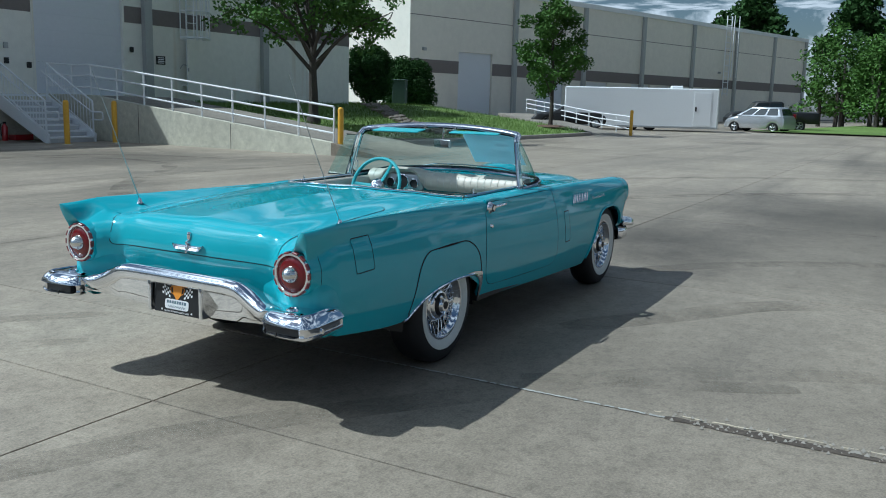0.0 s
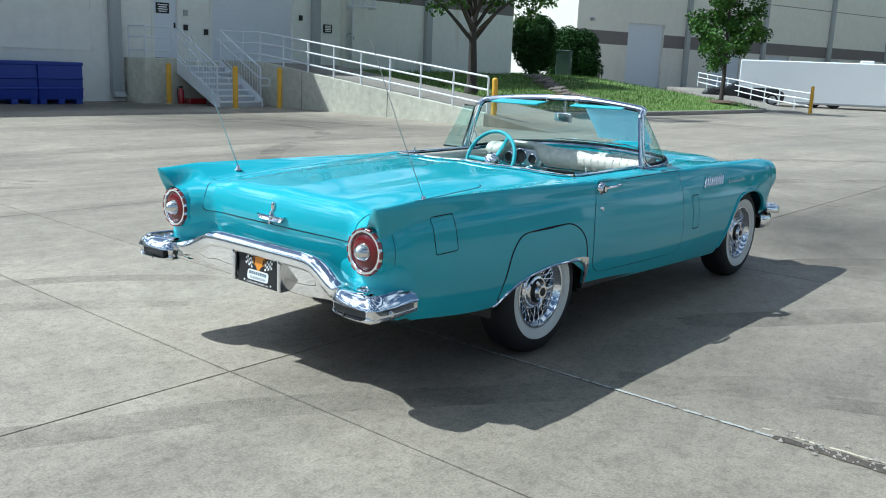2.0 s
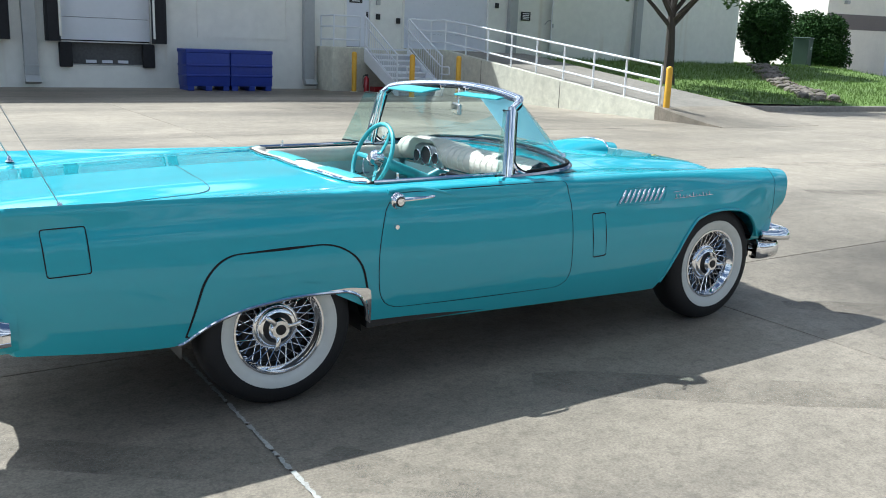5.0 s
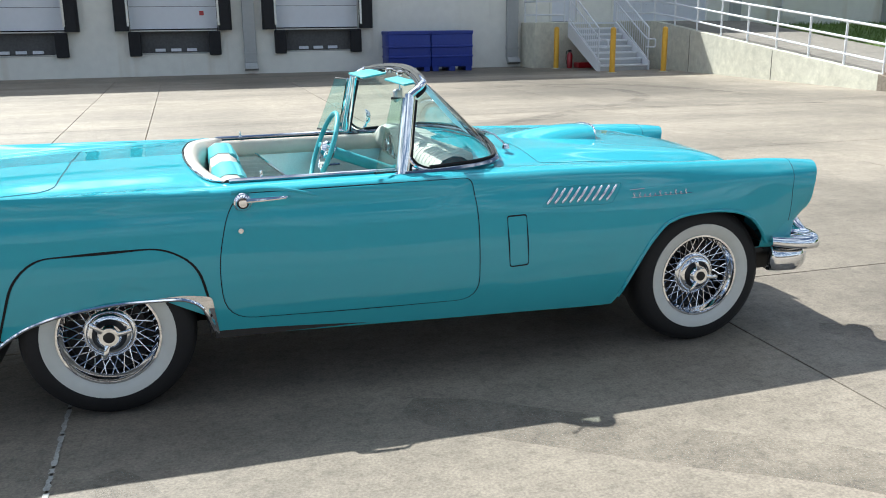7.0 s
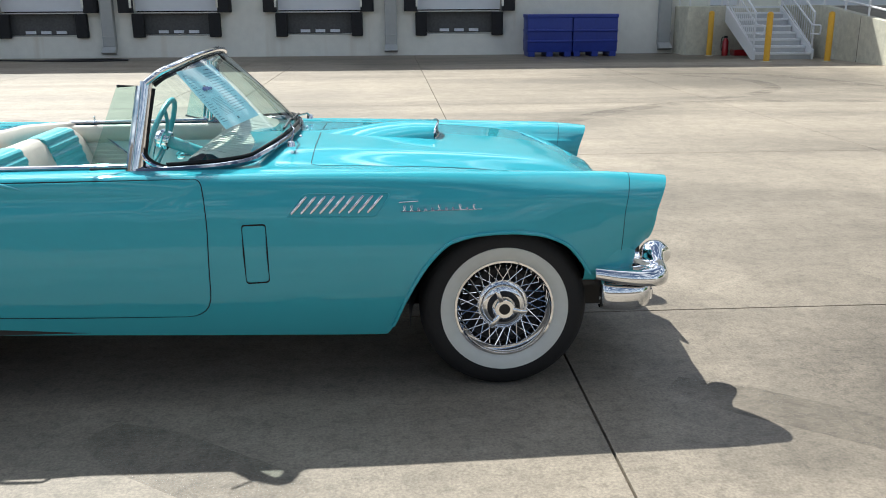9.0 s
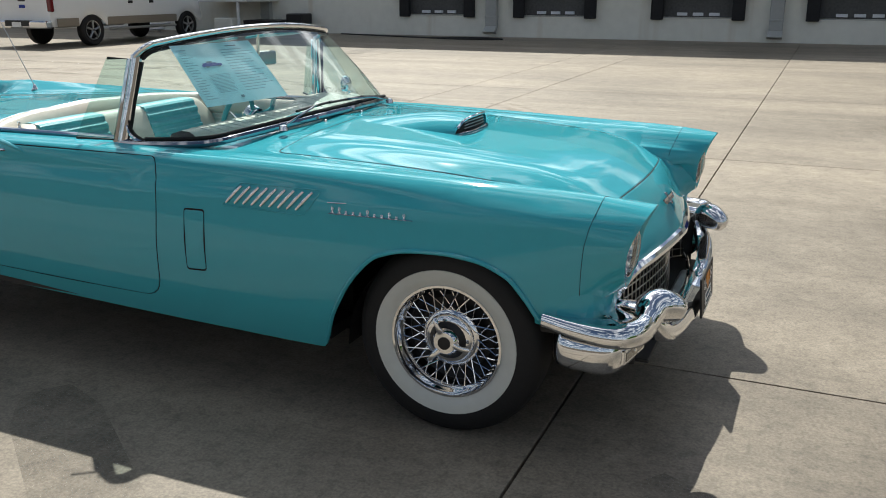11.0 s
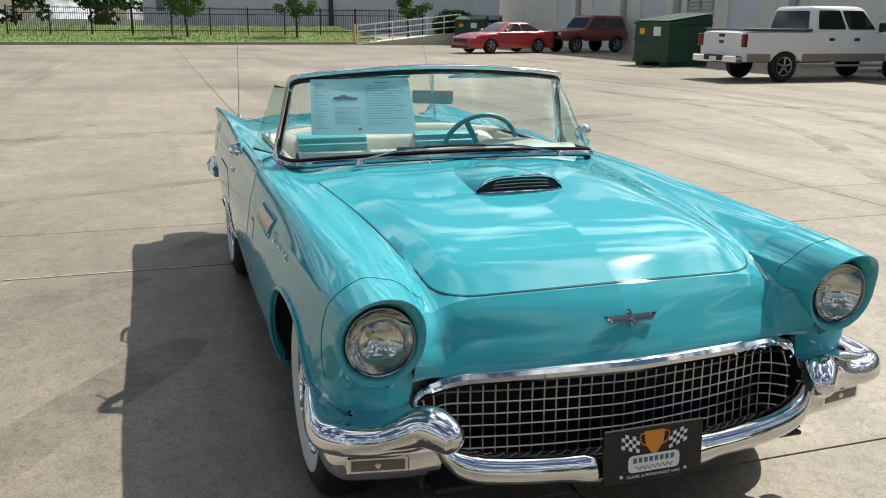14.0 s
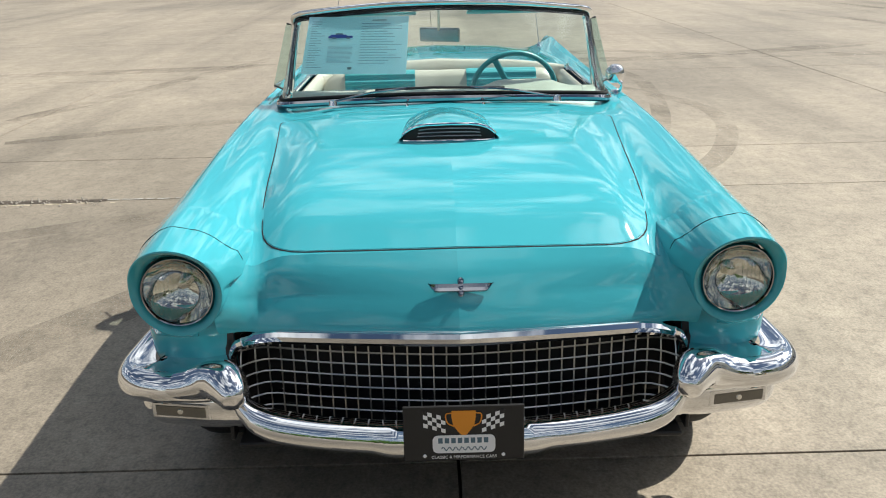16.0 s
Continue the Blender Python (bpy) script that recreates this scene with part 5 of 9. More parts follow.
for s in (-1, 1):
    place = lambda u, w, off, s=s: side_pt(u, w, s, off)
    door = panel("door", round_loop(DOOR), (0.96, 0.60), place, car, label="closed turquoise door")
    skirt_loop = [Vector(p) for p in [(a.x, a.y) for a in round_loop(SKIRT)] if p[1] >= sill_z(p[0]) + 0.004]
    low = [Vector((0.385 - 0.757 * k / 24, sill_z(0.385 - 0.757 * k / 24) + 0.006)) for k in range(1, 24)]
    panel("fender_skirt", [p for p in skirt_loop] + low, (0.02, 0.56), place, car, gap=0.011)
    if s < 0:
        panel("fuel_flap", round_loop(FUEL), (-0.772, 0.71), place, car, gap=0.0045, rings=5)
    panel("vent_flap", round_loop(VENTDOOR), (1.654, 0.578), place, car, gap=0.006, rings=5)
    # handle, lock
    hx, hz = 0.60, 0.815
    h = raw("door_handle", *lathe_vf([(0.0, 0.034), (0.016, 0.032), (0.022, 0.026), (0.026, 0.016), (0.034, 0.010), (0.037, 0.0)], 28, "y", (0, 0, 0)), CHROME, door, "chrome push-button door handle")
    h.matrix_basis = Matrix.Translation(side_pt(hx - 0.06, hz - 0.005, s, 0.0)) @ (Matrix.Rotation(math.pi, 4, "Z") if s < 0 else Matrix())
    rg = raw("button_ring", *lathe_vf([(0.0225, 0.0275), (0.0195, 0.0325), (0.0165, 0.0330)], 24, "y", (0, 0, 0)), BLACK, door)
    rg.matrix_basis = h.matrix_basis.copy()
    grip = [side_pt(hx - 0.045 + 0.165 * t, hz + 0.001 + 0.004 * t, s, 0.020 + 0.016 * math.sin(math.pi * min(1, 0.25 + t * 0.5)) if t < 0.86 else 0.033 - 0.033 * ((t - 0.86) / 0.14) ** 1.5) for t in [k / 24 for k in range(25)]]
    tube("grip", grip, [0.0105 - 0.0045 * (k / 24) for k in range(25)], CHROME, door, "", 10)
    lip_line = smooth_curve([(0.500, 0.848, 0), (0.60, 0.853, 0), (0.70, 0.848, 0), (0.80, 0.826, 0), (0.865, 0.803, 0)], 6)
    tube("handle_scallop", [side_pt(p.x, p.y, s, -0.003) for p in lip_line], [0.0125 - 0.010 * (q / (len(lip_line) - 1)) ** 2 for q in range(len(lip_line))], PAINT, door, "", 10)
    lk = raw("lock", *lathe_vf([(0.0, 0.012), (0.010, 0.012), (0.013, 0.0)], 16, "y"), CHROME, door)
    lk.matrix_basis = Matrix.Translation(side_pt(0.525, 0.703, s, 0.0)) @ (Matrix.Rotation(math.pi, 4, "Z") if s < 0 else Matrix())
    # slanted chrome louvres ahead of the door and the name script as a plain ribbon shape
    for k in range(9):
        x0 = 1.788 + k * 0.0345
        v2, f2 = tube_vf([side_pt(x0 + 0.055 * t, 0.722 + 0.058 * t, s, 0.004) for t in (0, 0.25, 0.5, 0.75, 1)], [0.0045, 0.006, 0.006, 0.006, 0.0045], 12)
        raw("louvre_bar", v2, f2, CHROME, car, "", True)
    tray = round_loop([(1.770, 0.712, 0.01), (1.835, 0.790, 0.01), (2.150, 0.790, 0.02), (2.095, 0.706, 0.02)])
    tube("louvre_surround", [side_pt(p.x, p.y, s, 0.001) for p in tray + tray[:1]], 0.0022, PAINT, car, "", 6)
    base = [side_pt(2.185 + 0.30 * t, 0.722 + 0.004 * t, s, 0.003) for t in [k / 20 for k in range(21)]]
    script = tube("name_script", base, 0.0014, CHROME, car, "flowing chrome script badge", 6)
    for k in range(11):
        x0, hgt = 2.195 + k * 0.0255, (0.020 if k in (0, 1, 5, 8, 10) else 0.010)
        loop = [side_pt(x0 + 0.010 * t + 0.006 * math.sin(2 * math.pi * t), 0.724 + hgt * math.sin(math.pi * t), s, 0.004) for t in [q / 8 for q in range(9)]]
        tube("script_stroke", loop, 0.0016, CHROME, script, "", 5)
    tube("script_bar", [side_pt(2.18 + 0.07 * t, 0.755 + 0.003 * t, s, 0.004) for t in (0, 0.5, 1)], 0.002, CHROME, script, "", 5)
    # bright edge under the skirt, stone guard, arch lip
    tube("skirt_trim", [side_pt(x, sill_z(x) + 0.004, s, 0.004) for x in [-0.40 + 0.02 * k for k in range(41)]], 0.008, CHROME, car, "", 8)
    gl = round_loop([(0.19, 0.466, 0.01), (0.30, 0.470, 0.03), (0.398, 0.455, 0.02), (0.418, 0.285, 0.005), (0.405, 0.300, 0.01), (0.375, 0.40, 0.05), (0.33, 0.443, 0.05)])
    gv = [side_pt(p.x, p.y, s, 0.004) for p in gl]
    c = side_pt(0.375, 0.43, s, 0.005)
    raw("stone_guard", gv + [c], [(k, (k + 1) % len(gv), len(gv)) for k in range(len(gv))], CHROME, car, "", True)
    lip = [side_pt(x, sill_z(x) + 0.006, s, 0.003) for x in [2.15 + 0.0125 * k for k in range(61)]]
    tube("arch_lip", lip, 0.0075, PAINT, car, "", 8)

# hood, boot lid
HOOD = [(1.845, 0.0, 0.5), (1.845, 0.635, 0.05), (2.30, 0.585, 0.6), (2.72, 0.552, 0.4), (3.042, 0.515, 0.12), (3.046, 0.0, 0.9), (3.042, -0.515, 0.12), (2.72, -0.552, 0.4), (2.30, -0.585, 0.6), (1.845, -0.635, 0.05)]
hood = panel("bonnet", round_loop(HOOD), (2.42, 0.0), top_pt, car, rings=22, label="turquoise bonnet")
crease(hood)
tc = smooth_curve([(x, z, 0) for x, z in TAIL], 4)


def tail_pt(y, w, off):
    """A point on the tail face: w from 0 at the top edge to 1 at the foot."""
    q = min(1, w) * (len(tc) - 1)
    i = min(len(tc) - 2, int(q))
    p = tc[i] + (tc[i + 1] - tc[i]) * (q - i)
    z = p[1] - (deck_z(-0.95) - top_z(-0.95, y)) * (1 - w) ** 1.2
    d = (tc[i + 1] - tc[i]).normalized()
    return Vector((p[0] + cap_shift(-1, y, z, w) + d[1] * off, y, z - d[0] * off))


def lid_pt(u, y, off):
    """The boot lid runs over the deck and down the tail face."""
    return top_pt(u, y, off) if u > -0.95 else tail_pt(y, (-0.95 - u) / 0.42, off)


LID = [(-0.15, 0.0, 0.5), (-0.16, 0.57, 0.10), (-0.85, 0.598, 0.3), (-1.03, 0.59, 0.1), (-1.10, 0.560, 0.06), (-1.212, 0.550, 0.03), (-1.212, 0.0, 0.3), (-1.212, -0.550, 0.03), (-1.10, -0.560, 0.06), (-1.03, -0.59, 0.1), (-0.85, -0.598, 0.3), (-0.16, -0.57, 0.10)]
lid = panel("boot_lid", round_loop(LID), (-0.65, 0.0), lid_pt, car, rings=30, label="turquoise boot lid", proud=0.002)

# bonnet scoop
rows = []
for k in range(33):
    t = k / 32
    x = 1.80 + 0.54 * t
    w = 0.130 + 0.038 * t
    h = 0.052 * (0.5 - 0.5 * math.cos(math.pi * min(1, t * 1.12))) + 0.004 * t
    row = []
    for j in range(41):
        u = -1 + j / 20
        soft, full = (0.5 + 0.5 * math.cos(math.pi * u)) ** 0.75, max(0.0, 1 - abs(u) ** 4.5) ** 0.9
        bump = soft + (full - soft) * t ** 1.5
        row.append((x + 0.030 * t * (1 - abs(u) ** 2), u * w, top_z(x, u * w) - 0.002 + (h + 0.002) * bump))
    rows.append(row)
v, f = grid_vf(rows)
scoop = raw("air_scoop", v, f, PAINT, hood, "", True, 70)
edge = rows[-1][2:-2]
tube("scoop_rim", edge, 0.005, CHROME, hood, "chrome scoop lip", 8)
bottom = [(p[0] + 0.004, p[1], top_z(2.345, p[1]) + 0.003) for p in edge]
tube("scoop_sill", bottom, 0.004, CHROME, hood, "", 8)
gv, gf = grid_vf([[(p[0] - 0.012, p[1], p[2]) for p in edge], [(p[0] - 0.012, p[1], p[2]) for p in bottom]])
raw("scoop_mouth", gv, gf, BLACK, hood, "", False)
for k in range(1, 4):
    a = k / 4
    pts = [(p[0] - 0.003, p[1] * (0.96 - 0.10 * (a - 0.25)), q[2] + (p[2] - q[2]) * a * 0.92 + 0.002) for p, q in zip(edge[5:-5], bottom[5:-5])]
    tube("scoop_slat", pts, 0.0022, STEEL, hood, "", 6)


# ---- badges and number plates ----
def bird_badge(parent, name, metal):
    """A small winged badge as plain shapes, in the y-z plane."""
    n = 20
    rows = []
    for k in range(n + 1):
        u = -1 + 2 * k / n
        up = 0.010
        low = 0.010 - 0.020 * min(1, (1 - abs(u)) / 0.22) ** 0.8
        rows.append([(0.0, 0.083 * u, low), (0.007, 0.083 * u, low + 0.002), (0.004, 0.083 * u, (low + up) / 2), (0.009, 0.083 * u, up - 0.002), (0.0, 0.083 * u, up)])
    root = raw(name, *grid_vf(rows), metal, parent, "chrome winged badge", True, 30)
    for z, r in ((0.016, 0.009), (0.0, 0.008), (-0.012, 0.009)):
        raw("emblem", *lathe_vf([(0.0, 0.010), (r * 0.7, 0.008), (r, 0.0)], 12, "x", (0, 0, z)), metal, root)
    return root


b1 = bird_badge(car, "nose_badge", DARK_CHROME)
b1.matrix_basis = Matrix.Translation((3.126, 0.006, 0.672)) @ Matrix.Rotation(radians(-38), 4, "Y") @ Matrix.Diagonal((0.6, 1.0, 1.15, 1))
b2 = bird_badge(car, "tail_badge", CHROME)
b2.matrix_basis = Matrix.Translation((-1.066, 0, 0.700)) @ Matrix.Rotation(math.pi, 4, "Z") @ Matrix.Rotation(radians(-8), 4, "Y") @ Matrix.Diagonal((1.8, 1.22, 1.5, 1))
part("boot_lock", box_bm((-1.068, -0.011, 0.736), (-1.046, 0.011, 0.776), 0.009, 3), CHROME, car, "chrome crest over the boot lock")


def show_plate(parent, m):
    """Dealer plate: black board, orange cup, chequered flags and a white name panel."""
    root = part("show_plate", box_bm((-0.004, -0.150, -0.074), (0.004, 0.150, 0.074), 0.002), BLACK, parent, "black dealer plate with an orange trophy and flags")
    root.matrix_basis = m
    cup = [(0.030, 0.062), (0.030, 0.045), (0.026, 0.022), (0.014, 0.006), (0.006, -0.004), (0.006, -0.012), (0.016, -0.016)]
    v = [(0.0055, y, z) for y, z in cup] + [(0.0055, -y, z) for y, z in cup]
    n = len(cup)
    raw("cup", v, [(k, k + 1, n + k + 1, n + k) for k in range(n - 1)], ORANGE, root, "orange trophy", False)
    for s in (-1, 1):
        tube("cup_handle", smooth_curve([(0.0056, s * 0.030, 0.056), (0.0056, s * 0.044, 0.052), (0.0056, s * 0.040, 0.030), (0.0056, s * 0.024, 0.020)], 4), 0.0018, ORANGE, root, "", 5)
        for i in range(5):
            for j in range(4):
                if (i + j) % 2:
                    continue
                y, z = 0.045 + i * 0.011, 0.002 + j * 0.011 + i * 0.0035
                raw("flag_square", [(0.0052, s * y, z), (0.0052, s * (y + 0.011), z + 0.0035), (0.0052, s * (y + 0.011), z + 0.0145), (0.0052, s * y, z + 0.011)], [(0, 1, 2, 3)], WHITE, root, "", False)
    loop = round_loop([(-0.078, -0.052, 0.016), (0.078, -0.052, 0.016), (0.078, -0.004, 0.016), (-0.078, -0.004, 0.016)], 5)
    edge = [(p.x, p.y) for p in loop]
    n = len(edge)
    fv = [(x, y, z) for x in (0.0045, 0.0062) for y, z in edge]
    pl = raw("name_panel", fv, [tuple(range(n, 2 * n))] + [(k, (k + 1) % n, n + (k + 1) % n, n + k) for k in range(n)], WHITE, root, "white name panel with rounded corners", False)
    for k in range(8):
        part("letter_bar", box_bm((0.0060, -0.064 + k * 0.0162, -0.025), (0.0068, -0.053 + k * 0.0162, -0.011)), INK, pl, "", False)
    tube("script_line", [(0.0066, -0.056 + 0.112 * k / 36, -0.040 + 0.0050 * math.sin(k * 1.25)) for k in range(37)], 0.0013, INK, pl, "", 5)
    cu = bpy.data.curves.new("slogan", "FONT")
    cu.body, cu.size, cu.align_x, cu.extrude = "CLASSIC & PERFORMANCE CARS", 0.0112, "CENTER", 0.0003
    tmp = bpy.data.objects.new("slogan", cu)
    me = bpy.data.meshes.new_from_object(tmp)
    bpy.data.objects.remove(tmp)
    me.materials.clear()
    words = link("slogan", me, WHITE, root, "small white printed slogan", False)
    words.matrix_basis = Matrix.Translation((0.0050, 0, -0.0675)) @ Matrix(((0, 0, 1, 0), (1, 0, 0, 0), (0, 1, 0, 0), (0, 0, 0, 1)))
    for s in (-1, 1):
        for z in (0.060, -0.060):
            raw("screw", *lathe_vf([(0.0, 0.007), (0.004, 0.0065), (0.005, 0.004)], 10, "x", (0, s * 0.098, z)), WHITE if z < 0 else BLACK, root)
    return root


show_plate(car, Matrix.Translation((3.288, 0.003, 0.350)) @ Matrix.Rotation(radians(-4), 4, "Y"))
show_plate(car, Matrix.Translation((-1.146, -0.006, 0.462)) @ Matrix.Rotation(math.pi, 4, "Z") @ Matrix.Rotation(radians(-6), 4, "Y"))

# ---- grille ----
def grille_x(y):
    return 3.181 - 0.058 * (abs(y) / 0.55) ** 2 - 0.050 * abs(y)


part("grille_back", box_bm((2.92, -0.60, 0.24), (2.94, 0.60, 0.60)), BLACK, car)
for y in (-0.605, 0.605):
    part("grille_side", box_bm((2.90, y - 0.012, 0.36), (3.08, y + 0.012, 0.60)), BLACK, car)
def grille_top(y):
    return 0.556 - 0.010 * (abs(y) / 0.45) ** 2 - 0.014 * max(0, (abs(y) - 0.45) / 0.10) ** 2


# broad chrome moulding with a vee in its middle, a sharp upper edge and a face that leans back
rows = []
for k in range(61):
    y = -0.57 + 1.14 * k / 60
    x, z = grille_x(y) + 0.006, grille_top(y)
    rows.append([(x - 0.012, y, z + 0.020), (x + 0.004, y, z + 0.016), (x + 0.012, y, z + 0.006), (x + 0.013, y, z - 0.006), (x + 0.006, y, z - 0.016), (x - 0.012, y, z - 0.018)])
moulding = raw("grille_top_chrome", *grid_vf(rows), CHROME, car, "chrome grille moulding", True, 30)
crease(moulding)
for s in (-1, 1):
    x, z = grille_x(0.57) + 0.006, grille_top(0.57)
    tube("moulding_end", smooth_curve([(x, s * 0.562, z + 0.001), (x - 0.004, s * 0.580, z - 0.008), (x - 0.012, s * 0.596, z - 0.028), (x - 0.018, s * 0.603, z - 0.050)], 4), [0.0175 - 0.0007 * q for q in range(13)], CHROME, car, "", 10)
GRILLE = mat("satin_grille_steel", (0.66, 0.64, 0.60), 0.30, 1.0, 0.08, 40)


def mesh_x(y, z):
    return grille_x(y) - 0.052 + 0.06 * max(0, 0.46 - z) ** 1.2 + 0.075 * max(0, (abs(y) - 0.49) / 0.095) ** 2 * min(1, max(0, (0.53 - z) / 0.08))


for i in range(35):
    y = -0.578 + 0.034 * i
    top = grille_top(y) - 0.010
    tube("grille_bar", [(mesh_x(y, z), y, z) for z in [0.288 + (top - 0.288) * k / 6 for k in range(7)]], 0.0025, GRILLE, car, "", 5)
for j in range(8):
    z = 0.520 - 0.0335 * j
    tube("grille_bar", [(mesh_x(y, z), y, z) for y in [-0.582 + 1.164 * k / 40 for k in range(41)]], 0.0027, GRILLE, car, "", 5)
for y in (-0.604, 0.604):
    part("splash_panel", box_bm((2.92, y - 0.006, 0.262), (3.150, y + 0.006, 0.440), 0.003), BLACK, car)
    part("splash_panel", box_bm((2.92, y - 0.006, 0.440), (3.080, y + 0.006, 0.525), 0.003), BLACK, car)
part("grille_tray", box_bm((2.95, -0.582, 0.262), (3.19, 0.582, 0.275), 0.004), BLACK, car)
tube("grille_lower_rail", [(grille_x(y) + 0.03, y, 0.325) for y in [-0.55 + 1.1 * k / 12 for k in range(13)]], 0.006, CHROME, car, "", 6)


# ---- bumpers ----
fb = part("front_bumper", box_bm((3.15, -0.30, 0.284), (3.20, 0.30, 0.314), 0.01), STEEL, car, "three-piece chrome front bumper with bullet ends")
bar_x = key((0, 3.246), (0.3, 3.240), (0.46, 3.226), (0.525, 3.214), (0.562, 3.198), (0.590, 3.178))
bar_z = key((0, 0.310), (0.2, 0.313), (0.3, 0.320), (0.46, 0.338), (0.525, 0.358), (0.562, 0.388), (0.590, 0.425))
bar_face = [(-0.034, 0.034), (-0.004, 0.037), (0.016, 0.031), (0.026, 0.020), (0.033, -0.006), (0.032, -0.022), (0.022, -0.033), (0.004, -0.037), (-0.034, -0.034)]
rows = []
for k in range(81):
    y = 0.590 * math.sin(math.pi * (k / 80 - 0.5))
    q = 0.5 + 0.5 * math.tanh((0.205 - abs(y)) / 0.018)
    tip = 1 - 0.35 * max(0, (abs(y) - 0.53) / 0.06) ** 2
    rows.append([(bar_x(abs(y)) + (a + 0.004 * q) * tip, y, bar_z(abs(y)) + b * tip - 0.010 * q * (b < 0.025) * (a > -0.01)) for a, b in bar_face])
v, f = grid_vf(rows, False, True)
f += [tuple(range(9)), tuple(range(len(v) - 9, len(v)))[::-1]]
raw("centre_bar", v, f, CHROME, fb, "", True, 45)
for s in (-1, 1):
    # front corner of the painted wing below the lamp
    plan = smooth_curve([(2.88, s * 0.838, 0), (2.96, s * 0.842, 0), (3.03, s * 0.828, 0), (3.075, s * 0.80, 0), (3.098, s * 0.75, 0), (3.103, s * 0.68, 0), (3.090, s * 0.63, 0), (3.076, s * 0.592, 0)], 5)
    rows = []
    for k, p in enumerate(plan):
        t = k / (len(plan) - 1)
        o = Vector((math.cos(radians(s * 90 * (1 - min(1, t * 1.3)))), math.sin(radians(s * 90 * (1 - min(1, t * 1.3)))), 0))
        rows.append([p + o * a + Vector((0, 0, z)) for a, z in ((-0.012, 0.63), (-0.006, 0.59), (-0.002, 0.55), (-0.004, 0.51), (-0.010, 0.47), (-0.022, 0.44), (-0.05, 0.425))])
    raw("wing_corner", *grid_vf(rows), PAINT, car, "", True, 70)
    # chrome wing round the corner: its lower front edge, a ridge and a deck back to the paint
    path = smooth_curve([(2.915, s * 0.872, 0.452), (3.00, s * 0.887, 0.438), (3.09, s * 0.895, 0.428), (3.156, s * 0.880, 0.422), (3.202, s * 0.832, 0.420), (3.224, s * 0.765, 0.419), (3.228, s * 0.70, 0.419), (3.226, s * 0.645, 0.417), (3.215, s * 0.60, 0.420)], 5)
    rows = []
    for k, p in enumerate(path):
        t = k / (len(path) - 1)
        turn = min(1, max(0, (t - 0.22) / 0.42))
        ang = s * (92 - 92 * turn * turn * (3 - 2 * turn))
        o = Vector((math.cos(radians(ang)), math.sin(radians(ang)), 0))
        g = 0.62 + 0.38 * min(1, t / 0.45)
        dip = 1 - 0.16 * math.exp(-((t - 0.84) / 0.08) ** 2)
        back = 0.05 + 0.09 * min(1, t / 0.5)
        rows.append([p + o * a + Vector((0, 0, b)) for a, b in ((-back, 0.062 * g), (-0.062 * g, 0.057 * g * dip), (-0.048 * g, 0.064 * g * dip), (-0.030 * g, 0.067 * g * dip), (-0.014 * g, 0.060 * g * dip), (-0.003, 0.044 * g), (0.001, 0.024 * g), (0.0, 0.008), (-0.004, 0.0), (-0.014, -0.004), (-0.03, -0.002))])
    v, f = grid_vf(rows)
    f += [tuple(range(11))[::-1], tuple(range(len(v) - 11, len(v)))]
    raw("wing", v, f, CHROME, fb, "", True, 50)
    # lower apron with the parking lamp set into it
    ap = smooth_curve([(2.962, s * 0.775, 0), (2.950, s * 0.815, 0), (2.972, s * 0.838, 0), (3.04, s * 0.846, 0), (3.10, s * 0.838, 0), (3.137, s * 0.806, 0), (3.155, s * 0.74, 0), (3.171, s * 0.645, 0), (3.172, s * 0.56, 0)], 5)
    rows = []
    for k, p in enumerate(ap):
        t = k / (len(ap) - 1)
        ang = s * (92 - 84 * min(1, max(0, (t - 0.34) / 0.32))) if t > 0.14 else s * 130
        o = Vector((math.cos(radians(ang)), math.sin(radians(ang)), 0))
        low = 0.302 + 0.01 * (1 - t)
        rows.append([p + o * a + Vector((0, 0, z)) for a, z in ((-0.016, 0.428), (-0.004, 0.416), (0.004, 0.402), (0.009, 0.384), (0.010, 0.362), (0.007, 0.340), (0.0, low + 0.018), (-0.012, low + 0.005), (-0.03, low), (-0.06, low + 0.004))])
    raw("apron", *grid_vf(rows), CHROME, fb, "", True, 40)
    # horn that rises out of the wing and droops ahead
    horn = smooth_curve([(3.180, s * 0.800, 0.446), (3.192, s * 0.735, 0.447), (3.194, s * 0.680, 0.455), (3.197, s * 0.635, 0.468), (3.215, s * 0.598, 0.471), (3.248, s * 0.572, 0.461), (3.276, s * 0.558, 0.448), (3.288, s * 0.553, 0.442)], 6)
    wide_at = key((0, 0.020), (0.14, 0.035), (0.28, 0.043), (0.44, 0.051), (0.58, 0.054), (0.74, 0.045), (0.9, 0.027), (1.0, 0.004))
    tube("bullet", horn, [wide_at(q / (len(horn) - 1)) for q in range(len(horn))], CHROME, fb, "", 28)
    pk = part("parking_lamp", box_bm((-0.01, -0.080, -0.023), (0.0045, 0.080, 0.023), 0.003), CHROME, fb, "small rectangular parking lamp")
    pk.matrix_basis = Matrix.Translation((3.166, s * 0.726, 0.364)) @ Matrix.Rotation(radians(s * 10), 4, "Z")
    part("lamp_glass", box_bm((0.0, -0.070, -0.016), (0.0065, 0.070, 0.016), 0.003), mat("cloudy_lamp_glass", (0.13, 0.115, 0.09), 0.2, 0, 0.1, 40, coat=1.0), pk)
    raw("lamp_bulb", *lathe_vf([(0.0, 0.010), (0.007, 0.009), (0.010, 0.004)], 12, "x"), SILVER_REFL, pk)

rb = part("rear_bumper", box_bm((-1.10, -0.34, 0.42), (-1.07, 0.34, 0.55), 0.01), STEEL, car, "chrome rear bumper with exhaust outlets in the ends")
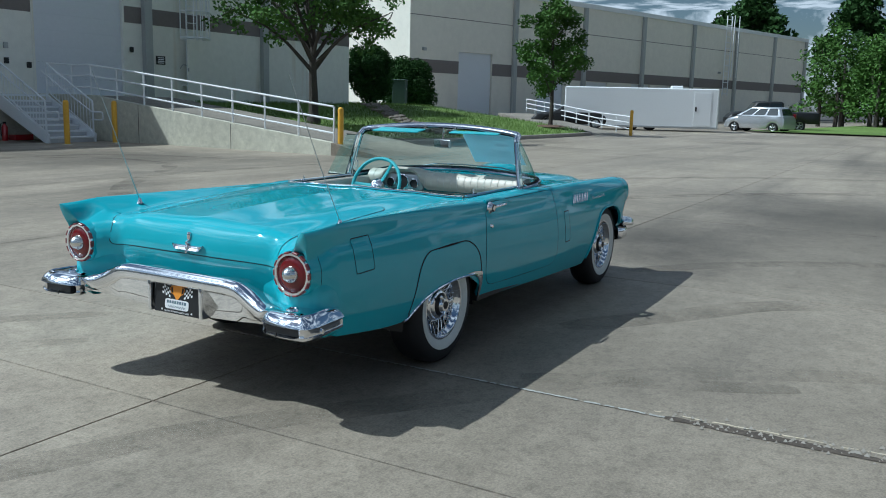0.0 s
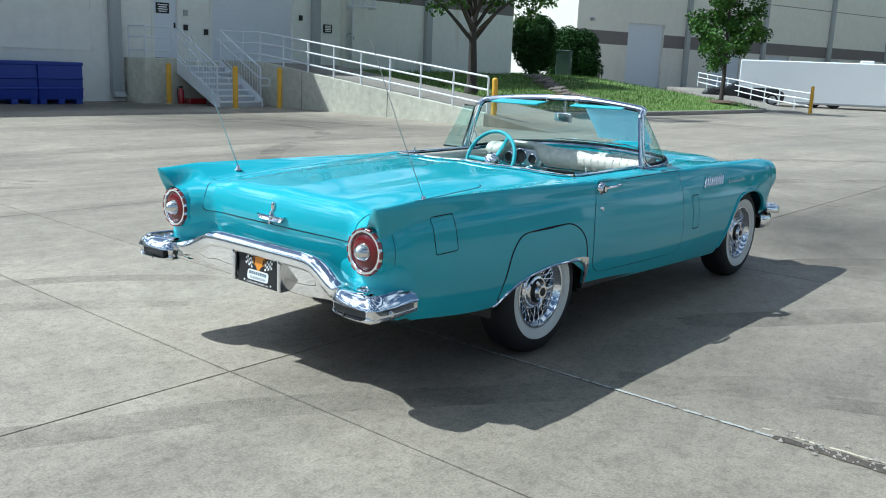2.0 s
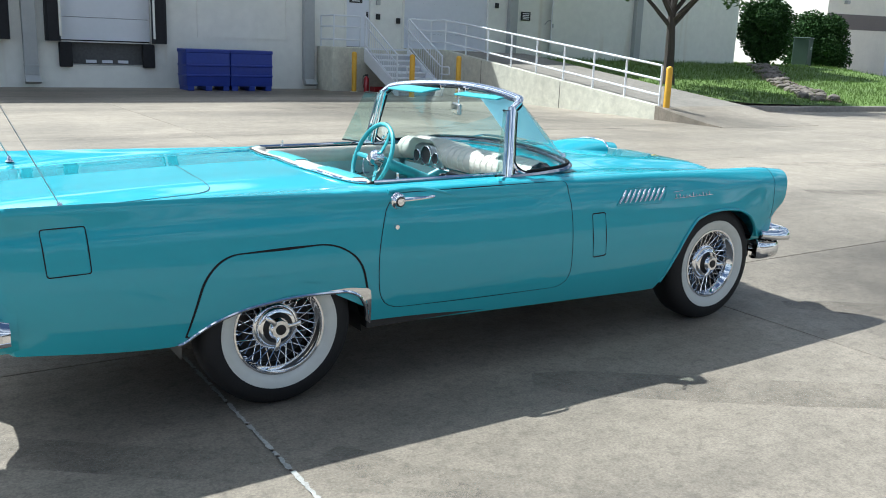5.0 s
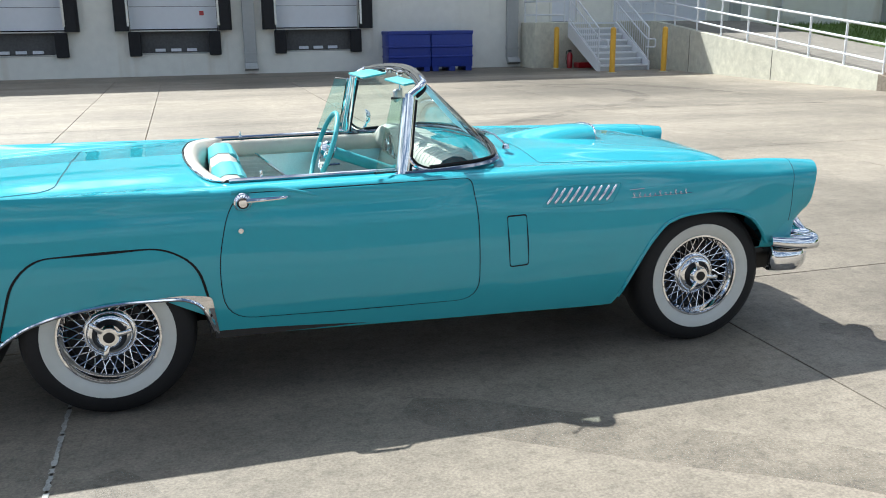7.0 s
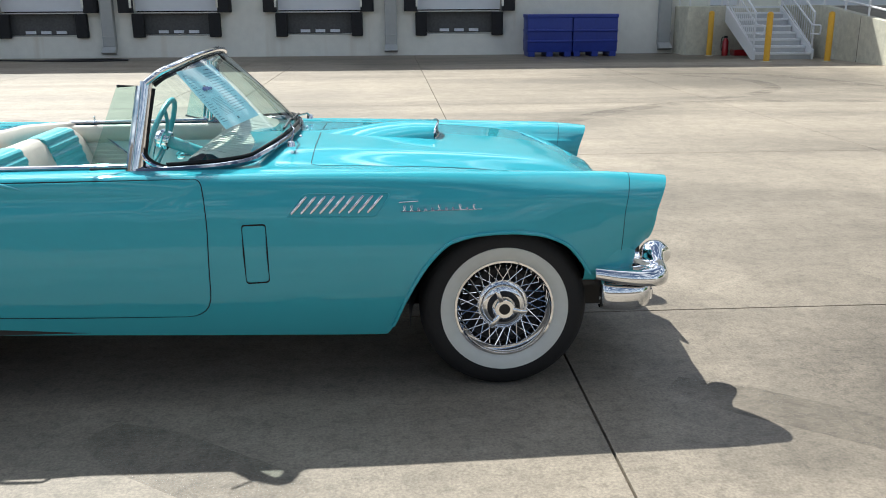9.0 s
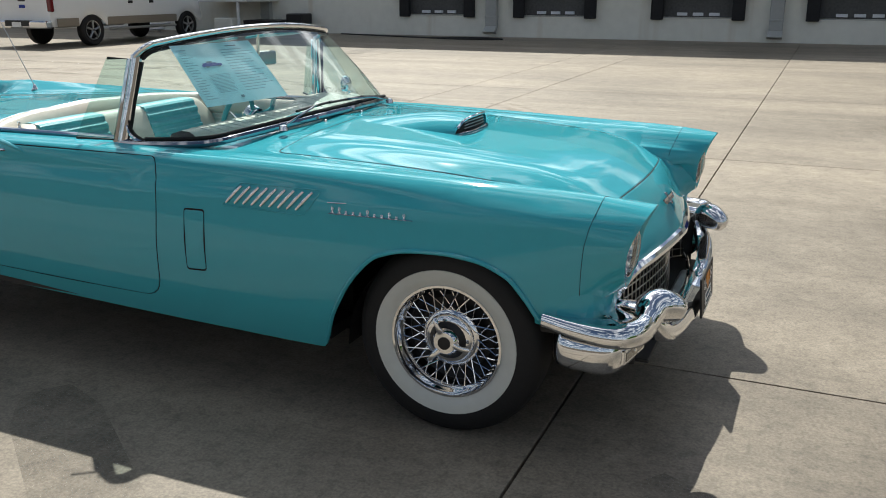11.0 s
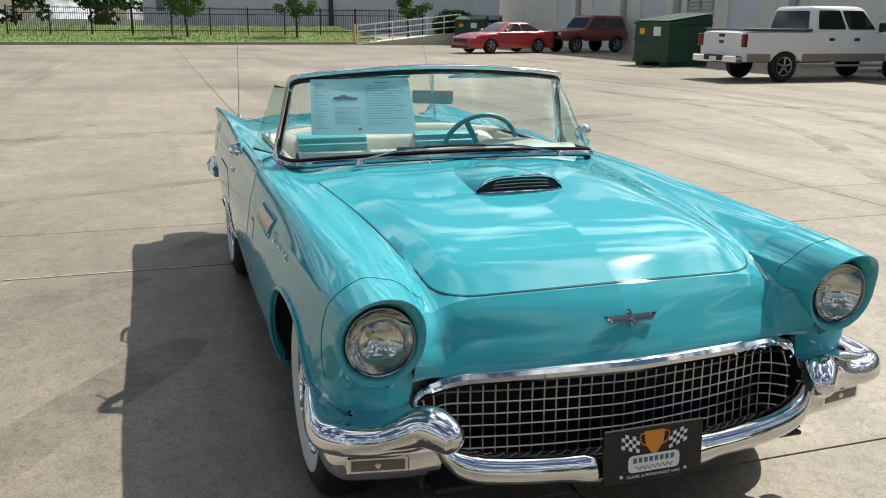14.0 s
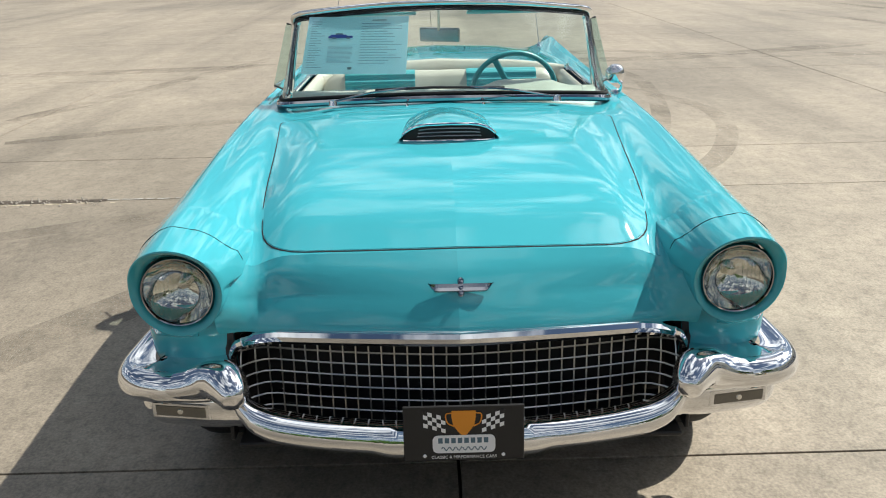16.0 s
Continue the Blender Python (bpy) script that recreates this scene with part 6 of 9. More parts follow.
rib_top = key((0, 0.598), (0.30, 0.598), (0.385, 0.592), (0.44, 0.573), (0.50, 0.546), (0.56, 0.524), (0.61, 0.514), (0.66, 0.508))
rib_tall = key((0, 0.076), (0.36, 0.078), (0.45, 0.092), (0.53, 0.088), (0.58, 0.060), (0.62, 0.030), (0.66, 0.024))
rib_x = key((0, -1.170), (0.30, -1.172), (0.42, -1.176), (0.52, -1.194), (0.58, -1.208), (0.62, -1.205), (0.66, -1.19))
rib_deep = key((0, 0.062), (0.36, 0.065), (0.46, 0.095), (0.55, 0.125), (0.66, 0.15))
rows = []
for k in range(85):
    y = -0.66 + 1.32 * k / 84
    q = abs(y)
    x, zt, h, d = rib_x(q), rib_top(q), rib_tall(q), rib_deep(q)
    lean = 0.022 * min(1, max(0, (q - 0.38) / 0.10))
    rows.append([(x + d, y, zt - 0.004), (x + d * 0.62, y, zt + 0.002), (x + 0.030 + lean * 0.8, y, zt - 0.002), (x + 0.013 + lean * 0.4, y, zt - 0.012), (x + 0.003, y, zt - 0.30 * h), (x, y, zt - 0.52 * h), (x + 0.003, y, zt - 0.76 * h), (x + 0.012, y, zt - 0.93 * h), (x + 0.03, y, zt - h), (x + 0.05, y, zt - h)])
raw("centre_bar", *grid_vf(rows), CHROME, rb, "", True, 60)
face_top, face_low, face_x = key((0.15, 0.540), (0.40, 0.535), (0.50, 0.475), (0.58, 0.452), (0.66, 0.445)), key((0.15, 0.378), (0.35, 0.388), (0.5, 0.402), (0.66, 0.420)), key((0.15, -1.145), (0.4, -1.150), (0.55, -1.168), (0.66, -1.200))
for s in (-1, 1):
    # dropped chrome face beside the plate
    rows = []
    for k in range(19):
        y = 0.166 + 0.494 * k / 18
        a, b, x = face_top(y), face_low(y), face_x(y)
        rows.append([(x + 0.02, s * y, a), (x, s * y, a - 0.02), (x + 0.018, s * y, (a + b) / 2), (x + 0.046, s * y, b + 0.012), (x + 0.052, s * y, b + 0.003), (x + 0.060, s * y, b), (x + 0.08, s * y, b + 0.006)])
    v, f = grid_vf(rows)
    f += [tuple(range(7))]
    raw("face_plate", v, f, CHROME, rb, "", True, 35)
    # end pod: ridge above, slot in its rear face, flat side
    path = smooth_curve([(-1.190, s * 0.600, 0), (-1.232, s * 0.608, 0), (-1.258, s * 0.640, 0), (-1.274, s * 0.72, 0), (-1.276, s * 0.78, 0), (-1.268, s * 0.83, 0), (-1.250, s * 0.868, 0), (-1.20, s * 0.880, 0), (-1.10, s * 0.874, 0), (-0.965, s * 0.856, 0)], 6)
    rows, n = [], len(path)
    for k, p in enumerate(path):
        t = k / (n - 1)
        turn = min(1, max(0, (t - 0.46) / 0.28))
        ang = 180 - s * (92 * turn * turn * (3 - 2 * turn)) + s * 85 * max(0.0, 1 - t / 0.24) ** 1.5
        o = Vector((math.cos(radians(ang)), math.sin(radians(ang)), 0))
        slot = min(1, max(0, (t - 0.15) / 0.07)) * min(1, max(0, (0.58 - t) / 0.06))
        end = 1 - 0.35 * max(0, (t - 0.9) / 0.1) ** 2
        back = 0.10 if t < 0.6 else 0.10 - 0.05 * min(1, (t - 0.6) / 0.2)
        rows.append([p + o * a + Vector((0, 0, z)) for a, z in ((-back, 0.456 + 0.058 * end), (-0.075 if back > 0.08 else -back * 0.7, 0.456 + 0.061 * end), (-0.042 if back > 0.06 else -back * 0.5, 0.456 + 0.053 * end), (-0.016, 0.456 + 0.036 * end), (-0.003, 0.456 + 0.018 * end), (0.001 - 0.002 * slot, 0.456 + 0.008 * end), (-0.008 - 0.055 * slot, 0.452 + 0.003 * slot),
                                                                                   (-0.008 - 0.055 * slot, 0.428), (-0.006 + 0.003 * slot, 0.426 - 0.006 * slot), (-0.008, 0.414), (-0.016, 0.408), (-0.04, 0.405), (-back, 0.407))])
    v, f = grid_vf(rows)
    f += [tuple(range(13))[::-1], tuple(range(len(v) - 13, len(v)))]
    raw("end_pod", v, f, CHROME, rb, "", True, 40)
    rows = [[(-1.215 + 0.23 * i / 10, s * (0.618 + 0.232 * j / 10), 0.509 + 0.008 * math.sin(math.pi * i / 10) * math.sin(math.pi * j / 10)) for j in range(11)] for i in range(11)]
    raw("pod_top", *grid_vf(rows), CHROME, rb, "", True, 60)
    part("exhaust_outlet", box_bm((-1.250, s * 0.735 - 0.092, 0.423), (-1.19, s * 0.735 + 0.092, 0.461), 0.004), BLACK, rb, "black exhaust slot")
    part("slot_post", box_bm((-1.268, s * 0.715 - 0.003, 0.412), (-1.258, s * 0.715 + 0.003, 0.432), 0.001), BLACK, rb)
    hatch = raw("pod_hatch", *lathe_vf([(0.016, 0.001), (0.020, 0.006), (0.027, 0.005), (0.030, -0.004)], 24, "z", (-1.165, s * 0.725, 0.517)), CHROME, rb)
    raw("hatch_hole", *lathe_vf([(0.0, 0.001), (0.017, 0.002)], 16, "z", (-1.165, s * 0.725, 0.515)), BLACK, hatch)
    raw("side_bolt", *lathe_vf([(0.0, s * 0.010), (0.010, s * 0.009), (0.014, 0.0)], 12, "y", (-1.144, s * 0.866, 0.434)), CHROME, rb)
for s in (-1, 1):
    part("plate_guard", box_bm((-1.166, s * 0.170 - 0.012, 0.386), (-1.10, s * 0.170 + 0.012, 0.548), 0.008, 2), CHROME, rb)
part("plate_recess", box_bm((-1.132, -0.166, 0.39), (-1.10, 0.166, 0.54), 0.004), STEEL, rb)

# painted lower tail corners
for s in (-1, 1):
    plan = smooth_curve([(-1.030, s * 0.44, 0), (-1.045, s * 0.52, 0), (-1.092, s * 0.60, 0), (-1.114, s * 0.68, 0), (-1.112, s * 0.75, 0), (-1.085, s * 0.80, 0), (-1.02, s * 0.826, 0), (-0.94, s * 0.832, 0)], 4)
    rows = []
    for k, p in enumerate(plan):
        t = k / (len(plan) - 1)
        inn = Vector((1, 0, 0)).lerp(Vector((0, -s, 0)), min(1, max(0, (t - 0.6) / 0.3)))
        lift = 0.060 * (1 - min(1, max(0, (t - 0.60) / 0.22)))
        rows.append([p + inn * a + Vector((0, 0, z)) for a, z in ((0.03, 0.68), (0.012, 0.62), (0.002, 0.57), (0.0, 0.52), (0.004, 0.46 + lift * 0.3), (0.014, 0.40 + lift), (0.03, 0.372 + lift), (0.08, 0.36 + lift))])
    raw("tail_valance", *grid_vf(rows), PAINT, car, "", True, 60)

# ---- underside and wheel wells ----
for lo, hi in [((-0.95, -0.795, 0.375), (-0.42, 0.795, 0.40)), ((-0.97, -0.70, 0.40), (-0.94, 0.70, 0.74)), ((-1.09, -0.62, 0.44), (-0.93, 0.62, 0.46)), ((-1.03, -0.78, 0.46), (-0.93, 0.78, 0.49)), ((2.86, -0.78, 0.40), (3.09, -0.62, 0.43)), ((2.86, 0.62, 0.40), (3.09, 0.78, 0.43)), ((-0.36, -0.52, 0.25), (0.40, 0.52, 0.30)), ((0.40, -0.82, 0.27), (2.16, 0.82, 0.31)), ((2.16, -0.52, 0.25), (3.02, 0.52, 0.30))]:
    part("underbody_panel", box_bm(lo, hi), BLACK, car, "", False)
for x0, r in ((0.0, 0.385), (2.59, 0.375)):
    for s in (-1, 1):
        rows = []
        for k in range(17):
            a = max(math.pi * k / 16, radians(26)) if x0 > 1 else math.pi * k / 16
            rows.append([(x0 + r * math.cos(a), s * 0.80, 0.25 + r * math.sin(a)), (x0 + r * math.cos(a), s * 0.52, 0.25 + r * math.sin(a)), (x0, s * 0.52, 0.25)])
        v, f = grid_vf(rows)
        raw("wheel_well", v, f, BLACK, car, "", False)
for y in (-0.64, 0.64):
    part("inner_sill", box_bm((0.42, y - 0.01, 0.24), (2.15, y + 0.01, 0.45)), BLACK, car)

# ---- wheels: built for the car's right side, hub outward to -y ----
wheel0 = raw("wheel", *lathe_vf([(0.03, 0.02), (0.13, 0.02), (0.16, -0.005), (0.16, 0.09), (0.03, 0.09)], 32), BLACK, car, "wire wheel with a whitewall tyre")
R = 0.326
tyre = [(0.185, -0.070), (0.205, -0.088), (0.25, -0.097), (0.287, -0.092), (0.312, -0.076), (0.322, -0.055), (R, -0.03), (R, 0.03), (0.322, 0.055), (0.312, 0.076), (0.285, 0.092), (0.25, 0.095), (0.205, 0.086), (0.185, 0.07)]
lathe("tyre", tyre, RUBBER, wheel0, "", 64)
lathe("whitewall", [(0.186, -0.0745), (0.205, -0.0905), (0.226, -0.0965), (0.2455, -0.0985), (0.2470, -0.0955)], WHITEWALL, wheel0, "white tyre sidewall band", 64)
lathe("rim", [(0.188, -0.068), (0.194, -0.078), (0.192, -0.086), (0.184, -0.086), (0.178, -0.070), (0.168, -0.060), (0.160, -0.035), (0.158, 0.0), (0.150, 0.03)], CHROME, wheel0, "chrome wheel rim", 64)
hub = lathe("hubcap", [(0.100, -0.010), (0.099, -0.036), (0.092, -0.044), (0.086, -0.046), (0.082, -0.056), (0.074, -0.062), (0.056, -0.064), (0.052, -0.072), (0.046, -0.080), (0.040, -0.092), (0.036, -0.096), (0.0, -0.096)], CHROME, wheel0, "three-eared chrome knock-off hubcap", 40)
lathe("hub_emblem", [(0.022, -0.0955), (0.021, -0.099), (0.016, -0.0995), (0.0, -0.100)], BLACK, hub, "black centre emblem", 24)
lathe("hub_recess", [(0.064, -0.0640), (0.0605, -0.0662), (0.0525, -0.0745), (0.0475, -0.0800)], BLACK, hub, "dark ring round the hub nut", 32)
for k in range(3):
    a = radians(90 + 120 * k + 175)
    pts = [(r * math.cos(a), -0.092 - 0.008 * math.sin(math.pi * (r - 0.035) / 0.06), r * math.sin(a)) for r in (0.034, 0.05, 0.066, 0.082, 0.088)]
    tube("spinner_ear", pts, [0.012, 0.010, 0.009, 0.010, 0.006], CHROME, hub, "", 10, squash=(1, 0.55), up=(0, 1, 0))
spoke_a = bpy.data.meshes.new("spoke")
va, fa = tube_vf([(0.096, -0.030, 0), (0.172, -0.052, 0.052)], 0.0021, 5)
spoke_a.from_pydata([tuple(p) for p in va], [], fa)
spoke_b = bpy.data.meshes.new("spoke")
va, fa = tube_vf([(0.096, -0.040, 0), (0.174, -0.058, -0.052)], 0.0021, 5)
spoke_b.from_pydata([tuple(p) for p in va], [], fa)
for me in (spoke_a, spoke_b):
    me.materials.append(CHROME)
for k in range(24):
    for me, o in ((spoke_a, 0), (spoke_b, 7.5)):
        ob = new("spoke", me)
        ob.parent = wheel0
        ob.matrix_basis = Matrix.Rotation(radians(15 * k + o), 4, "Y")
wheel0.matrix_basis = Matrix.Translation((0.008, -0.735, R - 0.004)) @ Matrix.Rotation(radians(10), 4, "Y")
copy_thing(wheel0, Matrix.Translation((2.578, -0.722, R - 0.004)) @ Matrix.Rotation(radians(33), 4, "Y"))
copy_thing(wheel0, Matrix.Translation((0.008, 0.735, R - 0.004)) @ Matrix.Rotation(math.pi, 4, "Z") @ Matrix.Rotation(radians(70), 4, "Y"))
copy_thing(wheel0, Matrix.Translation((2.588, 0.712, R - 0.004)) @ Matrix.Rotation(math.pi, 4, "Z") @ Matrix.Rotation(radians(50), 4, "Y"))

# ---- windscreen ----
def arc_pts(n, fn):
    return [Vector(fn(-1 + 2 * k / (n - 1))) for k in range(n)]


def ws_base(u):
    """Foot of the glass, from the right post (u = -1) round the front to the left post."""
    a = abs(u)
    y = 0.672 * math.sin(min(1, a * 1.18) * math.pi / 2) ** 0.9 if a < 0.85 else 0.672 + 0.004 * (a - 0.85)
    y += 0.026 * min(1, max(0, (a - 0.45) / 0.45)) ** 1.5
    x = 1.735 - 0.115 * (y / 0.672) ** 2 - 0.40 * max(0, (a - 0.62) / 0.38) ** 1.7
    z = 0.920 - 0.032 * (y / 0.672) ** 2 - 0.024 * max(0, (a - 0.62) / 0.38)
    return (x, math.copysign(y, u), z)


def ws_top(u):
    a = abs(u)
    y = 0.632 * math.sin(min(1, a * 1.18) * math.pi / 2) ** 0.9 if a < 0.85 else 0.632 + 0.02 * (a - 0.85)
    x = 1.375 - 0.06 * (y / 0.632) ** 2 - 0.055 * max(0, (a - 0.62) / 0.38) ** 1.5
    z = 1.258 - 0.042 * (y / 0.632) ** 2 - 0.038 * max(0, (a - 0.66) / 0.34) ** 1.5
    return (x, math.copysign(y, u), z)


WN = 61
foot, head = arc_pts(WN, ws_base), arc_pts(WN, ws_top)
screen = tube("windscreen_frame", foot, 0.018, DARK_CHROME, car, "chrome wraparound windscreen frame", 10, squash=(1.1, 0.9))
tube("header_rail", head, 0.017, CHROME, screen, "", 12, squash=(1.25, 0.85))
tube("header_seal", [p + Vector((0.012, 0, -0.019)) for p in head[2:-2]], 0.008, GAP, screen, "black rubber seal", 8)
tube("foot_seal", [p + Vector((-0.002, 0, 0.019)) for p in foot[2:-2]], 0.007, GAP, screen, "black rubber seal", 8)
tube("header_liner", [p + Vector((-0.020, 0, -0.012)) for p in head[6:-6]], 0.008, DARK_CHROME, screen, "", 8)
rows = []
for k in range(13):
    t = k / 12
    rows.append([foot[j].lerp(head[j], t) + Vector((0.012 * math.sin(math.pi * t), 0, 0)) for j in range(WN)])
v, f = grid_vf(rows)
pane = raw("glass", v, f, GLASS, screen, "pale green tinted curved glass")
for s, e in ((-1, 0), (1, -1)):
    b, h = foot[e], head[e]
    tube("post", [b + Vector((-0.004, 0, -0.02)), b.lerp(h, 0.3), b.lerp(h, 0.7), h + Vector((0, 0, 0.004))], [0.020, 0.018, 0.017, 0.018], CHROME, screen, "", 10, squash=(1, 1.3), up=(1, 0, 0))
    # rounded lower corner of the frame, filled with bright metal
    near = min(range(WN), key=lambda q: abs((foot[q] - b).length - 0.17))
    p0, p1 = b.lerp(h, 0.38), foot[near]
    bend = [p0 * (1 - t) ** 2 + b * 2 * t * (1 - t) + p1 * t * t for t in [q / 10 for q in range(11)]]
    off = Vector((0, s * 0.004, 0))
    raw("corner_cap", [b + off] + [p + off for p in bend], [(0, q, q + 1) for q in range(1, 11)], CHROME, screen, "", False)
    tube("corner_bead", [p + off * 1.5 for p in bend], 0.0085, CHROME, screen, "", 8)
    tube("corner_seal", [p + off * 1.5 + (p1 + p0 - b * 2).normalized() * 0.013 for p in bend], 0.0055, GAP, screen, "", 6)
    tube("post_seal", [b + Vector((0.026, 0, 0.0)), b.lerp(h, 0.5) + Vector((0.024, 0, 0)), h + Vector((0.024, 0, -0.02))], 0.007, GAP, screen, "", 8)
    # quarter window, swung open
    hinge_lo, hinge_hi = b + Vector((-0.032, s * 0.006, 0.012)), b.lerp(h, 0.97) + Vector((-0.026, s * 0.004, 0))
    out = Vector((-0.105, s * 0.075, 0.0))
    tube("quarter_post", [hinge_lo - Vector((0, 0, 0.02)), hinge_hi], 0.011, CHROME, screen, "", 8)
    c = [hinge_lo, hinge_lo + out * 1.05 + Vector((0, 0, 0.012)), hinge_hi + out * 0.62 + Vector((0, 0, 0.004)), hinge_hi]
    g = raw("quarter_glass", [tuple(p) for p in c] + [tuple(p + Vector((0.0, s * 0.005, 0))) for p in c], [(0, 1, 2, 3), (7, 6, 5, 4), (0, 4, 5, 1), (1, 5, 6, 2), (2, 6, 7, 3), (3, 7, 4, 0)], GLASS, screen, "open quarter window", False)
    g.visible_shadow = False
    tube("quarter_frame", [c[1], c[0], c[3], c[2]], 0.0055, BLACK, screen, "", 6)
    # rail on top of the door
    tube("door_cap", [(0.50 + 0.70 * k / 14, s * 0.672, crown_z(0.5 + 0.05 * k) + 0.012) for k in range(15)], 0.009, CHROME, car, "chrome strip on the door top", 8)
    # sun visors and clips
    vis = box_bm((-0.062 if s > 0 else -0.034, -0.19, -0.005), (0.062 if s > 0 else 0.034, 0.19, 0.005), 0.005, 2)
    ob = part("sun_visor", vis, AQUA, screen, "turquoise padded sun visor")
    ob.matrix_basis = Matrix.Translation((1.266 if s > 0 else 1.300, s * 0.30, 1.214)) @ Matrix.Rotation(radians(-9), 4, "Y")
    part("visor_clip", box_bm((1.325, s * 0.12 - 0.012, 1.225), (1.352, s * 0.12 + 0.012, 1.250), 0.004), CHROME, screen)
    # wiper
    piv = Vector((1.755, -0.44 if s < 0 else 0.44, 0.905))
    tip = piv + Vector((-0.045 if s < 0 else -0.035, 0.30 if s < 0 else -0.34, 0.052))
    w = raw("wiper", *lathe_vf([(0.0, 0.022), (0.014, 0.018), (0.018, 0.0)], 14, "z", piv), CHROME, car, "chrome windscreen wiper")
    tube("arm", [piv + Vector((0, 0, 0.014)), piv.lerp(tip, 0.5) + Vector((0.02, 0, 0.02)), tip + Vector((0.008, 0, 0.004))], 0.0042, DARK_CHROME, w, "", 6)
    d = Vector((0.0, 0.17 if s < 0 else -0.17, 0.004))
    tube("blade", [tip - d * 0.8, tip, tip + d * 0.8], 0.0055, BLACK, w, "", 6)
    raw("washer_jet", *lathe_vf([(0.0, 0.014), (0.006, 0.010), (0.008, 0.0)], 10, "z", (1.765, s * 0.15, top_z(1.765, 0.15) - 0.004)), CHROME, car)
    # radio masts on the rear wings
    mb = Vector((-0.76, s * 0.678, top_z(-0.76, 0.678)))
    m = raw("aerial", *lathe_vf([(0.0, 0.03), (0.008, 0.028), (0.012, 0.010), (0.020, 0.0)], 14, "z", mb), CHROME, car, "thin leaning whip aerial")
    tube("mast", [mb + Vector((0, 0, 0.02)), mb + Vector((-0.15, -s * 0.024, 0.34)), mb + Vector((-0.31, -s * 0.045, 0.70))], [0.0026, 0.0020, 0.0015], STEEL, m, "", 6)

# interior mirror
mir = part("rear_view_mirror", box_bm((-0.010, -0.092, -0.030), (0.010, 0.092, 0.030), 0.010, 3), STEEL, car, "chrome-backed interior mirror on a stalk")
mir.matrix_basis = Matrix.Translation((1.355, -0.012, 1.128)) @ Matrix.Rotation(radians(-22), 4, "Z")
tube("stalk", [(0.005, 0, 0.017), (0.008, 0, 0.07), (0.012, 0, 0.122)], 0.007, CHROME, mir, "", 8)
part("mirror_face", box_bm((-0.0130, -0.084, -0.023), (-0.0100, 0.084, 0.023), 0.001), mat("mirror_silver", (0.9, 0.9, 0.9), 0.02, 1.0, 0.0, 1), mir)

# door mirror
dm = raw("door_mirror", *lathe_vf([(0.0, 0.028), (0.020, 0.025), (0.036, 0.014), (0.042, 0.0), (0.041, -0.006), (0.0, -0.006)], 28, "x", (1.345, 0.752, 0.945)), CHROME, car, "round chrome door mirror on a curved arm")
tube("arm", smooth_curve([(1.345, 0.755, 0.92), (1.350, 0.782, 0.900), (1.335, 0.780, 0.874), (1.320, 0.762, 0.858)], 4), 0.008, CHROME, dm, "", 8)
lathe("foot", [(0.0, 0.018), (0.015, 0.014), (0.024, 0.0)], CHROME, dm, "", 16, "z", (1.320, 0.758, 0.855))

# price sheet behind the glass
sheet_c = [Vector((1.530, -0.592, 0.998)), Vector((1.592, -0.155, 0.998)), Vector((1.404, -0.140, 1.212)), Vector((1.352, -0.562, 1.212))]
sheet = raw("price_sheet", [tuple(p) for p in sheet_c] + [tuple(p - Vector((0.001, 0, 0.001))) for p in sheet_c], [(0, 1, 2, 3), (7, 6, 5, 4)], PAPER, None, "", False)
tagged(sheet, "pale blue printed information sheet behind the windscreen", "paper sheet")


def on_sheet(name, u0, u1, v0, v1, material, lift=0.0016):
    def p(u, w):
        a = sheet_c[0].lerp(sheet_c[1], u)
        b = sheet_c[3].lerp(sheet_c[2], u)
        return a.lerp(b, w) + Vector((lift, 0, lift))
    return raw(name, [p(u0, v0), p(u1, v0), p(u1, v1), p(u0, v1)], [(0, 1, 2, 3)], material, sheet, "", False)


GREYINK = mat("pale_print", (0.28, 0.45, 0.54), 0.7, 0, 0.05, 4)
rs = random.Random(9)
for k in range(20):
    w = 0.06 + 0.09 * rs.random()
    on_sheet("text_bar", 0.04, 0.04 + w, 0.90 - 0.042 * k, 0.912 - 0.042 * k, GREYINK)
for k in range(14):
    on_sheet("text_bar", 0.23, 0.23 + 0.22 + 0.03 * rs.random(), 0.47 - 0.022 * k, 0.478 - 0.022 * k, GREYINK)
for k in range(16):
    w = 0.25 + 0.17 * rs.random()
    on_sheet("text_bar", 0.54, 0.54 + w, 0.86 - 0.046 * k, 0.873 - 0.046 * k, GREYINK)
on_sheet("text_bar", 0.64, 0.78, 0.92, 0.935, INK)
on_sheet("crest", 0.44, 0.48, 0.07, 0.11, INK)
on_sheet("printed_picture", 0.22, 0.46, 0.615, 0.655, BLUE_PLASTIC)
on_sheet("printed_picture", 0.24, 0.40, 0.655, 0.675, BLUE_PLASTIC)
on_sheet("printed_picture", 0.29, 0.36, 0.675, 0.70, INK)
for u in (0.26, 0.40):
    on_sheet("printed_picture", u, u + 0.035, 0.600, 0.628, INK, 0.002)

# ---- cabin ----
part("cabin_floor", box_bm((0.40, -0.64, 0.315), (1.75, 0.64, 0.33)), CARPET, car)
part("firewall", box_bm((1.66, -0.60, 0.32), (1.68, 0.60, 0.80)), BLACK, car)
part("tunnel", box_bm((0.5, -0.11, 0.33), (1.7, 0.11, 0.50), 0.04, 2), CARPET, car)


def roll(name, pts, r, material, parent, label="", squash=None):
    return tube(name, pts, r, material, parent, label, 12, squash=squash)


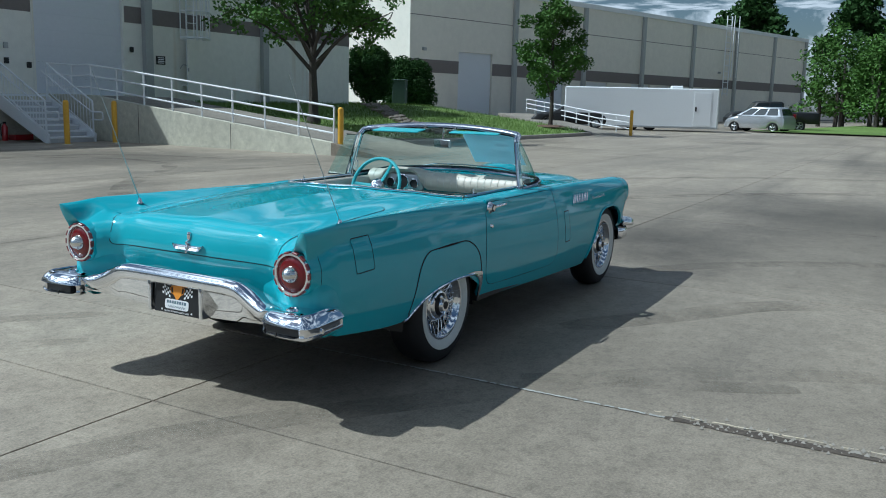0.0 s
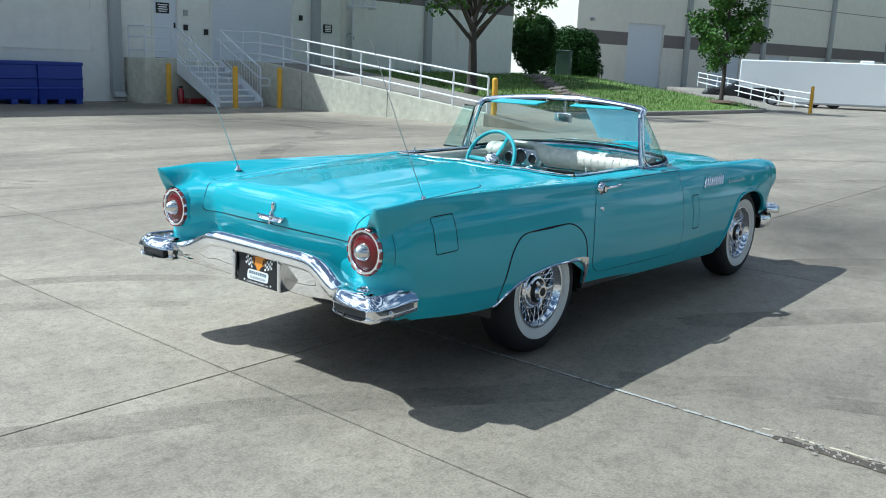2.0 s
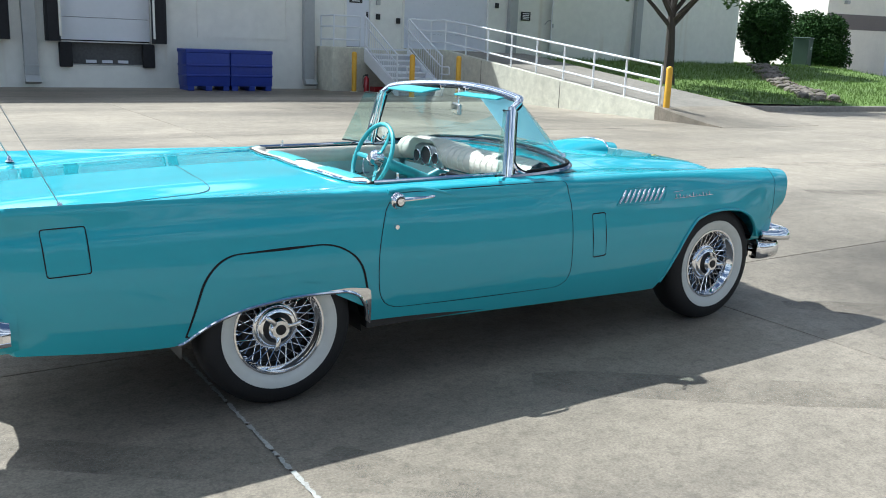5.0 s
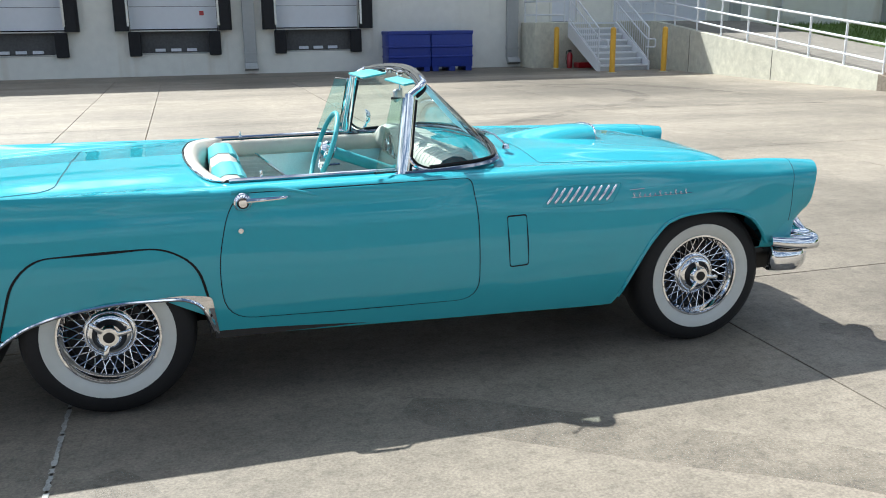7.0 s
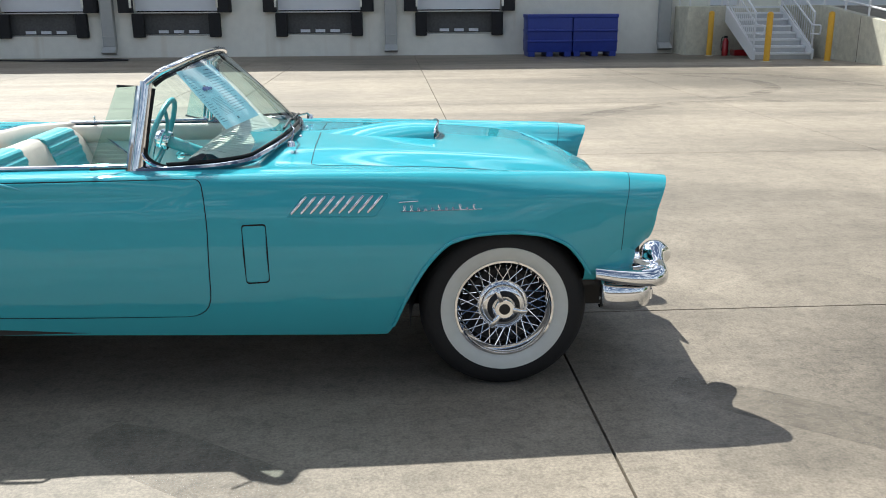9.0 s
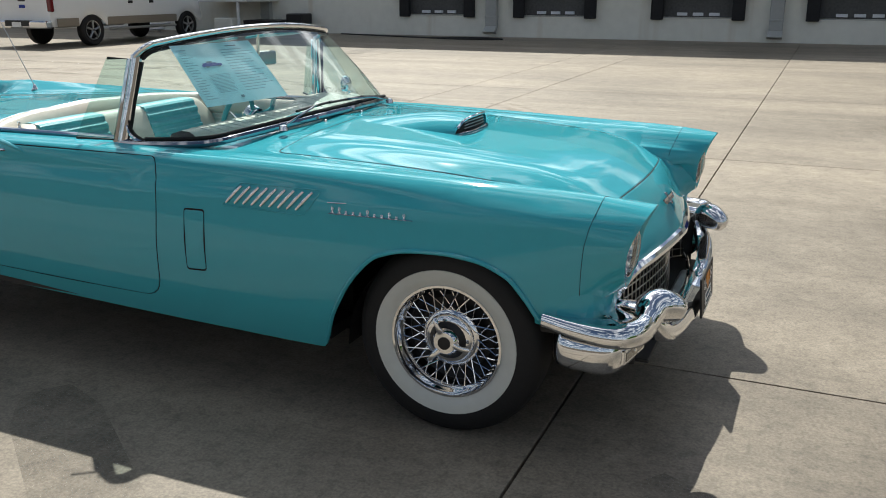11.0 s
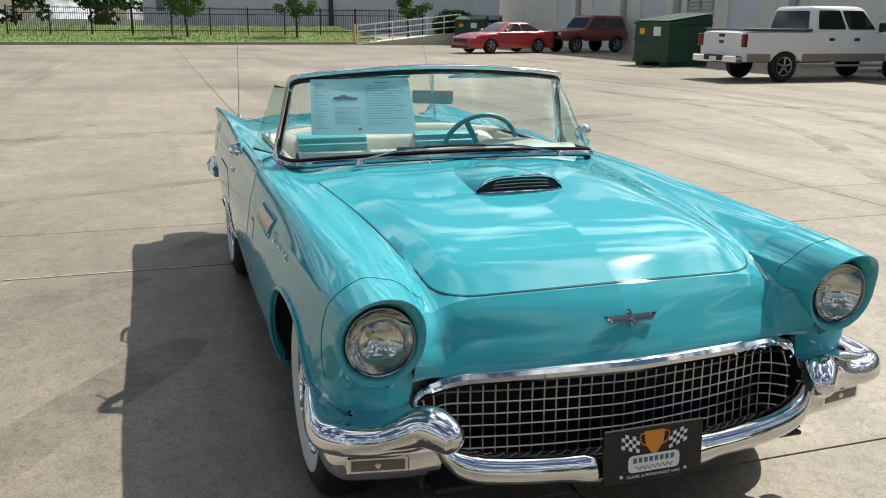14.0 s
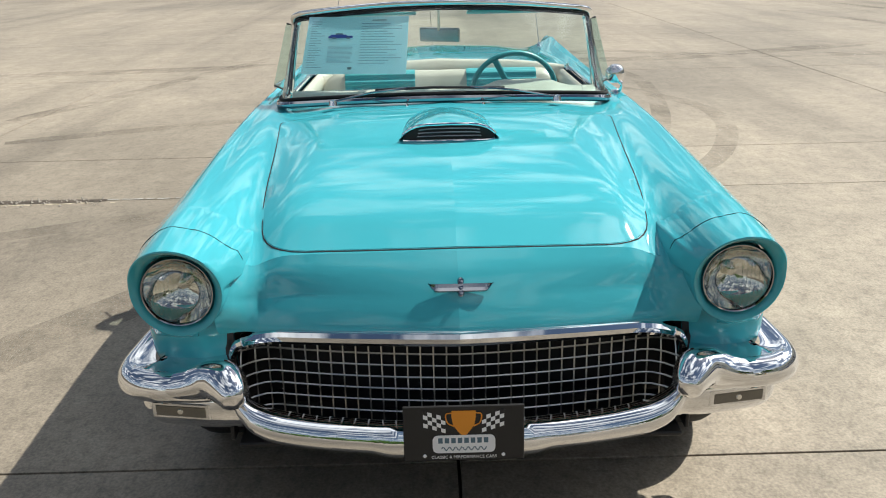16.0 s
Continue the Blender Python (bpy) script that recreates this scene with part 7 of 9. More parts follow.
# padded rear wall of the cabin, following the opening
def rim_x(y):
    return 0.34 + 0.17 * (1 - (1 - min(1, (abs(y) / 0.665)) ** 2) ** (1 / 2.2))


rows = []
for j in range(41):
    y = -0.662 + 1.324 * j / 40
    x = rim_x(y)
    z = top_z(min(x, 0.5), min(abs(y), 0.66))
    rows.append([(x - 0.012, y, z + 0.002), (x + 0.004, y * 0.998, z + 0.014), (x + 0.040, y * 0.985, z + 0.006), (x + 0.060, y * 0.97, z - 0.05), (x + 0.075, y * 0.96, z - 0.20), (x + 0.08, y * 0.96, 0.34)])
v, f = grid_vf(rows)
raw("rear_cabin_trim", v, f, BEIGE, car, "beige padded trim round the cockpit", True, 60)
tube("cockpit_moulding", [(rim_x(y) - 0.010, y, top_z(min(rim_x(y), 0.5), min(abs(y), 0.66)) + 0.008) for y in [-0.66 + 1.32 * k / 40 for k in range(41)]], 0.006, CHROME, car, "", 8)

for s in (-1, 1):
    dtrim = part("door_trim", box_bm((0.46, s * 0.652 - 0.012, 0.34), (1.50, s * 0.652 + 0.012, 0.80)), GREY_PANEL, car, "ribbed grey inner door panel")
    for k in range(18):
        part("rib", box_bm((0.47, s * 0.640 - 0.004, 0.40 + 0.021 * k), (1.46, s * 0.640 + 0.004, 0.412 + 0.021 * k), 0.002), GREY_PANEL, dtrim)
    tube("door_pad", [(0.46 + 0.09 * k, s * 0.645, crown_z(0.5 + 0.09 * k) - 0.045) for k in range(12)], 0.045, BEIGE, car, "beige door top pad", 12, squash=(0.6, 1))
    tube("door_moulding", [(0.66, s * 0.630, 0.82), (0.80, s * 0.630, 0.70), (0.97, s * 0.630, 0.56), (1.40, s * 0.630, 0.56)], 0.006, CHROME, dtrim, "", 6)
    plate = [(0.69, 0.80), (0.80, 0.70), (0.965, 0.566), (1.44, 0.566), (1.44, 0.80)]
    raw("door_insert", [(x, s * 0.634, z) for x, z in plate] + [(x, s * 0.640, z) for x, z in plate], [(0, 1, 2, 3, 4), (9, 8, 7, 6, 5)] + [(q, (q + 1) % 5, 5 + (q + 1) % 5, 5 + q) for q in range(5)], BRUSHED, dtrim, "brushed aluminium door insert", False)
    raw("window_crank", *lathe_vf([(0.0, 0.0), (0.022, 0.0), (0.024, 0.02), (0.0, 0.03)], 16, "y", (1.06, s * 0.628 - 0.015, 0.70)), CHROME, dtrim)
    tube("crank_arm", [(1.06, s * 0.612, 0.70), (1.16, s * 0.608, 0.705)], 0.006, CHROME, dtrim, "", 6)
    raw("lock_knob", *lathe_vf([(0.0, 0.035), (0.006, 0.033), (0.005, 0.01), (0.010, 0.0)], 12, "z", (0.63, s * 0.655, crown_z(0.63) + 0.01)), CHROME, dtrim)

# bench seat
seat = part("bench_seat", box_bm((0.50, -0.62, 0.36), (1.06, 0.62, 0.56), 0.06, 3), BEIGE, car, "beige and turquoise pleated bench seat")


def back_pt(y, t, off):
    """On the seat back: t up from the cushion; the outer halves bow slightly."""
    ang = radians(17)
    bow = 0.008 * math.cos(math.pi * min(1, abs(abs(y) - 0.33) / 0.33) / 2)
    x = 0.605 - t * math.sin(ang) + (off + bow) * math.cos(ang)
    return Vector((x, y, 0.480 + t * math.cos(ang) + (off + bow) * math.sin(ang)))


rows = []
for j in range(49):
    y = -0.615 + 1.23 * j / 48
    edge_r = 0.06 * max(0, (abs(y) - 0.53) / 0.085) ** 2
    H = 0.400 - edge_r
    prof = [(0.0, 0.075), (H * 0.6, 0.075), (H - 0.05, 0.068), (H - 0.015, 0.045), (H, 0.0), (H - 0.01, -0.045), (H - 0.05, -0.065), (0.0, -0.07)]
    rows.append([back_pt(y, t, o) for t, o in prof])
v, f = grid_vf(rows)
n8 = 8
f += [tuple(range(n8)), tuple(range(len(v) - n8, len(v)))[::-1]]
back = raw("seat_back", v, f, BEIGE, seat, "", True, 50)
for y0, y1 in ((-0.50, -0.135), (0.135, 0.50)):
    wrap = []
    for j in range(13):
        y = y0 + (y1 - y0) * j / 12
        wrap.append([back_pt(y, a, o) for a, o in ((0.02, 0.0760), (0.25, 0.0760), (0.35, 0.071), (0.388, 0.047), (0.4035, 0.0), (0.392, -0.047), (0.35, -0.067), (0.30, -0.069))])
    raw("seat_panel", *grid_vf(wrap), AQUA, back, "turquoise vinyl panel", True, 60)
    for k in range(9):
        t = 0.016 + k * 0.044
        if t < 0.345:
            pts = [back_pt(y0 + (y1 - y0) * j / 10, t, 0.0585) for j in range(11)]
        else:
            pts = [back_pt(y0 + (y1 - y0) * j / 10, t - 0.008, 0.051) for j in range(11)]
        tube("pleat", pts, 0.0225, AQUA, back, "turquoise pleat", 10)
    for k in range(8):
        pts = [(0.76 + 0.037 * k, y0 + (y1 - y0) * j / 8, 0.553) for j in range(9)]
        tube("cushion_pleat", pts, 0.021, AQUA, seat, "", 8)

# dashboard
rows = []
for j in range(49):
    y = -0.64 + 1.28 * j / 48
    hump = math.exp(-((y - 0.345) / 0.165) ** 6)
    fx = 1.685 - 0.165 * (y / 0.64) ** 2
    plain = [(fx, 0.868), (min(1.585, fx - 0.015), 0.894), (1.48, 0.910), (1.440, 0.914), (1.395, 0.898), (1.366, 0.862), (1.366, 0.818), (1.396, 0.786), (1.46, 0.774)]
    cowl = [(fx, 0.868), (min(1.60, fx - 0.015), 0.902), (1.49, 0.926), (1.45, 0.937), (1.395, 0.938), (1.368, 0.928), (1.374, 0.914), (1.425, 0.895), (1.44, 0.80)]
    rows.append([(a[0] + (b[0] - a[0]) * hump, y, a[1] + (b[1] - a[1]) * hump) for a, b in zip(plain, cowl)])
v, f = grid_vf(rows)
dash = raw("dashboard_pad", v, f, BEIGE, car, "silver-beige padded dashboard", True, 60)
for j in list(range(3, 34, 2)) + [46]:
    tube("pad_seam", [Vector(p) + Vector((-0.0004, 0, 0.0004)) for p in smooth_curve(rows[j][1:8], 3)], 0.0014, GREY_PANEL, dash, "", 4)
part("instrument_strip", box_bm((1.398, -0.60, 0.682), (1.445, 0.60, 0.776), 0.008), CHROME, dash, "chrome instrument strip")
part("dash_face", box_bm((1.43, -0.63, 0.60), (1.47, 0.63, 0.80), 0.01), AQUA, dash, "turquoise dash face")
for k in range(12):
    part("dash_knob", box_bm((1.376, -0.45 + 0.055 * k, 0.722), (1.402, -0.425 + 0.055 * k, 0.747), 0.006), BLACK if k % 3 else CHROME, dash)
part("radio", box_bm((1.386, -0.10, 0.690), (1.404, 0.12, 0.766), 0.006), BLACK, dash, "black-faced radio")
part("gauge_panel", box_bm((1.402, 0.175, 0.752), (1.44, 0.515, 0.900), 0.03, 3), STEEL, dash, "brushed metal instrument panel")
for dy, dz, r in ((0, 0.010, 0.056), (-0.102, 0.0, 0.036), (0.102, 0.0, 0.036)):
    gz = lathe("gauge", [(r, 0.0), (r, -0.014), (r * 0.9, -0.016), (r * 0.88, -0.006), (0.0, -0.006)], CHROME, dash, "round chrome-rimmed gauge", 24, "x", (1.405, 0.345 + dy, 0.822 + dz))
    lathe("gauge_face", [(r * 0.87, -0.0075), (0.0, -0.0075)], BLACK, gz, "", 24, "x", (1.405, 0.345 + dy, 0.822 + dz))

# steering wheel
axis = Vector((-0.93, 0.0, 0.36)).normalized()
sw_c = Vector((1.035, 0.338, 0.832))
swm = Matrix.Translation(sw_c) @ Vector((0, 0, 1)).rotation_difference(axis).to_matrix().to_4x4()
sw = raw("steering_wheel", *tube_vf([(0.195 * math.cos(a), 0.195 * math.sin(a), 0) for a in [2 * math.pi * k / 48 for k in range(48)]], 0.0125, 10, True), AQUA, car, "turquoise three-spoke steering wheel")
sw.matrix_basis = swm
for a in (radians(90), radians(210), radians(330)):
    tube("spoke", [(0.03 * math.cos(a), 0.03 * math.sin(a), -0.03), (0.12 * math.cos(a), 0.12 * math.sin(a), -0.022), (0.19 * math.cos(a), 0.19 * math.sin(a), 0)], 0.011, AQUA, sw, "", 8, squash=(1.3, 0.6))
tube("horn_ring", [(0.11 * math.cos(a), 0.11 * math.sin(a), -0.012) for a in [math.pi * (0.55 + 0.9 * k / 20) * 1.0 for k in range(21)]], 0.004, CHROME, sw, "", 6)
lathe("hub", [(0.0, 0.022), (0.03, 0.018), (0.048, 0.0), (0.05, -0.03), (0.045, -0.05)], CHROME, sw, "chrome horn hub", 24, "z")
tube("steering_column", [sw_c, sw_c - axis * 0.50], 0.030, AQUA, car, "", 12)

# ---- grass bank, kerbs and trees beyond the ramp ----
def bank_z(x, y):
    t = min(1, max(0, (y - 11.6) / 9.5))
    a = 0.14 + 1.0 * t ** 0.9
    e = min(1, max(0, (x - 16.8) / 1.5))
    far_end = min(1, max(0, (46.0 - x) / 10.0))
    return 0.14 + (a - 0.14) * (0.35 + 0.65 * e) * (0.25 + 0.75 * far_end) + 0.04 * noise.noise((x * 0.7, y * 0.7, 0))


def grass_sheet(name, x0, x1, y_lo, y_hi, zf, step, label, blades, seed, material=None):
    nx, rows = int((x1 - x0) / step), []
    for i in range(nx + 1):
        x = x0 + (x1 - x0) * i / nx
        a, b = y_lo(x), y_hi(x)
        rows.append([(x, a + (b - a) * j / 24, zf(x, a + (b - a) * j / 24)) for j in range(25)])
    v, f = grid_vf(rows)
    g = raw(name, v, f, material or GRASS, None, label)
    tagged(g, label, "grass", kind="structure")
    r = random.Random(seed)
    bv, bf = [], []
    for k in range(blades):
        x = x0 + (x1 - x0) * r.random()
        a, b = y_lo(x), y_hi(x)
        y = a + (b - a) * r.random()
        z, h, w, t = zf(x, y), 0.05 + 0.10 * r.random(), 0.012, r.random() * 6.28
        dx, dy = math.cos(t) * w, math.sin(t) * w
        i0 = len(bv)
        bv += [(x - dx, y - dy, z - 0.01), (x + dx, y + dy, z - 0.01), (x + r.gauss(0, 0.03), y + r.gauss(0, 0.03), z + h)]
        bf.append((i0, i0 + 1, i0 + 2))
    b = raw(name + "_blades", bv, bf, material or GRASS, None, "", False, fix=False)
    tagged(b, "loose blades of green grass", "grass", kind="stuff")


bank_low = key((16.8, 13.0), (20, 12.0), (24, 11.6), (30, 11.3), (34, 11.3), (35.8, 12.0), (36.4, 19.5), (40.2, 22.5))
grass_sheet("grass_bank", 16.8, 40.2, bank_low, lambda x: WY - 0.02 if x < 30 else WY + (x - 30) * 1.6, bank_z, 0.5, "sloping green grass bank beside the warehouse", 26000, 3)


def kerb_line(name, pts, h=0.15, w=0.16):
    pts = smooth_curve(pts, 6)
    rows = []
    for i, p in enumerate(pts):
        d = (pts[min(i + 1, len(pts) - 1)] - pts[max(i - 1, 0)]).normalized()
        n = Vector((-d.y, d.x, 0))
        rows.append([p + n * a + Vector((0, 0, b)) for a, b in ((-w / 2, -0.04), (-w / 2 + 0.01, h - 0.02), (-w / 2 + 0.03, h), (w / 2, h), (w / 2, -0.04))])
    v, f = grid_vf(rows)
    k = raw(name, v, f, STONE, None)
    return tagged(k, "low worn concrete kerb", "kerb", kind="structure")


kerb_line("kerb_bank", [(16.9, 10.6, 0), (16.9, 12.6, 0), (20, 11.85, 0), (24, 11.45, 0), (30, 11.15, 0), (34, 11.15, 0), (35.9, 11.9, 0), (36.2, 14, 0)])
bed_line = smooth_curve([(22.6, 12.5, 0), (23.4, 13.8, 0), (24.8, 15.7, 0), (27.2, 18.2, 0), (30.2, 20.9, 0)], 8)
bed = raw("mulch_bed", *grid_vf([[(p.x + 0.24 * j + 0.2 * noise.noise((k * 0.5, j, 2)), p.y - 0.12 * j, bank_z(p.x + 0.24 * j, p.y - 0.12 * j) + 0.03) for j in range(5)] for k, p in enumerate(bed_line)]), SOIL, None)
tagged(bed, "strip of brown mulch and stones across the bank", "mulch bed", kind="structure")
RUBBLE = mat("brown_grey_rubble", (0.17, 0.145, 0.12), 0.9, 0, 0.35, 3, 0.4, 30)
rk = random.Random(12)
for k in range(150):
    p, q = bed_line[min(len(bed_line) - 1, int(rk.random() ** 0.8 * len(bed_line)))], rk.random()
    x, y = p.x + 0.96 * q + rk.gauss(0, 0.08), p.y - 0.48 * q + rk.gauss(0, 0.10)
    s = 0.06 + 0.13 * rk.random() ** 1.5
    bm = bmesh.new()
    bmesh.ops.create_icosphere(bm, subdivisions=1, radius=s)
    for vv in bm.verts:
        vv.co = Vector((vv.co.x * 1.3, vv.co.y, vv.co.z * 0.7)) * (1 + 0.3 * noise.noise(vv.co * 9 + Vector((k, 0, 0))))
    ob = part("stone", bm, RUBBLE, None, "", False)
    ob.matrix_world = pose(x, y, bank_z(x, y) + 0.05, 0, 0, rk.random() * 360)
    tagged(ob, "rounded grey stone on the mulch bed", "stone", "stones on the bank")


# ---- trees and shrubs ----
def leaf_cloud(clumps, per, size, seed, flat=0.8):
    """Many small leaves scattered in clumps (centre, radius)."""
    r = random.Random(seed)
    v, f = [], []
    for c, rad in clumps:
        for k in range(int(per * (rad / 0.5) ** 2)):
            d = Vector((r.gauss(0, 1), r.gauss(0, 1), r.gauss(0, 1)))
            d = d.normalized() * rad * r.random() ** 0.4
            p = Vector(c) + Vector((d.x, d.y, d.z * flat))
            a = Vector((r.gauss(0, 1), r.gauss(0, 1), r.gauss(0, 0.7))).normalized() * size * (0.6 + 0.8 * r.random())
            b = a.cross(Vector((r.gauss(0, 1), r.gauss(0, 1), r.gauss(0, 1)))).normalized() * size * 0.55
            i = len(v)
            v += [p - a, p + b, p + a, p - b]
            f.append((i, i + 1, i + 2, i + 3))
    return v, f


def tree(x, y, z, height, crown_r, crown_z0, label, seed, trunk_r=0.11, leaf=0.075, per=150, narrow=False, limbs=9, leaf_mat=None):
    root = thing("tree", label, "tree", (x, y, z), 0, "yard trees")
    r = random.Random(seed)
    top = height * 0.82
    spine = [Vector((0.10 * r.gauss(0, 1) * t, 0.10 * r.gauss(0, 1) * t, top * t)) for t in (0, 0.15, 0.3, 0.45, 0.6, 0.8, 1.0)]
    sm = smooth_curve(spine, 4)
    vv, ff = tube_vf(sm, [trunk_r * (1.25 if i == 0 else 1) * (1 - 0.85 * i / (len(sm) - 1)) + 0.008 for i in range(len(sm))], 9)
    clumps = []
    for k in range(limbs):
        t = 0.28 + 0.68 * k / limbs
        b = sm[int(t * (len(sm) - 1))]
        a = k * 2.4 + r.random()
        hf = (b.z - crown_z0) / max(0.1, height - crown_z0)
        reach = crown_r * (0.95 * math.sin(math.pi * min(0.95, max(0.16, 0.28 + 0.62 * hf))) if not narrow else (1.0 - 0.75 * max(0, hf)))
        e = b + Vector((math.cos(a) * reach, math.sin(a) * reach, reach * (0.55 if not narrow else 0.8)))
        e.z = max(e.z, crown_z0)
        m = b.lerp(e, 0.5) + Vector((0, 0, 0.06 * reach))
        vv, ff = join_vf((vv, ff), tube_vf([b, m, e], [trunk_r * 0.42 * (1 - 0.5 * t), trunk_r * 0.25, 0.008], 6))
        for q in range(5):
            c = b.lerp(e, 0.45 + 0.16 * q) + Vector((r.gauss(0, 0.22), r.gauss(0, 0.22), r.gauss(0.05, 0.2))) * (crown_r / 1.6)
            if c.z > crown_z0 - 0.1:
                clumps.append((c, crown_r * (0.20 + 0.16 * r.random())))
    for q in range(6):
        clumps.append((sm[-1] + Vector((r.gauss(0, 0.2), r.gauss(0, 0.2), (height - top) * (q / 6))) * 1.0, crown_r * (0.30 - 0.03 * q)))
    raw("trunk", vv, ff, BARK, root)
    v, f = leaf_cloud(clumps, per, leaf, seed + 5)
    raw("crown", v, f, leaf_mat or LEAF, root, "", False, fix=False)
    return root


def broad_tree(x, y, z, label, seed):
    """A bare trunk that forks into steep limbs, which carry loose layers of leaves and hang at the rim."""
    root = thing("tree", label, "tree", (x, y, z), 0, "yard trees")
    r = random.Random(seed)
    trunk = smooth_curve([(0, 0, 0), (0.03, 0.02, 0.9), (-0.04, 0.0, 1.9), (0.02, 0.03, 2.5), (0.0, 0.0, 4.2), (0.1, 0.05, 6.6)], 5)
    vv, ff = tube_vf(trunk, [0.17 * (1.35 if i < 2 else 1) * (1 - 0.88 * i / (len(trunk) - 1)) + 0.01 for i in range(len(trunk))], 10)
    clumps = []
    for k in range(15):
        a = k * 2.4 + r.uniform(-0.3, 0.3)
        b = trunk[int((0.36 + 0.40 * k / 15) * (len(trunk) - 1))]
        reach, rise = 2.7 * r.uniform(0.72, 1.08) * (1 - 0.45 * k / 15), r.uniform(1.3, 2.1) + 0.06 * k
        d = Vector((math.cos(a), math.sin(a), 0))
        e = b + d * reach + Vector((0, 0, rise))
        m = b + d * reach * 0.45 + Vector((0, 0, rise * 0.62))
        limb = smooth_curve([b, m, e], 4)
        vv, ff = join_vf((vv, ff), tube_vf(limb, [0.075 * (1 - 0.88 * i / (len(limb) - 1)) for i in range(len(limb))], 6))
        for q in range(7):
            u = 0.42 + 0.66 * q / 6
            p = b + (e - b) * min(u, 1.05) + Vector((0, 0, 0.35 * math.sin(math.pi * min(1, u))))
            twig = p + Vector((r.gauss(0, 0.38), r.gauss(0, 0.38), r.gauss(0.0, 0.24)))
            vv, ff = join_vf((vv, ff), tube_vf([p, twig], [0.014, 0.005], 4))
            clumps.append((twig, r.uniform(0.30, 0.52)))
        for q in range(3):
            p = e + Vector((r.gauss(0, 0.30), r.gauss(0, 0.30), -0.25 - 0.45 * r.random()))
            vv, ff = join_vf((vv, ff), tube_vf([e, p], [0.010, 0.004], 4))
            clumps.append((p, r.uniform(0.22, 0.36)))
    for q in range(12):
        clumps.append((Vector((r.gauss(0, 0.7), r.gauss(0, 0.7), 6.2 + 0.14 * q)), r.uniform(0.4, 0.6)))
    raw("trunk", vv, ff, BARK, root)
    v, f = leaf_cloud(clumps, 105, 0.085, seed + 5, 0.7)
    raw("crown", v, f, LEAF, root, "", False, fix=False)


broad_tree(19.2, 15.2, bank_z(19.2, 15.2) - 0.03, "young broad-leaved tree with forked limbs on the bank", 21)
tree(33.9, 12.9, bank_z(33.9, 12.9) - 0.03, 6.6, 1.45, 1.7, "narrow young tree with dense green crown", 34, 0.10, 0.085, 190, True, 13)
soil_ring = raw("mulch_ring", *lathe_vf([(0.0, 0.12), (0.5, 0.10), (0.8, 0.02)], 18, "z", (33.9, 12.9, bank_z(33.9, 12.9))), SOIL, None)
tagged(soil_ring, "ring of brown mulch at a tree's foot", "mulch", kind="structure")


def shrub(x, y, z, w, h, seed, label):
    root = thing("shrub", label, "shrub", (x, y, z), 0, "shrubs")
    r = random.Random(seed)
    clumps = []
    for k in range(26):
        a, t = r.random() * 6.28, r.random()
        rr = w * 0.36 * r.random() ** 0.5
        clumps.append(((rr * math.cos(a), rr * math.sin(a), h * (0.15 + 0.62 * t)), w * 0.24))
    v, f = leaf_cloud(clumps, 560, 0.075, seed, 1.0)
    raw("foliage", v, f, LEAF_DARK, root, "", False, fix=False)
    raw("stem", *tube_vf([(0, 0, -0.05), (0.03, 0, h * 0.4), (0, 0.02, h * 0.7)], [0.05, 0.04, 0.02], 7), BARK, root)


shrub(32.8, 22.3, bank_z(32.8, 22.3), 2.4, 3.2, 5, "dense dark green evergreen shrub")
shrub(39.4, 24.2, bank_z(39.4, 24.2), 3.3, 3.1, 8, "rounded green evergreen shrub with yellowish top")
cab = thing("utility_cabinet", "grey-green steel utility cabinet between shrubs", "utility cabinet", (36.5, 22.9, bank_z(36.5, 22.9) - 0.02), 25)
CABINET = mat("cabinet_green", (0.055, 0.085, 0.075), 0.5, 0, 0.08, 3)
part("body", box_bm((-0.55, -0.35, 0), (0.55, 0.35, 1.35), 0.02), CABINET, cab)
part("lid", box_bm((-0.58, -0.38, 1.35), (0.58, 0.38, 1.42), 0.02), CABINET, cab)
part("label_patch", box_bm((0.05, -0.356, 0.85), (0.20, -0.350, 1.0)), WHITE, cab, "small white label")

# ---- far warehouse ----
B0, BD = Vector((45.1, 27.7, 0.0)), Vector((0.966, -0.259, 0.0))
BN = Vector((-0.259, -0.966, 0.0))
BL, BH = 62.0, 8.6
far_house = thing("far_warehouse", "long grey-beige warehouse with a dark painted stripe and white doors", "warehouse", (B0.x, B0.y, 0.35), -15.0)
doors_b = [(4.6, 8.1, 4.4), (13.4, 16.6, 2.86), (19.6, 22.6, 2.86), (26.2, 29.2, 2.86), (31.2, 34.0, 2.86), (36.0, 38.8, 2.86)]
items, xprev = [], 0.0
for a, b, h in doors_b:
    items += [((xprev, 0, -0.4), (a, 0.3, BH)), ((a, 0, h), (b, 0.3, BH))]
    xprev = b
items.append(((xprev, 0, -0.4), (BL, 0.3, BH)))
for lo, hi in items:
    part("wall", box_bm(lo, hi), WALL_B, far_house, "", False)
part("wall", box_bm((0, 0.3, -0.4), (0.3, 40, BH)), WALL_B, far_house, "", False)
part("roof_edge", box_bm((-0.1, -0.12, BH + 0.003), (BL, 40, BH + 0.35)), WHITE_RAIL, far_house, "white metal roof edge")
part("stripe", box_bm((0.0, -0.02, 2.9), (4.6, -0.002, 3.75)), STRIPE, far_house, "", False)
part("stripe", box_bm((8.1, -0.02, 2.9), (BL, -0.002, 3.75)), STRIPE, far_house, "", False)
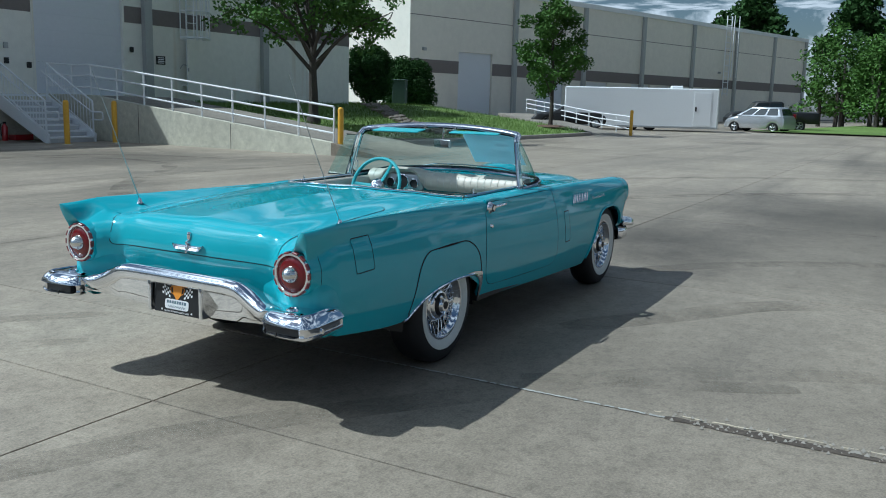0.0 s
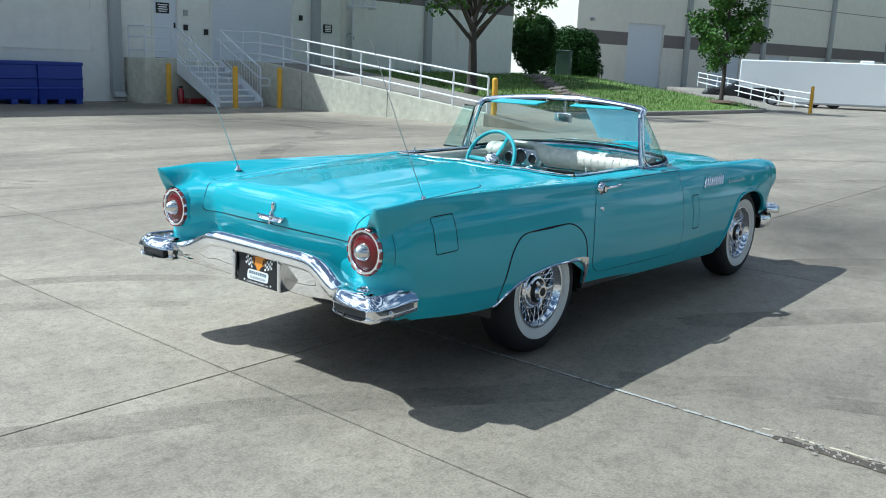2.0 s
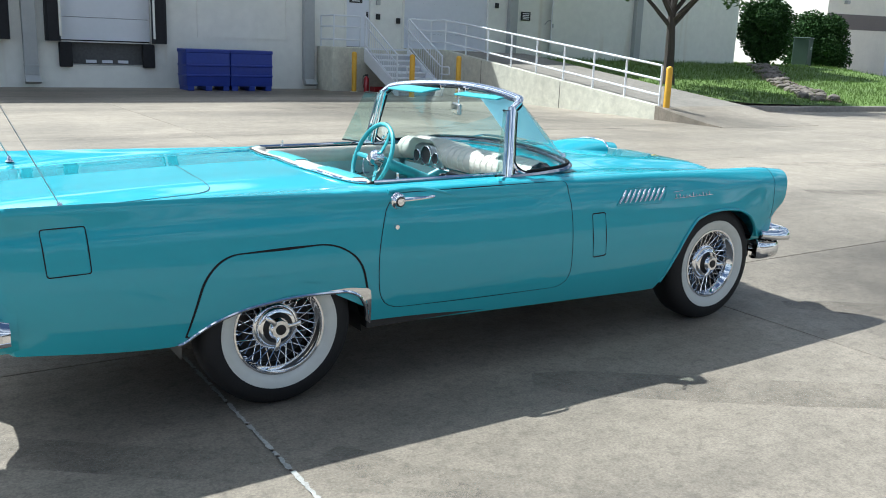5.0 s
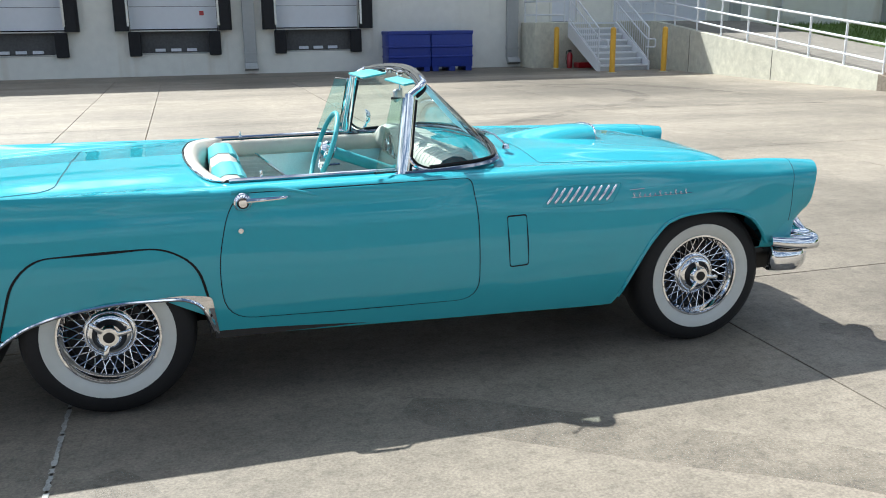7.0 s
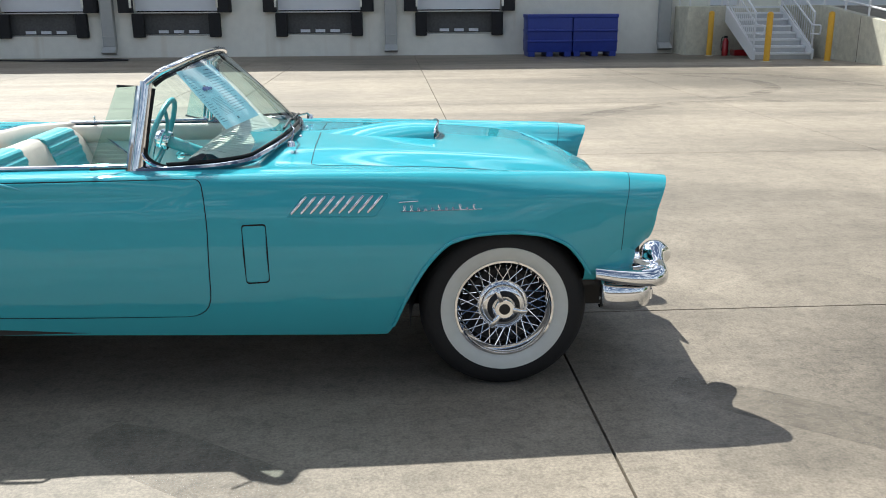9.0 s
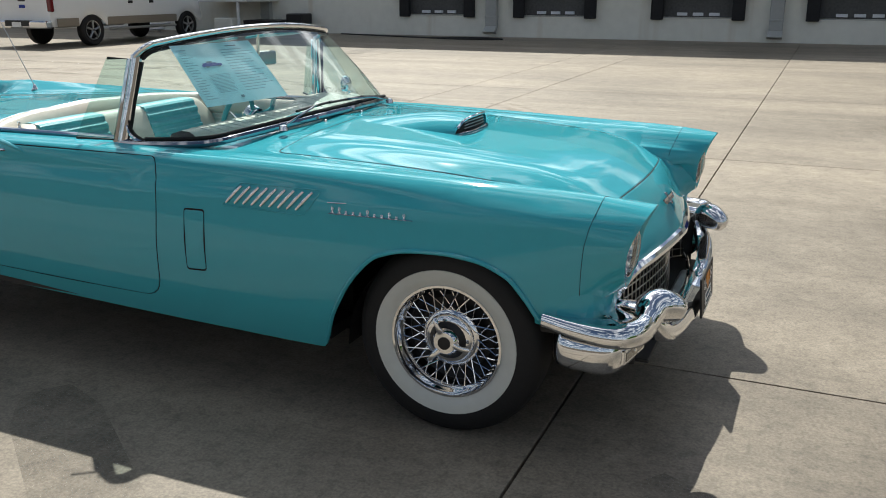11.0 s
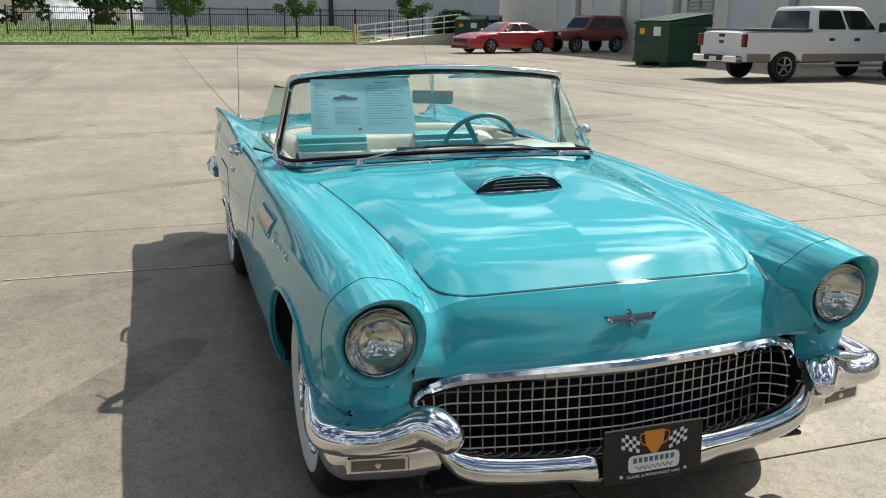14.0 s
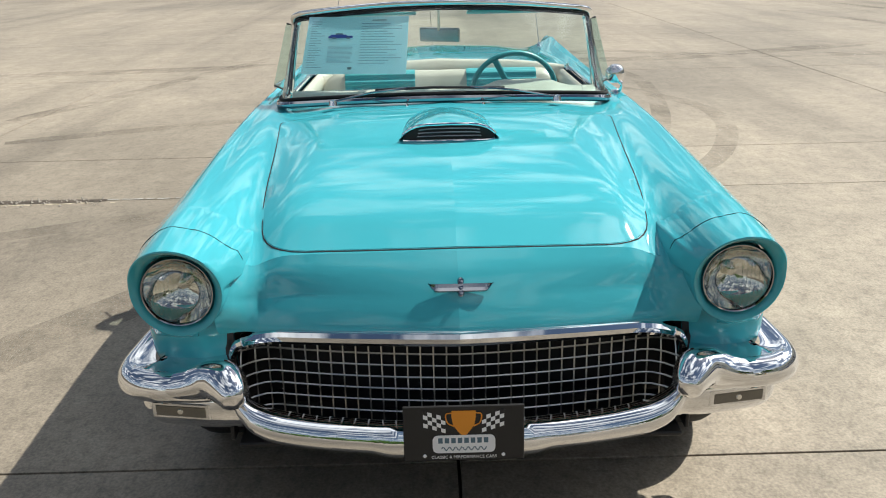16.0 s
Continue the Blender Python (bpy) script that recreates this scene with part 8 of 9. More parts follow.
for a, b, h in doors_b:
    d = part("door", box_bm((a + 0.02, 0.15, -0.3), (b - 0.02, 0.2, h)), WHITE_DOOR, far_house, "white roll-up door", False)
    for k in range(1, 7):
        part("door_rib", box_bm((a + 0.03, 0.135, h * k / 7 - 0.02), (b - 0.03, 0.15, h * k / 7 + 0.02)), WHITE_DOOR, d, "", False)
part("joint_line", box_bm((0, -0.008, 6.55), (BL, -0.002, 6.6)), STRIPE, far_house, "", False)
for x in (10.4, 19.0, 27.6, 36.2, 44.8, 53.4, 61.5):
    part("downpipe", box_bm((x - 0.2, -0.25, -0.3), (x + 0.2, -0.003, BH), 0.02), GALV, far_house)
for x in (1.2, 12.0, 41.5):
    part("wall_lamp", box_bm((x - 0.12, -0.25, 4.3), (x + 0.12, -0.003, 4.5), 0.02), GALV, far_house)
for k in range(4):
    part("number_bar", box_bm((1.7 + 0.42 * k, -0.02, 7.9), (2.0 + 0.42 * k, -0.002, 8.4)), STRIPE, far_house, "", False)
lad = thing("far_ladder", "white caged roof ladder on the far warehouse", "ladder", tuple(B0 + BD * 42.5 + BN * 0.3 + Vector((0, 0, 0.35))), -15.0)
for s in (-0.5, 0.5):
    tube("stile", [(s, -0.02, 2.2), (s, -0.02, 9.9)], 0.06, WHITE_RAIL, lad, sides=6)
    tube("cage_bar", [(s, -0.8, 4.0), (s, -0.8, 9.9)], 0.05, WHITE_RAIL, lad, sides=6)
for k in range(14):
    tube("rung", [(-0.5, -0.02, 2.4 + 0.55 * k), (0.5, -0.02, 2.4 + 0.55 * k)], 0.04, WHITE_RAIL, lad, sides=5)

# far guard rail and a strip of far yard
frail = thing("far_ramp_rail", "white pipe guard rail beside a far ramp", "guard rail")
fp = [(36.2, 9.7, 0.02), (39.5, 12.6, 0.15), (43.5, 16.2, 0.45), (49.0, 21.0, 0.8)]
rail_run(frail, fp, (0.85, 0.57, 0.28), [tuple(Vector(fp[0]).lerp(Vector(fp[-1]), k / 9)) for k in range(10)], 0.03)
part("far_ramp", box_bm((0, 0, -0.3), (16.0, 2.2, 0.0)), RAMP_TOP, None, "", False).matrix_world = pose(36.3, 9.9, 0.0, 0, -2.6, 41)
tagged(bpy.data.objects["far_ramp"], "grey-brown concrete far ramp", "ramp", kind="structure")

# ---- woodland beyond the yard ----
def wood(name, cx, cy, n, spread, hgt, seed, material, per=60, leaf=0.30):
    r = random.Random(seed)
    cl, tv, tf = [], [], []
    for k in range(n):
        x, y = cx + r.uniform(-1, 1) * spread[0], cy + r.uniform(-1, 1) * spread[1]
        h = hgt * (0.7 + 0.45 * r.random())
        tv, tf = join_vf((tv, tf), tube_vf([(x, y, -0.1), (x + 0.2, y, h * 0.5), (x, y + 0.2, h * 0.9)], [0.18, 0.12, 0.03], 6))
        for q in range(30):
            t = r.random()
            rr = (0.30 * h) * (0.4 + 0.75 * math.sin(math.pi * min(1, 0.2 + 0.8 * t))) * r.random() ** 0.6
            a = r.random() * 6.28
            cl.append(((x + rr * math.cos(a), y + rr * math.sin(a), h * (0.12 + 0.88 * t)), 0.10 * h * (0.7 + 0.5 * r.random())))
    v, f = leaf_cloud([(c, rad) for c, rad in cl], per * 0.2, leaf, seed + 1)
    w = raw(name, tv, tf, BARK, None)
    tagged(w, "dense belt of green woodland trees", "woodland", kind="stuff")
    raw("foliage", v, f, material, w, "", False, fix=False)


wood("near_wood", 72, 0.5, 16, (7, 6.0), 8.6, 41, LEAF, 120, 0.16)
wood("side_wood", 66, -13, 18, (9, 8), 10.5, 43, LEAF, 100, 0.17)
wood("far_wood", 125, 6, 14, (8, 22), 15, 47, LEAF_DARK, 60, 0.4)
gs = raw("grass_verge", *grid_vf([[(50 + 2.0 * i, 7.0 - 0.35 * i - (i * 0.2 + 3.0) * j, 0.10 + 0.01 * i) for j in range(6)] for i in range(24)]), GRASS, None)
tagged(gs, "green grass verge before the woodland", "grass", kind="structure")


# ---- other vehicles ----
def vehicle(name, label, at, turn, paint, L, W, top, low, axles, wr, house, group=""):
    """A car body from its top and lower edges along its length, with a glazed cabin and four wheels. x runs ahead from the tail."""
    root = thing(name, label, "car", at, turn, group)
    rows = []
    n = 56
    for i in range(n + 1):
        x = L * i / n
        zt, w = top(x), W / 2 * (1 - 0.10 * max(0, 1 - x / 0.5) ** 2 - 0.16 * max(0, 1 - (L - x) / 0.6) ** 2)
        zb = low
        for ax in axles:
            d = (x - ax) / (wr * 1.18)
            if abs(d) < 1:
                zb = max(zb, wr * 0.95 + wr * 1.12 * math.sqrt(1 - d * d) * 0.98 - 0.02)
        zb = min(zb, zt - 0.06)
        half = [(0, zt + 0.012), (w * 0.55, zt + 0.008), (w * 0.86, zt - 0.004), (w * 0.955, zt - 0.05), (w * 0.99, zt - (zt - zb) * 0.4), (w, zt - (zt - zb) * 0.6), (w * 0.985, zb + 0.03), (w * 0.96, zb)]
        rows.append([(x, y, z) for y, z in half[::-1]] + [(x, -y, z) for y, z in half[1:]])
    v, f = grid_vf(rows)
    m = len(rows[0])
    f += [tuple(range(m)), tuple(range(len(v) - m, len(v)))[::-1]]
    raw("body", v, f, paint, root, "", True, 45)
    bx0, bx1, rx0, rx1, zb0, zr, wb, wrf, panes = house
    def corner(u, t, s):
        return Vector(((bx0 + (bx1 - bx0) * u) * (1 - t) + (rx0 + (rx1 - rx0) * u) * t, s * (wb * (1 - t) + wrf * t), zb0 + (zr - zb0) * t))
    def ring(t, cut=0.10):
        out = []
        for u, q, du, dq in ((0, -1, 0, 1), (0, -1, 1, 0), (1, -1, -1, 0), (1, -1, 0, 1), (1, 1, 0, -1), (1, 1, -1, 0), (0, 1, 1, 0), (0, 1, 0, -1)):
            p = corner(u, t, q)
            out.append(p + (corner(u + du * 0.2, t, q + dq * 0.2) - p).normalized() * cut)
        return out
    rows = [ring(0.0), ring(0.5), ring(0.86)]
    for t, k in ((0.95, 0.97), (1.0, 0.90), (1.02, 0.78)):
        c = sum(ring(t), Vector()) / 8
        rows.append([c + Vector(((p.x - c.x) * k, (p.y - c.y) * k, 0)) for p in ring(t)])
    v, f = grid_vf(rows, False, True)
    f.append(tuple(range(len(v) - 8, len(v))))
    raw("cabin_shell", v, f, paint, root, "", True, 40)

    def glazing(pts, out):
        """A dark pane standing a few millimetres proud of the shell."""
        n = (pts[1] - pts[0]).cross(pts[3] - pts[0]).normalized()
        n = n if n.dot(out) > 0 else -n
        c = sum(pts, Vector()) / 4
        loop = round_loop([((p - c).dot((pts[1] - pts[0]).normalized()), (p - c).dot(n.cross((pts[1] - pts[0]).normalized())), 0.06) for p in pts], 3)
        ax, ay = (pts[1] - pts[0]).normalized(), n.cross((pts[1] - pts[0]).normalized())
        vv = [c + ax * p.x + ay * p.y + n * 0.006 for p in loop] + [c + ax * p.x + ay * p.y - n * 0.01 for p in loop]
        m = len(loop)
        raw("window", vv, [tuple(range(m))] + [(q, (q + 1) % m, m + (q + 1) % m, m + q) for q in range(m)], DARKPANE, root, "dark car window", False)

    glazing([corner(1, 0.08, -0.86), corner(1, 0.08, 0.86), corner(1, 0.84, 0.84), corner(1, 0.84, -0.84)], Vector((1, 0, 0.3)))
    glazing([corner(0, 0.12, -0.84), corner(0, 0.12, 0.84), corner(0, 0.82, 0.82), corner(0, 0.82, -0.82)], Vector((-1, 0, 0.3)))
    n_panes = max(1, panes)
    for s in (-1, 1):
        for k in range(n_panes):
            u0, u1 = 0.07 + 0.86 * k / n_panes + 0.02, 0.07 + 0.86 * (k + 1) / n_panes - 0.02
            glazing([corner(u0, 0.10, s), corner(u1, 0.10, s), corner(u1, 0.84, s), corner(u0, 0.84, s)], Vector((0, s, 0.2)))
        for ax in axles:
            wv = lathe_vf([(0.02, s * -0.10), (wr * 0.62, s * -0.10), (wr * 0.66, s * 0.0), (wr * 0.9, s * 0.01), (wr, s * -0.03), (wr, s * -0.17), (wr * 0.85, s * -0.2), (0.02, s * -0.2)], 24, "y", (ax, s * (W / 2 - 0.02), wr))
            wh = raw("wheel", *wv, RUBBER, root, "black tyre on a spoked alloy wheel")
            for k in range(5):
                a = 2 * math.pi * k / 5 + 0.3
                tube("spoke", [(ax + 0.03 * math.cos(a), s * (W / 2 - 0.035), wr + 0.03 * math.sin(a)), (ax + wr * 0.6 * math.cos(a), s * (W / 2 - 0.035), wr + wr * 0.6 * math.sin(a))], 0.028, STEEL, wh, "", 6)
            raw("rim", *lathe_vf([(wr * 0.64, s * -0.03), (wr * 0.62, s * -0.008), (wr * 0.57, s * -0.015), (wr * 0.55, s * -0.06)], 24, "y", (ax, s * (W / 2 - 0.02), wr)), STEEL, wh)
    return root


DARKPANE = mat("dark_car_window", (0.02, 0.025, 0.026), 0.05, 0, 0.05, 3, coat=0.5)
AMBER_WHITE = mat("lamp_white", (0.7, 0.7, 0.68), 0.2, 0, 0.05, 8, coat=1.0)

# white pickup
truck = vehicle("pickup_truck", "white extended-cab pickup truck with tan lower panels", (-14.57, 12.85, 0), 90.0, WHITE_CAR, 5.7, 1.98,
                key((0, 1.20), (0.05, 1.26), (3.9, 1.27), (4.3, 1.24), (5.3, 1.16), (5.62, 1.08), (5.7, 0.8)), 0.50, (1.25, 4.91), 0.385,
                (2.05, 4.35, 2.15, 3.75, 1.24, 1.88, 0.90, 0.76, 2))
for s in (-1, 1):
    part("lower_cladding", box_bm((0.1, s * 0.985 - 0.012, 0.50), (0.78, s * 0.985 + 0.012, 0.70), 0.006), TAN, truck)
    part("lower_cladding", box_bm((1.75, s * 0.985 - 0.012, 0.50), (4.40, s * 0.985 + 0.012, 0.70), 0.006), TAN, truck)
    part("tail_light", box_bm((-0.02, s * 0.87 - 0.08, 0.86), (0.10, s * 0.87 + 0.12 * (s > 0) + 0.05 + 0.0, 1.18), 0.02), RED_LENS, truck, "red tail light")
    tube("running_board", [(1.8, s * 0.97, 0.40), (4.35, s * 0.97, 0.40)], 0.035, STEEL, truck)
    part("door_mirror", box_bm((4.05, s * 1.08 - 0.09, 1.25), (4.17, s * 1.08 + 0.09, 1.48), 0.03), BLACK, truck)
    for x in (2.55, 3.35):
        part("door_handle", box_bm((x, s * 0.985 - 0.012, 1.02), (x + 0.16, s * 0.985 + 0.018, 1.09), 0.01), BLACK, truck)
part("bed_floor", box_bm((0.10, -0.80, 1.272), (2.0, 0.80, 1.292)), BLACK, truck)
part("bed_rail", box_bm((0.05, 0.82, 1.27), (2.05, 0.93, 1.315), 0.01), BLACK, truck)
part("bed_rail", box_bm((0.05, -0.93, 1.27), (2.05, -0.82, 1.315), 0.01), BLACK, truck)
part("rear_bumper", box_bm((-0.22, -0.93, 0.47), (0.02, 0.93, 0.65), 0.03), CHROME, truck, "chrome step bumper")
part("bumper_pad", box_bm((-0.23, -0.40, 0.52), (-0.10, 0.40, 0.66), 0.01), BLACK, truck)
part("plate_bar", box_bm((-0.235, -0.15, 0.50), (-0.225, 0.15, 0.62)), WHITE, truck)
part("tailgate_badge", box_bm((-0.012, -0.10, 0.94), (0.01, 0.10, 1.02), 0.02, 2), BLUE_PLASTIC, truck)
part("tailgate_handle", box_bm((-0.012, -0.12, 1.10), (0.01, 0.12, 1.18), 0.01), BLACK, truck)

# red sports coupe
coupe = vehicle("sports_coupe", "bright red sports coupe with dark alloy wheels", (-34.1, 16.75, 0), -76.0, RED_PAINT, 4.75, 1.90,
                key((0, 0.75), (0.08, 0.98), (0.7, 1.02), (1.2, 0.98), (3.1, 0.96), (3.9, 0.90), (4.5, 0.76), (4.75, 0.55)), 0.22, (0.98, 3.70), 0.345,
                (0.55, 3.25, 1.45, 2.45, 0.95, 1.38, 0.84, 0.60, 2))
part("nose_grille", box_bm((4.69, -0.55, 0.48), (4.765, 0.55, 0.66), 0.02), BLACK, coupe)
part("lower_grille", box_bm((4.66, -0.70, 0.24), (4.755, 0.70, 0.36), 0.02), BLACK, coupe)
for s in (-1, 1):
    part("headlight", box_bm((4.42, s * 0.72 - 0.14, 0.66), (4.60, s * 0.72 + 0.14, 0.74), 0.02), AMBER_WHITE, coupe)
    part("door_mirror", box_bm((2.85, s * 1.0 - 0.08, 0.95), (3.0, s * 1.0 + 0.08, 1.08), 0.03), RED_PAINT, coupe)
part("tail_lights", box_bm((-0.01, -0.75, 0.78), (0.04, 0.75, 0.90), 0.01), RED_LENS, coupe)

# dark red off-roader
jeep = vehicle("off_roader", "boxy dark red off-road car with black lower trim", (-34.6, 21.0, 0), -77.0, MAROON, 4.1, 1.72,
               key((0, 1.02), (0.05, 1.10), (2.7, 1.12), (3.0, 1.08), (3.95, 1.03), (4.1, 0.9)), 0.55, (0.75, 3.25), 0.38,
               (0.08, 2.75, 0.25, 2.25, 1.10, 1.72, 0.80, 0.70, 2))
part("bull_bar", box_bm((4.08, -0.75, 0.55), (4.24, 0.75, 0.72), 0.04), BLACK, jeep)
part("grille", box_bm((4.07, -0.60, 0.78), (4.12, 0.60, 0.98), 0.02), BLACK, jeep)
for s in (-1, 1):
    part("headlight", box_bm((4.09, s * 0.58 - 0.10, 0.80), (4.14, s * 0.58 + 0.10, 0.95), 0.02), AMBER_WHITE, jeep)

# silver hatchback, dark pickup, white box trailer
hatch = vehicle("hatchback", "small silver five-door hatchback", (51.6, 5.0, 0), 72.0, SILVER_CAR, 3.9, 1.68,
                key((0, 0.85), (0.05, 0.98), (0.3, 1.0), (2.9, 0.95), (3.4, 0.85), (3.8, 0.7), (3.9, 0.5)), 0.22, (0.65, 3.15), 0.30,
                (0.10, 3.15, 0.35, 2.15, 0.96, 1.50, 0.78, 0.62, 3))
part("tail_light", box_bm((-0.02, -0.80, 0.85), (0.15, -0.62, 1.12), 0.02), RED_LENS, hatch)
dark = vehicle("dark_pickup", "black pickup truck parked behind the silver car", (56.6, 4.2, 0), 112.0, BLACK, 5.6, 1.95,
               key((0, 1.15), (0.05, 1.22), (4.2, 1.22), (5.2, 1.12), (5.6, 0.8)), 0.5, (1.2, 4.7), 0.38,
               (2.1, 4.3, 2.2, 3.8, 1.2, 1.85, 0.88, 0.74, 2))
trl = thing("box_trailer", "long white enclosed box trailer with a side door", "trailer", (46.4, 12.6, 0), 110.2)
part("box", box_bm((-4.3, -1.25, 0.24), (4.3, 1.25, 2.42), 0.05), WHITE_CAR, trl)
part("corner_post", box_bm((-4.33, -1.28, 0.22), (-4.23, -1.18, 2.44), 0.02), GALV, trl)
part("corner_post", box_bm((-4.33, 1.18, 0.22), (-4.23, 1.28, 2.44), 0.02), GALV, trl)
part("skirt_rail", box_bm((-4.3, 1.24, 0.18), (4.3, 1.275, 0.29), 0.01), STEEL, trl)
part("side_door", box_bm((-3.9, 1.245, 0.34), (-2.95, 1.272, 2.2), 0.01), WHITE_CAR, trl, "white side door")
part("door_latch", box_bm((-3.12, 1.27, 1.15), (-3.02, 1.30, 1.4), 0.01), BLACK, trl)
part("roof_vent", box_bm((-2.4, -0.3, 2.42), (-1.7, 0.3, 2.58), 0.05), WHITE_CAR, trl)
part("rear_door", box_bm((-4.335, -1.1, 0.34), (-4.3, 1.1, 2.3), 0.01), WHITE_CAR, trl)
for x in (-0.6, 0.4):
    for s in (-1, 1):
        lathe("wheel", [(0.02, -0.1), (0.30, -0.1), (0.36, -0.05), (0.36, 0.05), (0.30, 0.1), (0.02, 0.1)], RUBBER, trl, "", 20, "y", (x, s * 1.0, 0.36))
sedan = vehicle("black_sedan", "dark saloon car parked behind a rail", (45.5, 14.0, 0), 112.0, BLACK, 4.6, 1.8,
                key((0, 0.8), (0.1, 0.95), (1.0, 0.98), (3.2, 0.95), (4.3, 0.8), (4.6, 0.55)), 0.25, (0.9, 3.6), 0.32, (0.6, 3.3, 1.3, 2.5, 0.95, 1.42, 0.8, 0.6, 2))


# ---- rubbish skips, steps and fence at the far end ----
def skip(x, y, turn, label):
    root = thing("rubbish_skip", label, "dumpster", (x, y, 0), turn, "green rubbish skips")
    v = [(-0.85, -0.95, 0.12), (0.85, -0.95, 0.12), (0.85, 0.95, 0.12), (-0.85, 0.95, 0.12), (-0.85, -0.95, 1.45), (0.85, -0.95, 1.45), (0.85, 0.95, 1.70), (-0.85, 0.95, 1.70)]
    raw("hopper", v, [(0, 3, 2, 1), (0, 1, 5, 4), (1, 2, 6, 5), (2, 3, 7, 6), (3, 0, 4, 7), (4, 5, 6, 7)], GREEN_STEEL, root, "", False)
    for z in (0.15, 0.85, 1.38):
        part("rib", box_bm((-0.89, -0.99, z), (0.89, 0.95, z + 0.07), 0.01), GREEN_STEEL, root)
    for s in (-0.6, 0.6):
        part("fork_pocket", box_bm((s - 0.2, -0.9, 0.0), (s + 0.2, 0.9, 0.14), 0.01), GREEN_STEEL, root)
    for s in (-1, 1):
        lv = [(s * 0.02, -0.98, 1.47), (s * 0.87, -0.98, 1.47), (s * 0.87, 0.96, 1.73), (s * 0.02, 0.96, 1.73)]
        raw("lid", lv + [(a, b, c + 0.03) for a, b, c in lv], [(0, 1, 2, 3), (4, 5, 6, 7), (0, 1, 5, 4), (1, 2, 6, 5), (2, 3, 7, 6), (3, 0, 4, 7)], GREEN_STEEL, root, "", False)
    part("label_patch", box_bm((0.1, -0.962, 1.0), (0.45, -0.952, 1.3)), WHITE, root)
    part("label_patch", box_bm((-0.6, -0.962, 1.05), (-0.35, -0.952, 1.25)), YELLOW, root)
    return root


skip(-21.7, 15.95, 10, "dark green steel rubbish skip with sloping lids")
skip(-45.6, 17.3, 60, "dark green steel rubbish skip near the far ramp")
skip(-47.6, 19.0, 60, "dark green steel rubbish skip behind another one")

plat = thing("side_landing", "white steel landing with steps beside the warehouse", "landing", (-14.3, 20.7, 0))
part("deck", box_bm((-1.3, -0.9, 0.98), (1.3, 0.89, 1.30), 0.02), WHITE_RAIL, plat)
for x in (-1.2, 0.9):
    tube("leg", [(x, -0.8, 0), (x, -0.8, 1.0)], 0.05, WHITE_RAIL, plat)
for k in range(14):
    tube("baluster", [(-0.2 + 0.1 * k, -0.85, 1.3), (-0.2 + 0.1 * k, -0.85, 2.3)], 0.012, WHITE_RAIL, plat, sides=5)
for z in (1.4, 2.3):
    tube("rail", [(-1.25, -0.85, z), (1.25, -0.85, z)], 0.025, WHITE_RAIL, plat)
for k in range(7):
    part("step", box_bm((-1.3 - 0.28 * (k + 1), -0.8, 1.12 - 0.18 * k), (-1.3 - 0.28 * k, 0.3, 1.16 - 0.18 * k)), WHITE_RAIL, plat, "", False)
for y in (-0.82, 0.32):
    tube("stair_rail", [(-1.3, y, 2.3), (-3.3, y, 1.0)], 0.025, WHITE_RAIL, plat)
    tube("stair_rail", [(-1.3, y, 1.9), (-3.3, y, 0.6)], 0.025, WHITE_RAIL, plat)
    tube("stair_stringer", [(-1.3, y, 1.2), (-3.3, y, 0.0)], 0.05, WHITE_RAIL, plat)
box1 = part("plastic_crate", box_bm((-0.35, -0.25, 0), (0.35, 0.25, 0.5), 0.03), WALL_PAINT, None)
box1.matrix_world = pose(-13.9, 20.0, 0)
tagged(box1, "pale plastic crate under the landing", "crate")
box2 = part("black_bin", box_bm((-0.3, -0.3, 0), (0.3, 0.3, 0.62), 0.03), BLACK, None)
box2.matrix_world = pose(-11.9, 21.0, 0)
tagged(box2, "small black bin beside the wall", "bin")
pallets = thing("pallet_stack", "low stack of dark weathered pallets under the landing", "pallets", (-12.75, 20.55, 0), 6)
for z in (0.0, 0.15, 0.30):
    for y in (-0.45, 0.0, 0.45):
        part("bearer", box_bm((-0.6, y - 0.05, z), (0.6, y + 0.05, z + 0.11), 0.004), BLACK, pallets, "", False)
    for k in range(6):
        part("board", box_bm((-0.6 + 0.21 * k, -0.5, z + 0.11), (-0.46 + 0.21 * k, 0.5, z + 0.13), 0.004), BLACK, pallets, "", False)
hose = tube("garden_hose", smooth_curve([(-10.5, 21.2, 0.02), (-8.5, 20.6, 0.02), (-6.0, 19.9, 0.02), (-4.8, 20.2, 0.02), (-5.6, 20.6, 0.02), (-7.0, 20.3, 0.02)], 8), 0.02, BLACK, None)
tagged(hose, "black rubber hose lying on the concrete", "hose")

# grass strip, kerb, black fence, far ramp at the west end
grass_sheet("grass_strip", -62.0, -46.6, lambda x: -9.0 - (-46.6 - x) * 0.2, lambda x: 12.5, lambda x, y: 0.14 + 0.05 * (-46.6 - x), 0.6, "green and yellowish grass strip with a black fence", 20000, 8, mat("dry_grass", (0.14, 0.20, 0.04), 0.85, 0, 0.45, 0.8, 0.6, 60))
kerb_line("kerb_west", [(-46.5, 12.4, 0), (-46.45, 6, 0), (-46.4, 0, 0), (-46.5, -6, 0), (-46.9, -9.0, 0), (-52, -10.3, 0)])
fence = thing("steel_fence", "black steel picket fence on the grass strip", "fence", (-52.5, 0, 0.42))
for k in range(12):
    tube("post", [(0, -9.0 + 2.3 * k, -0.1), (0, -9.0 + 2.3 * k, 1.7)], 0.045, BLACK, fence, sides=6)
for z in (0.25, 1.25, 1.58):
    tube("rail", [(0, -9.0, z), (0, 16.3, z)], 0.025, BLACK, fence, sides=5)
pv_, pf_ = [], []
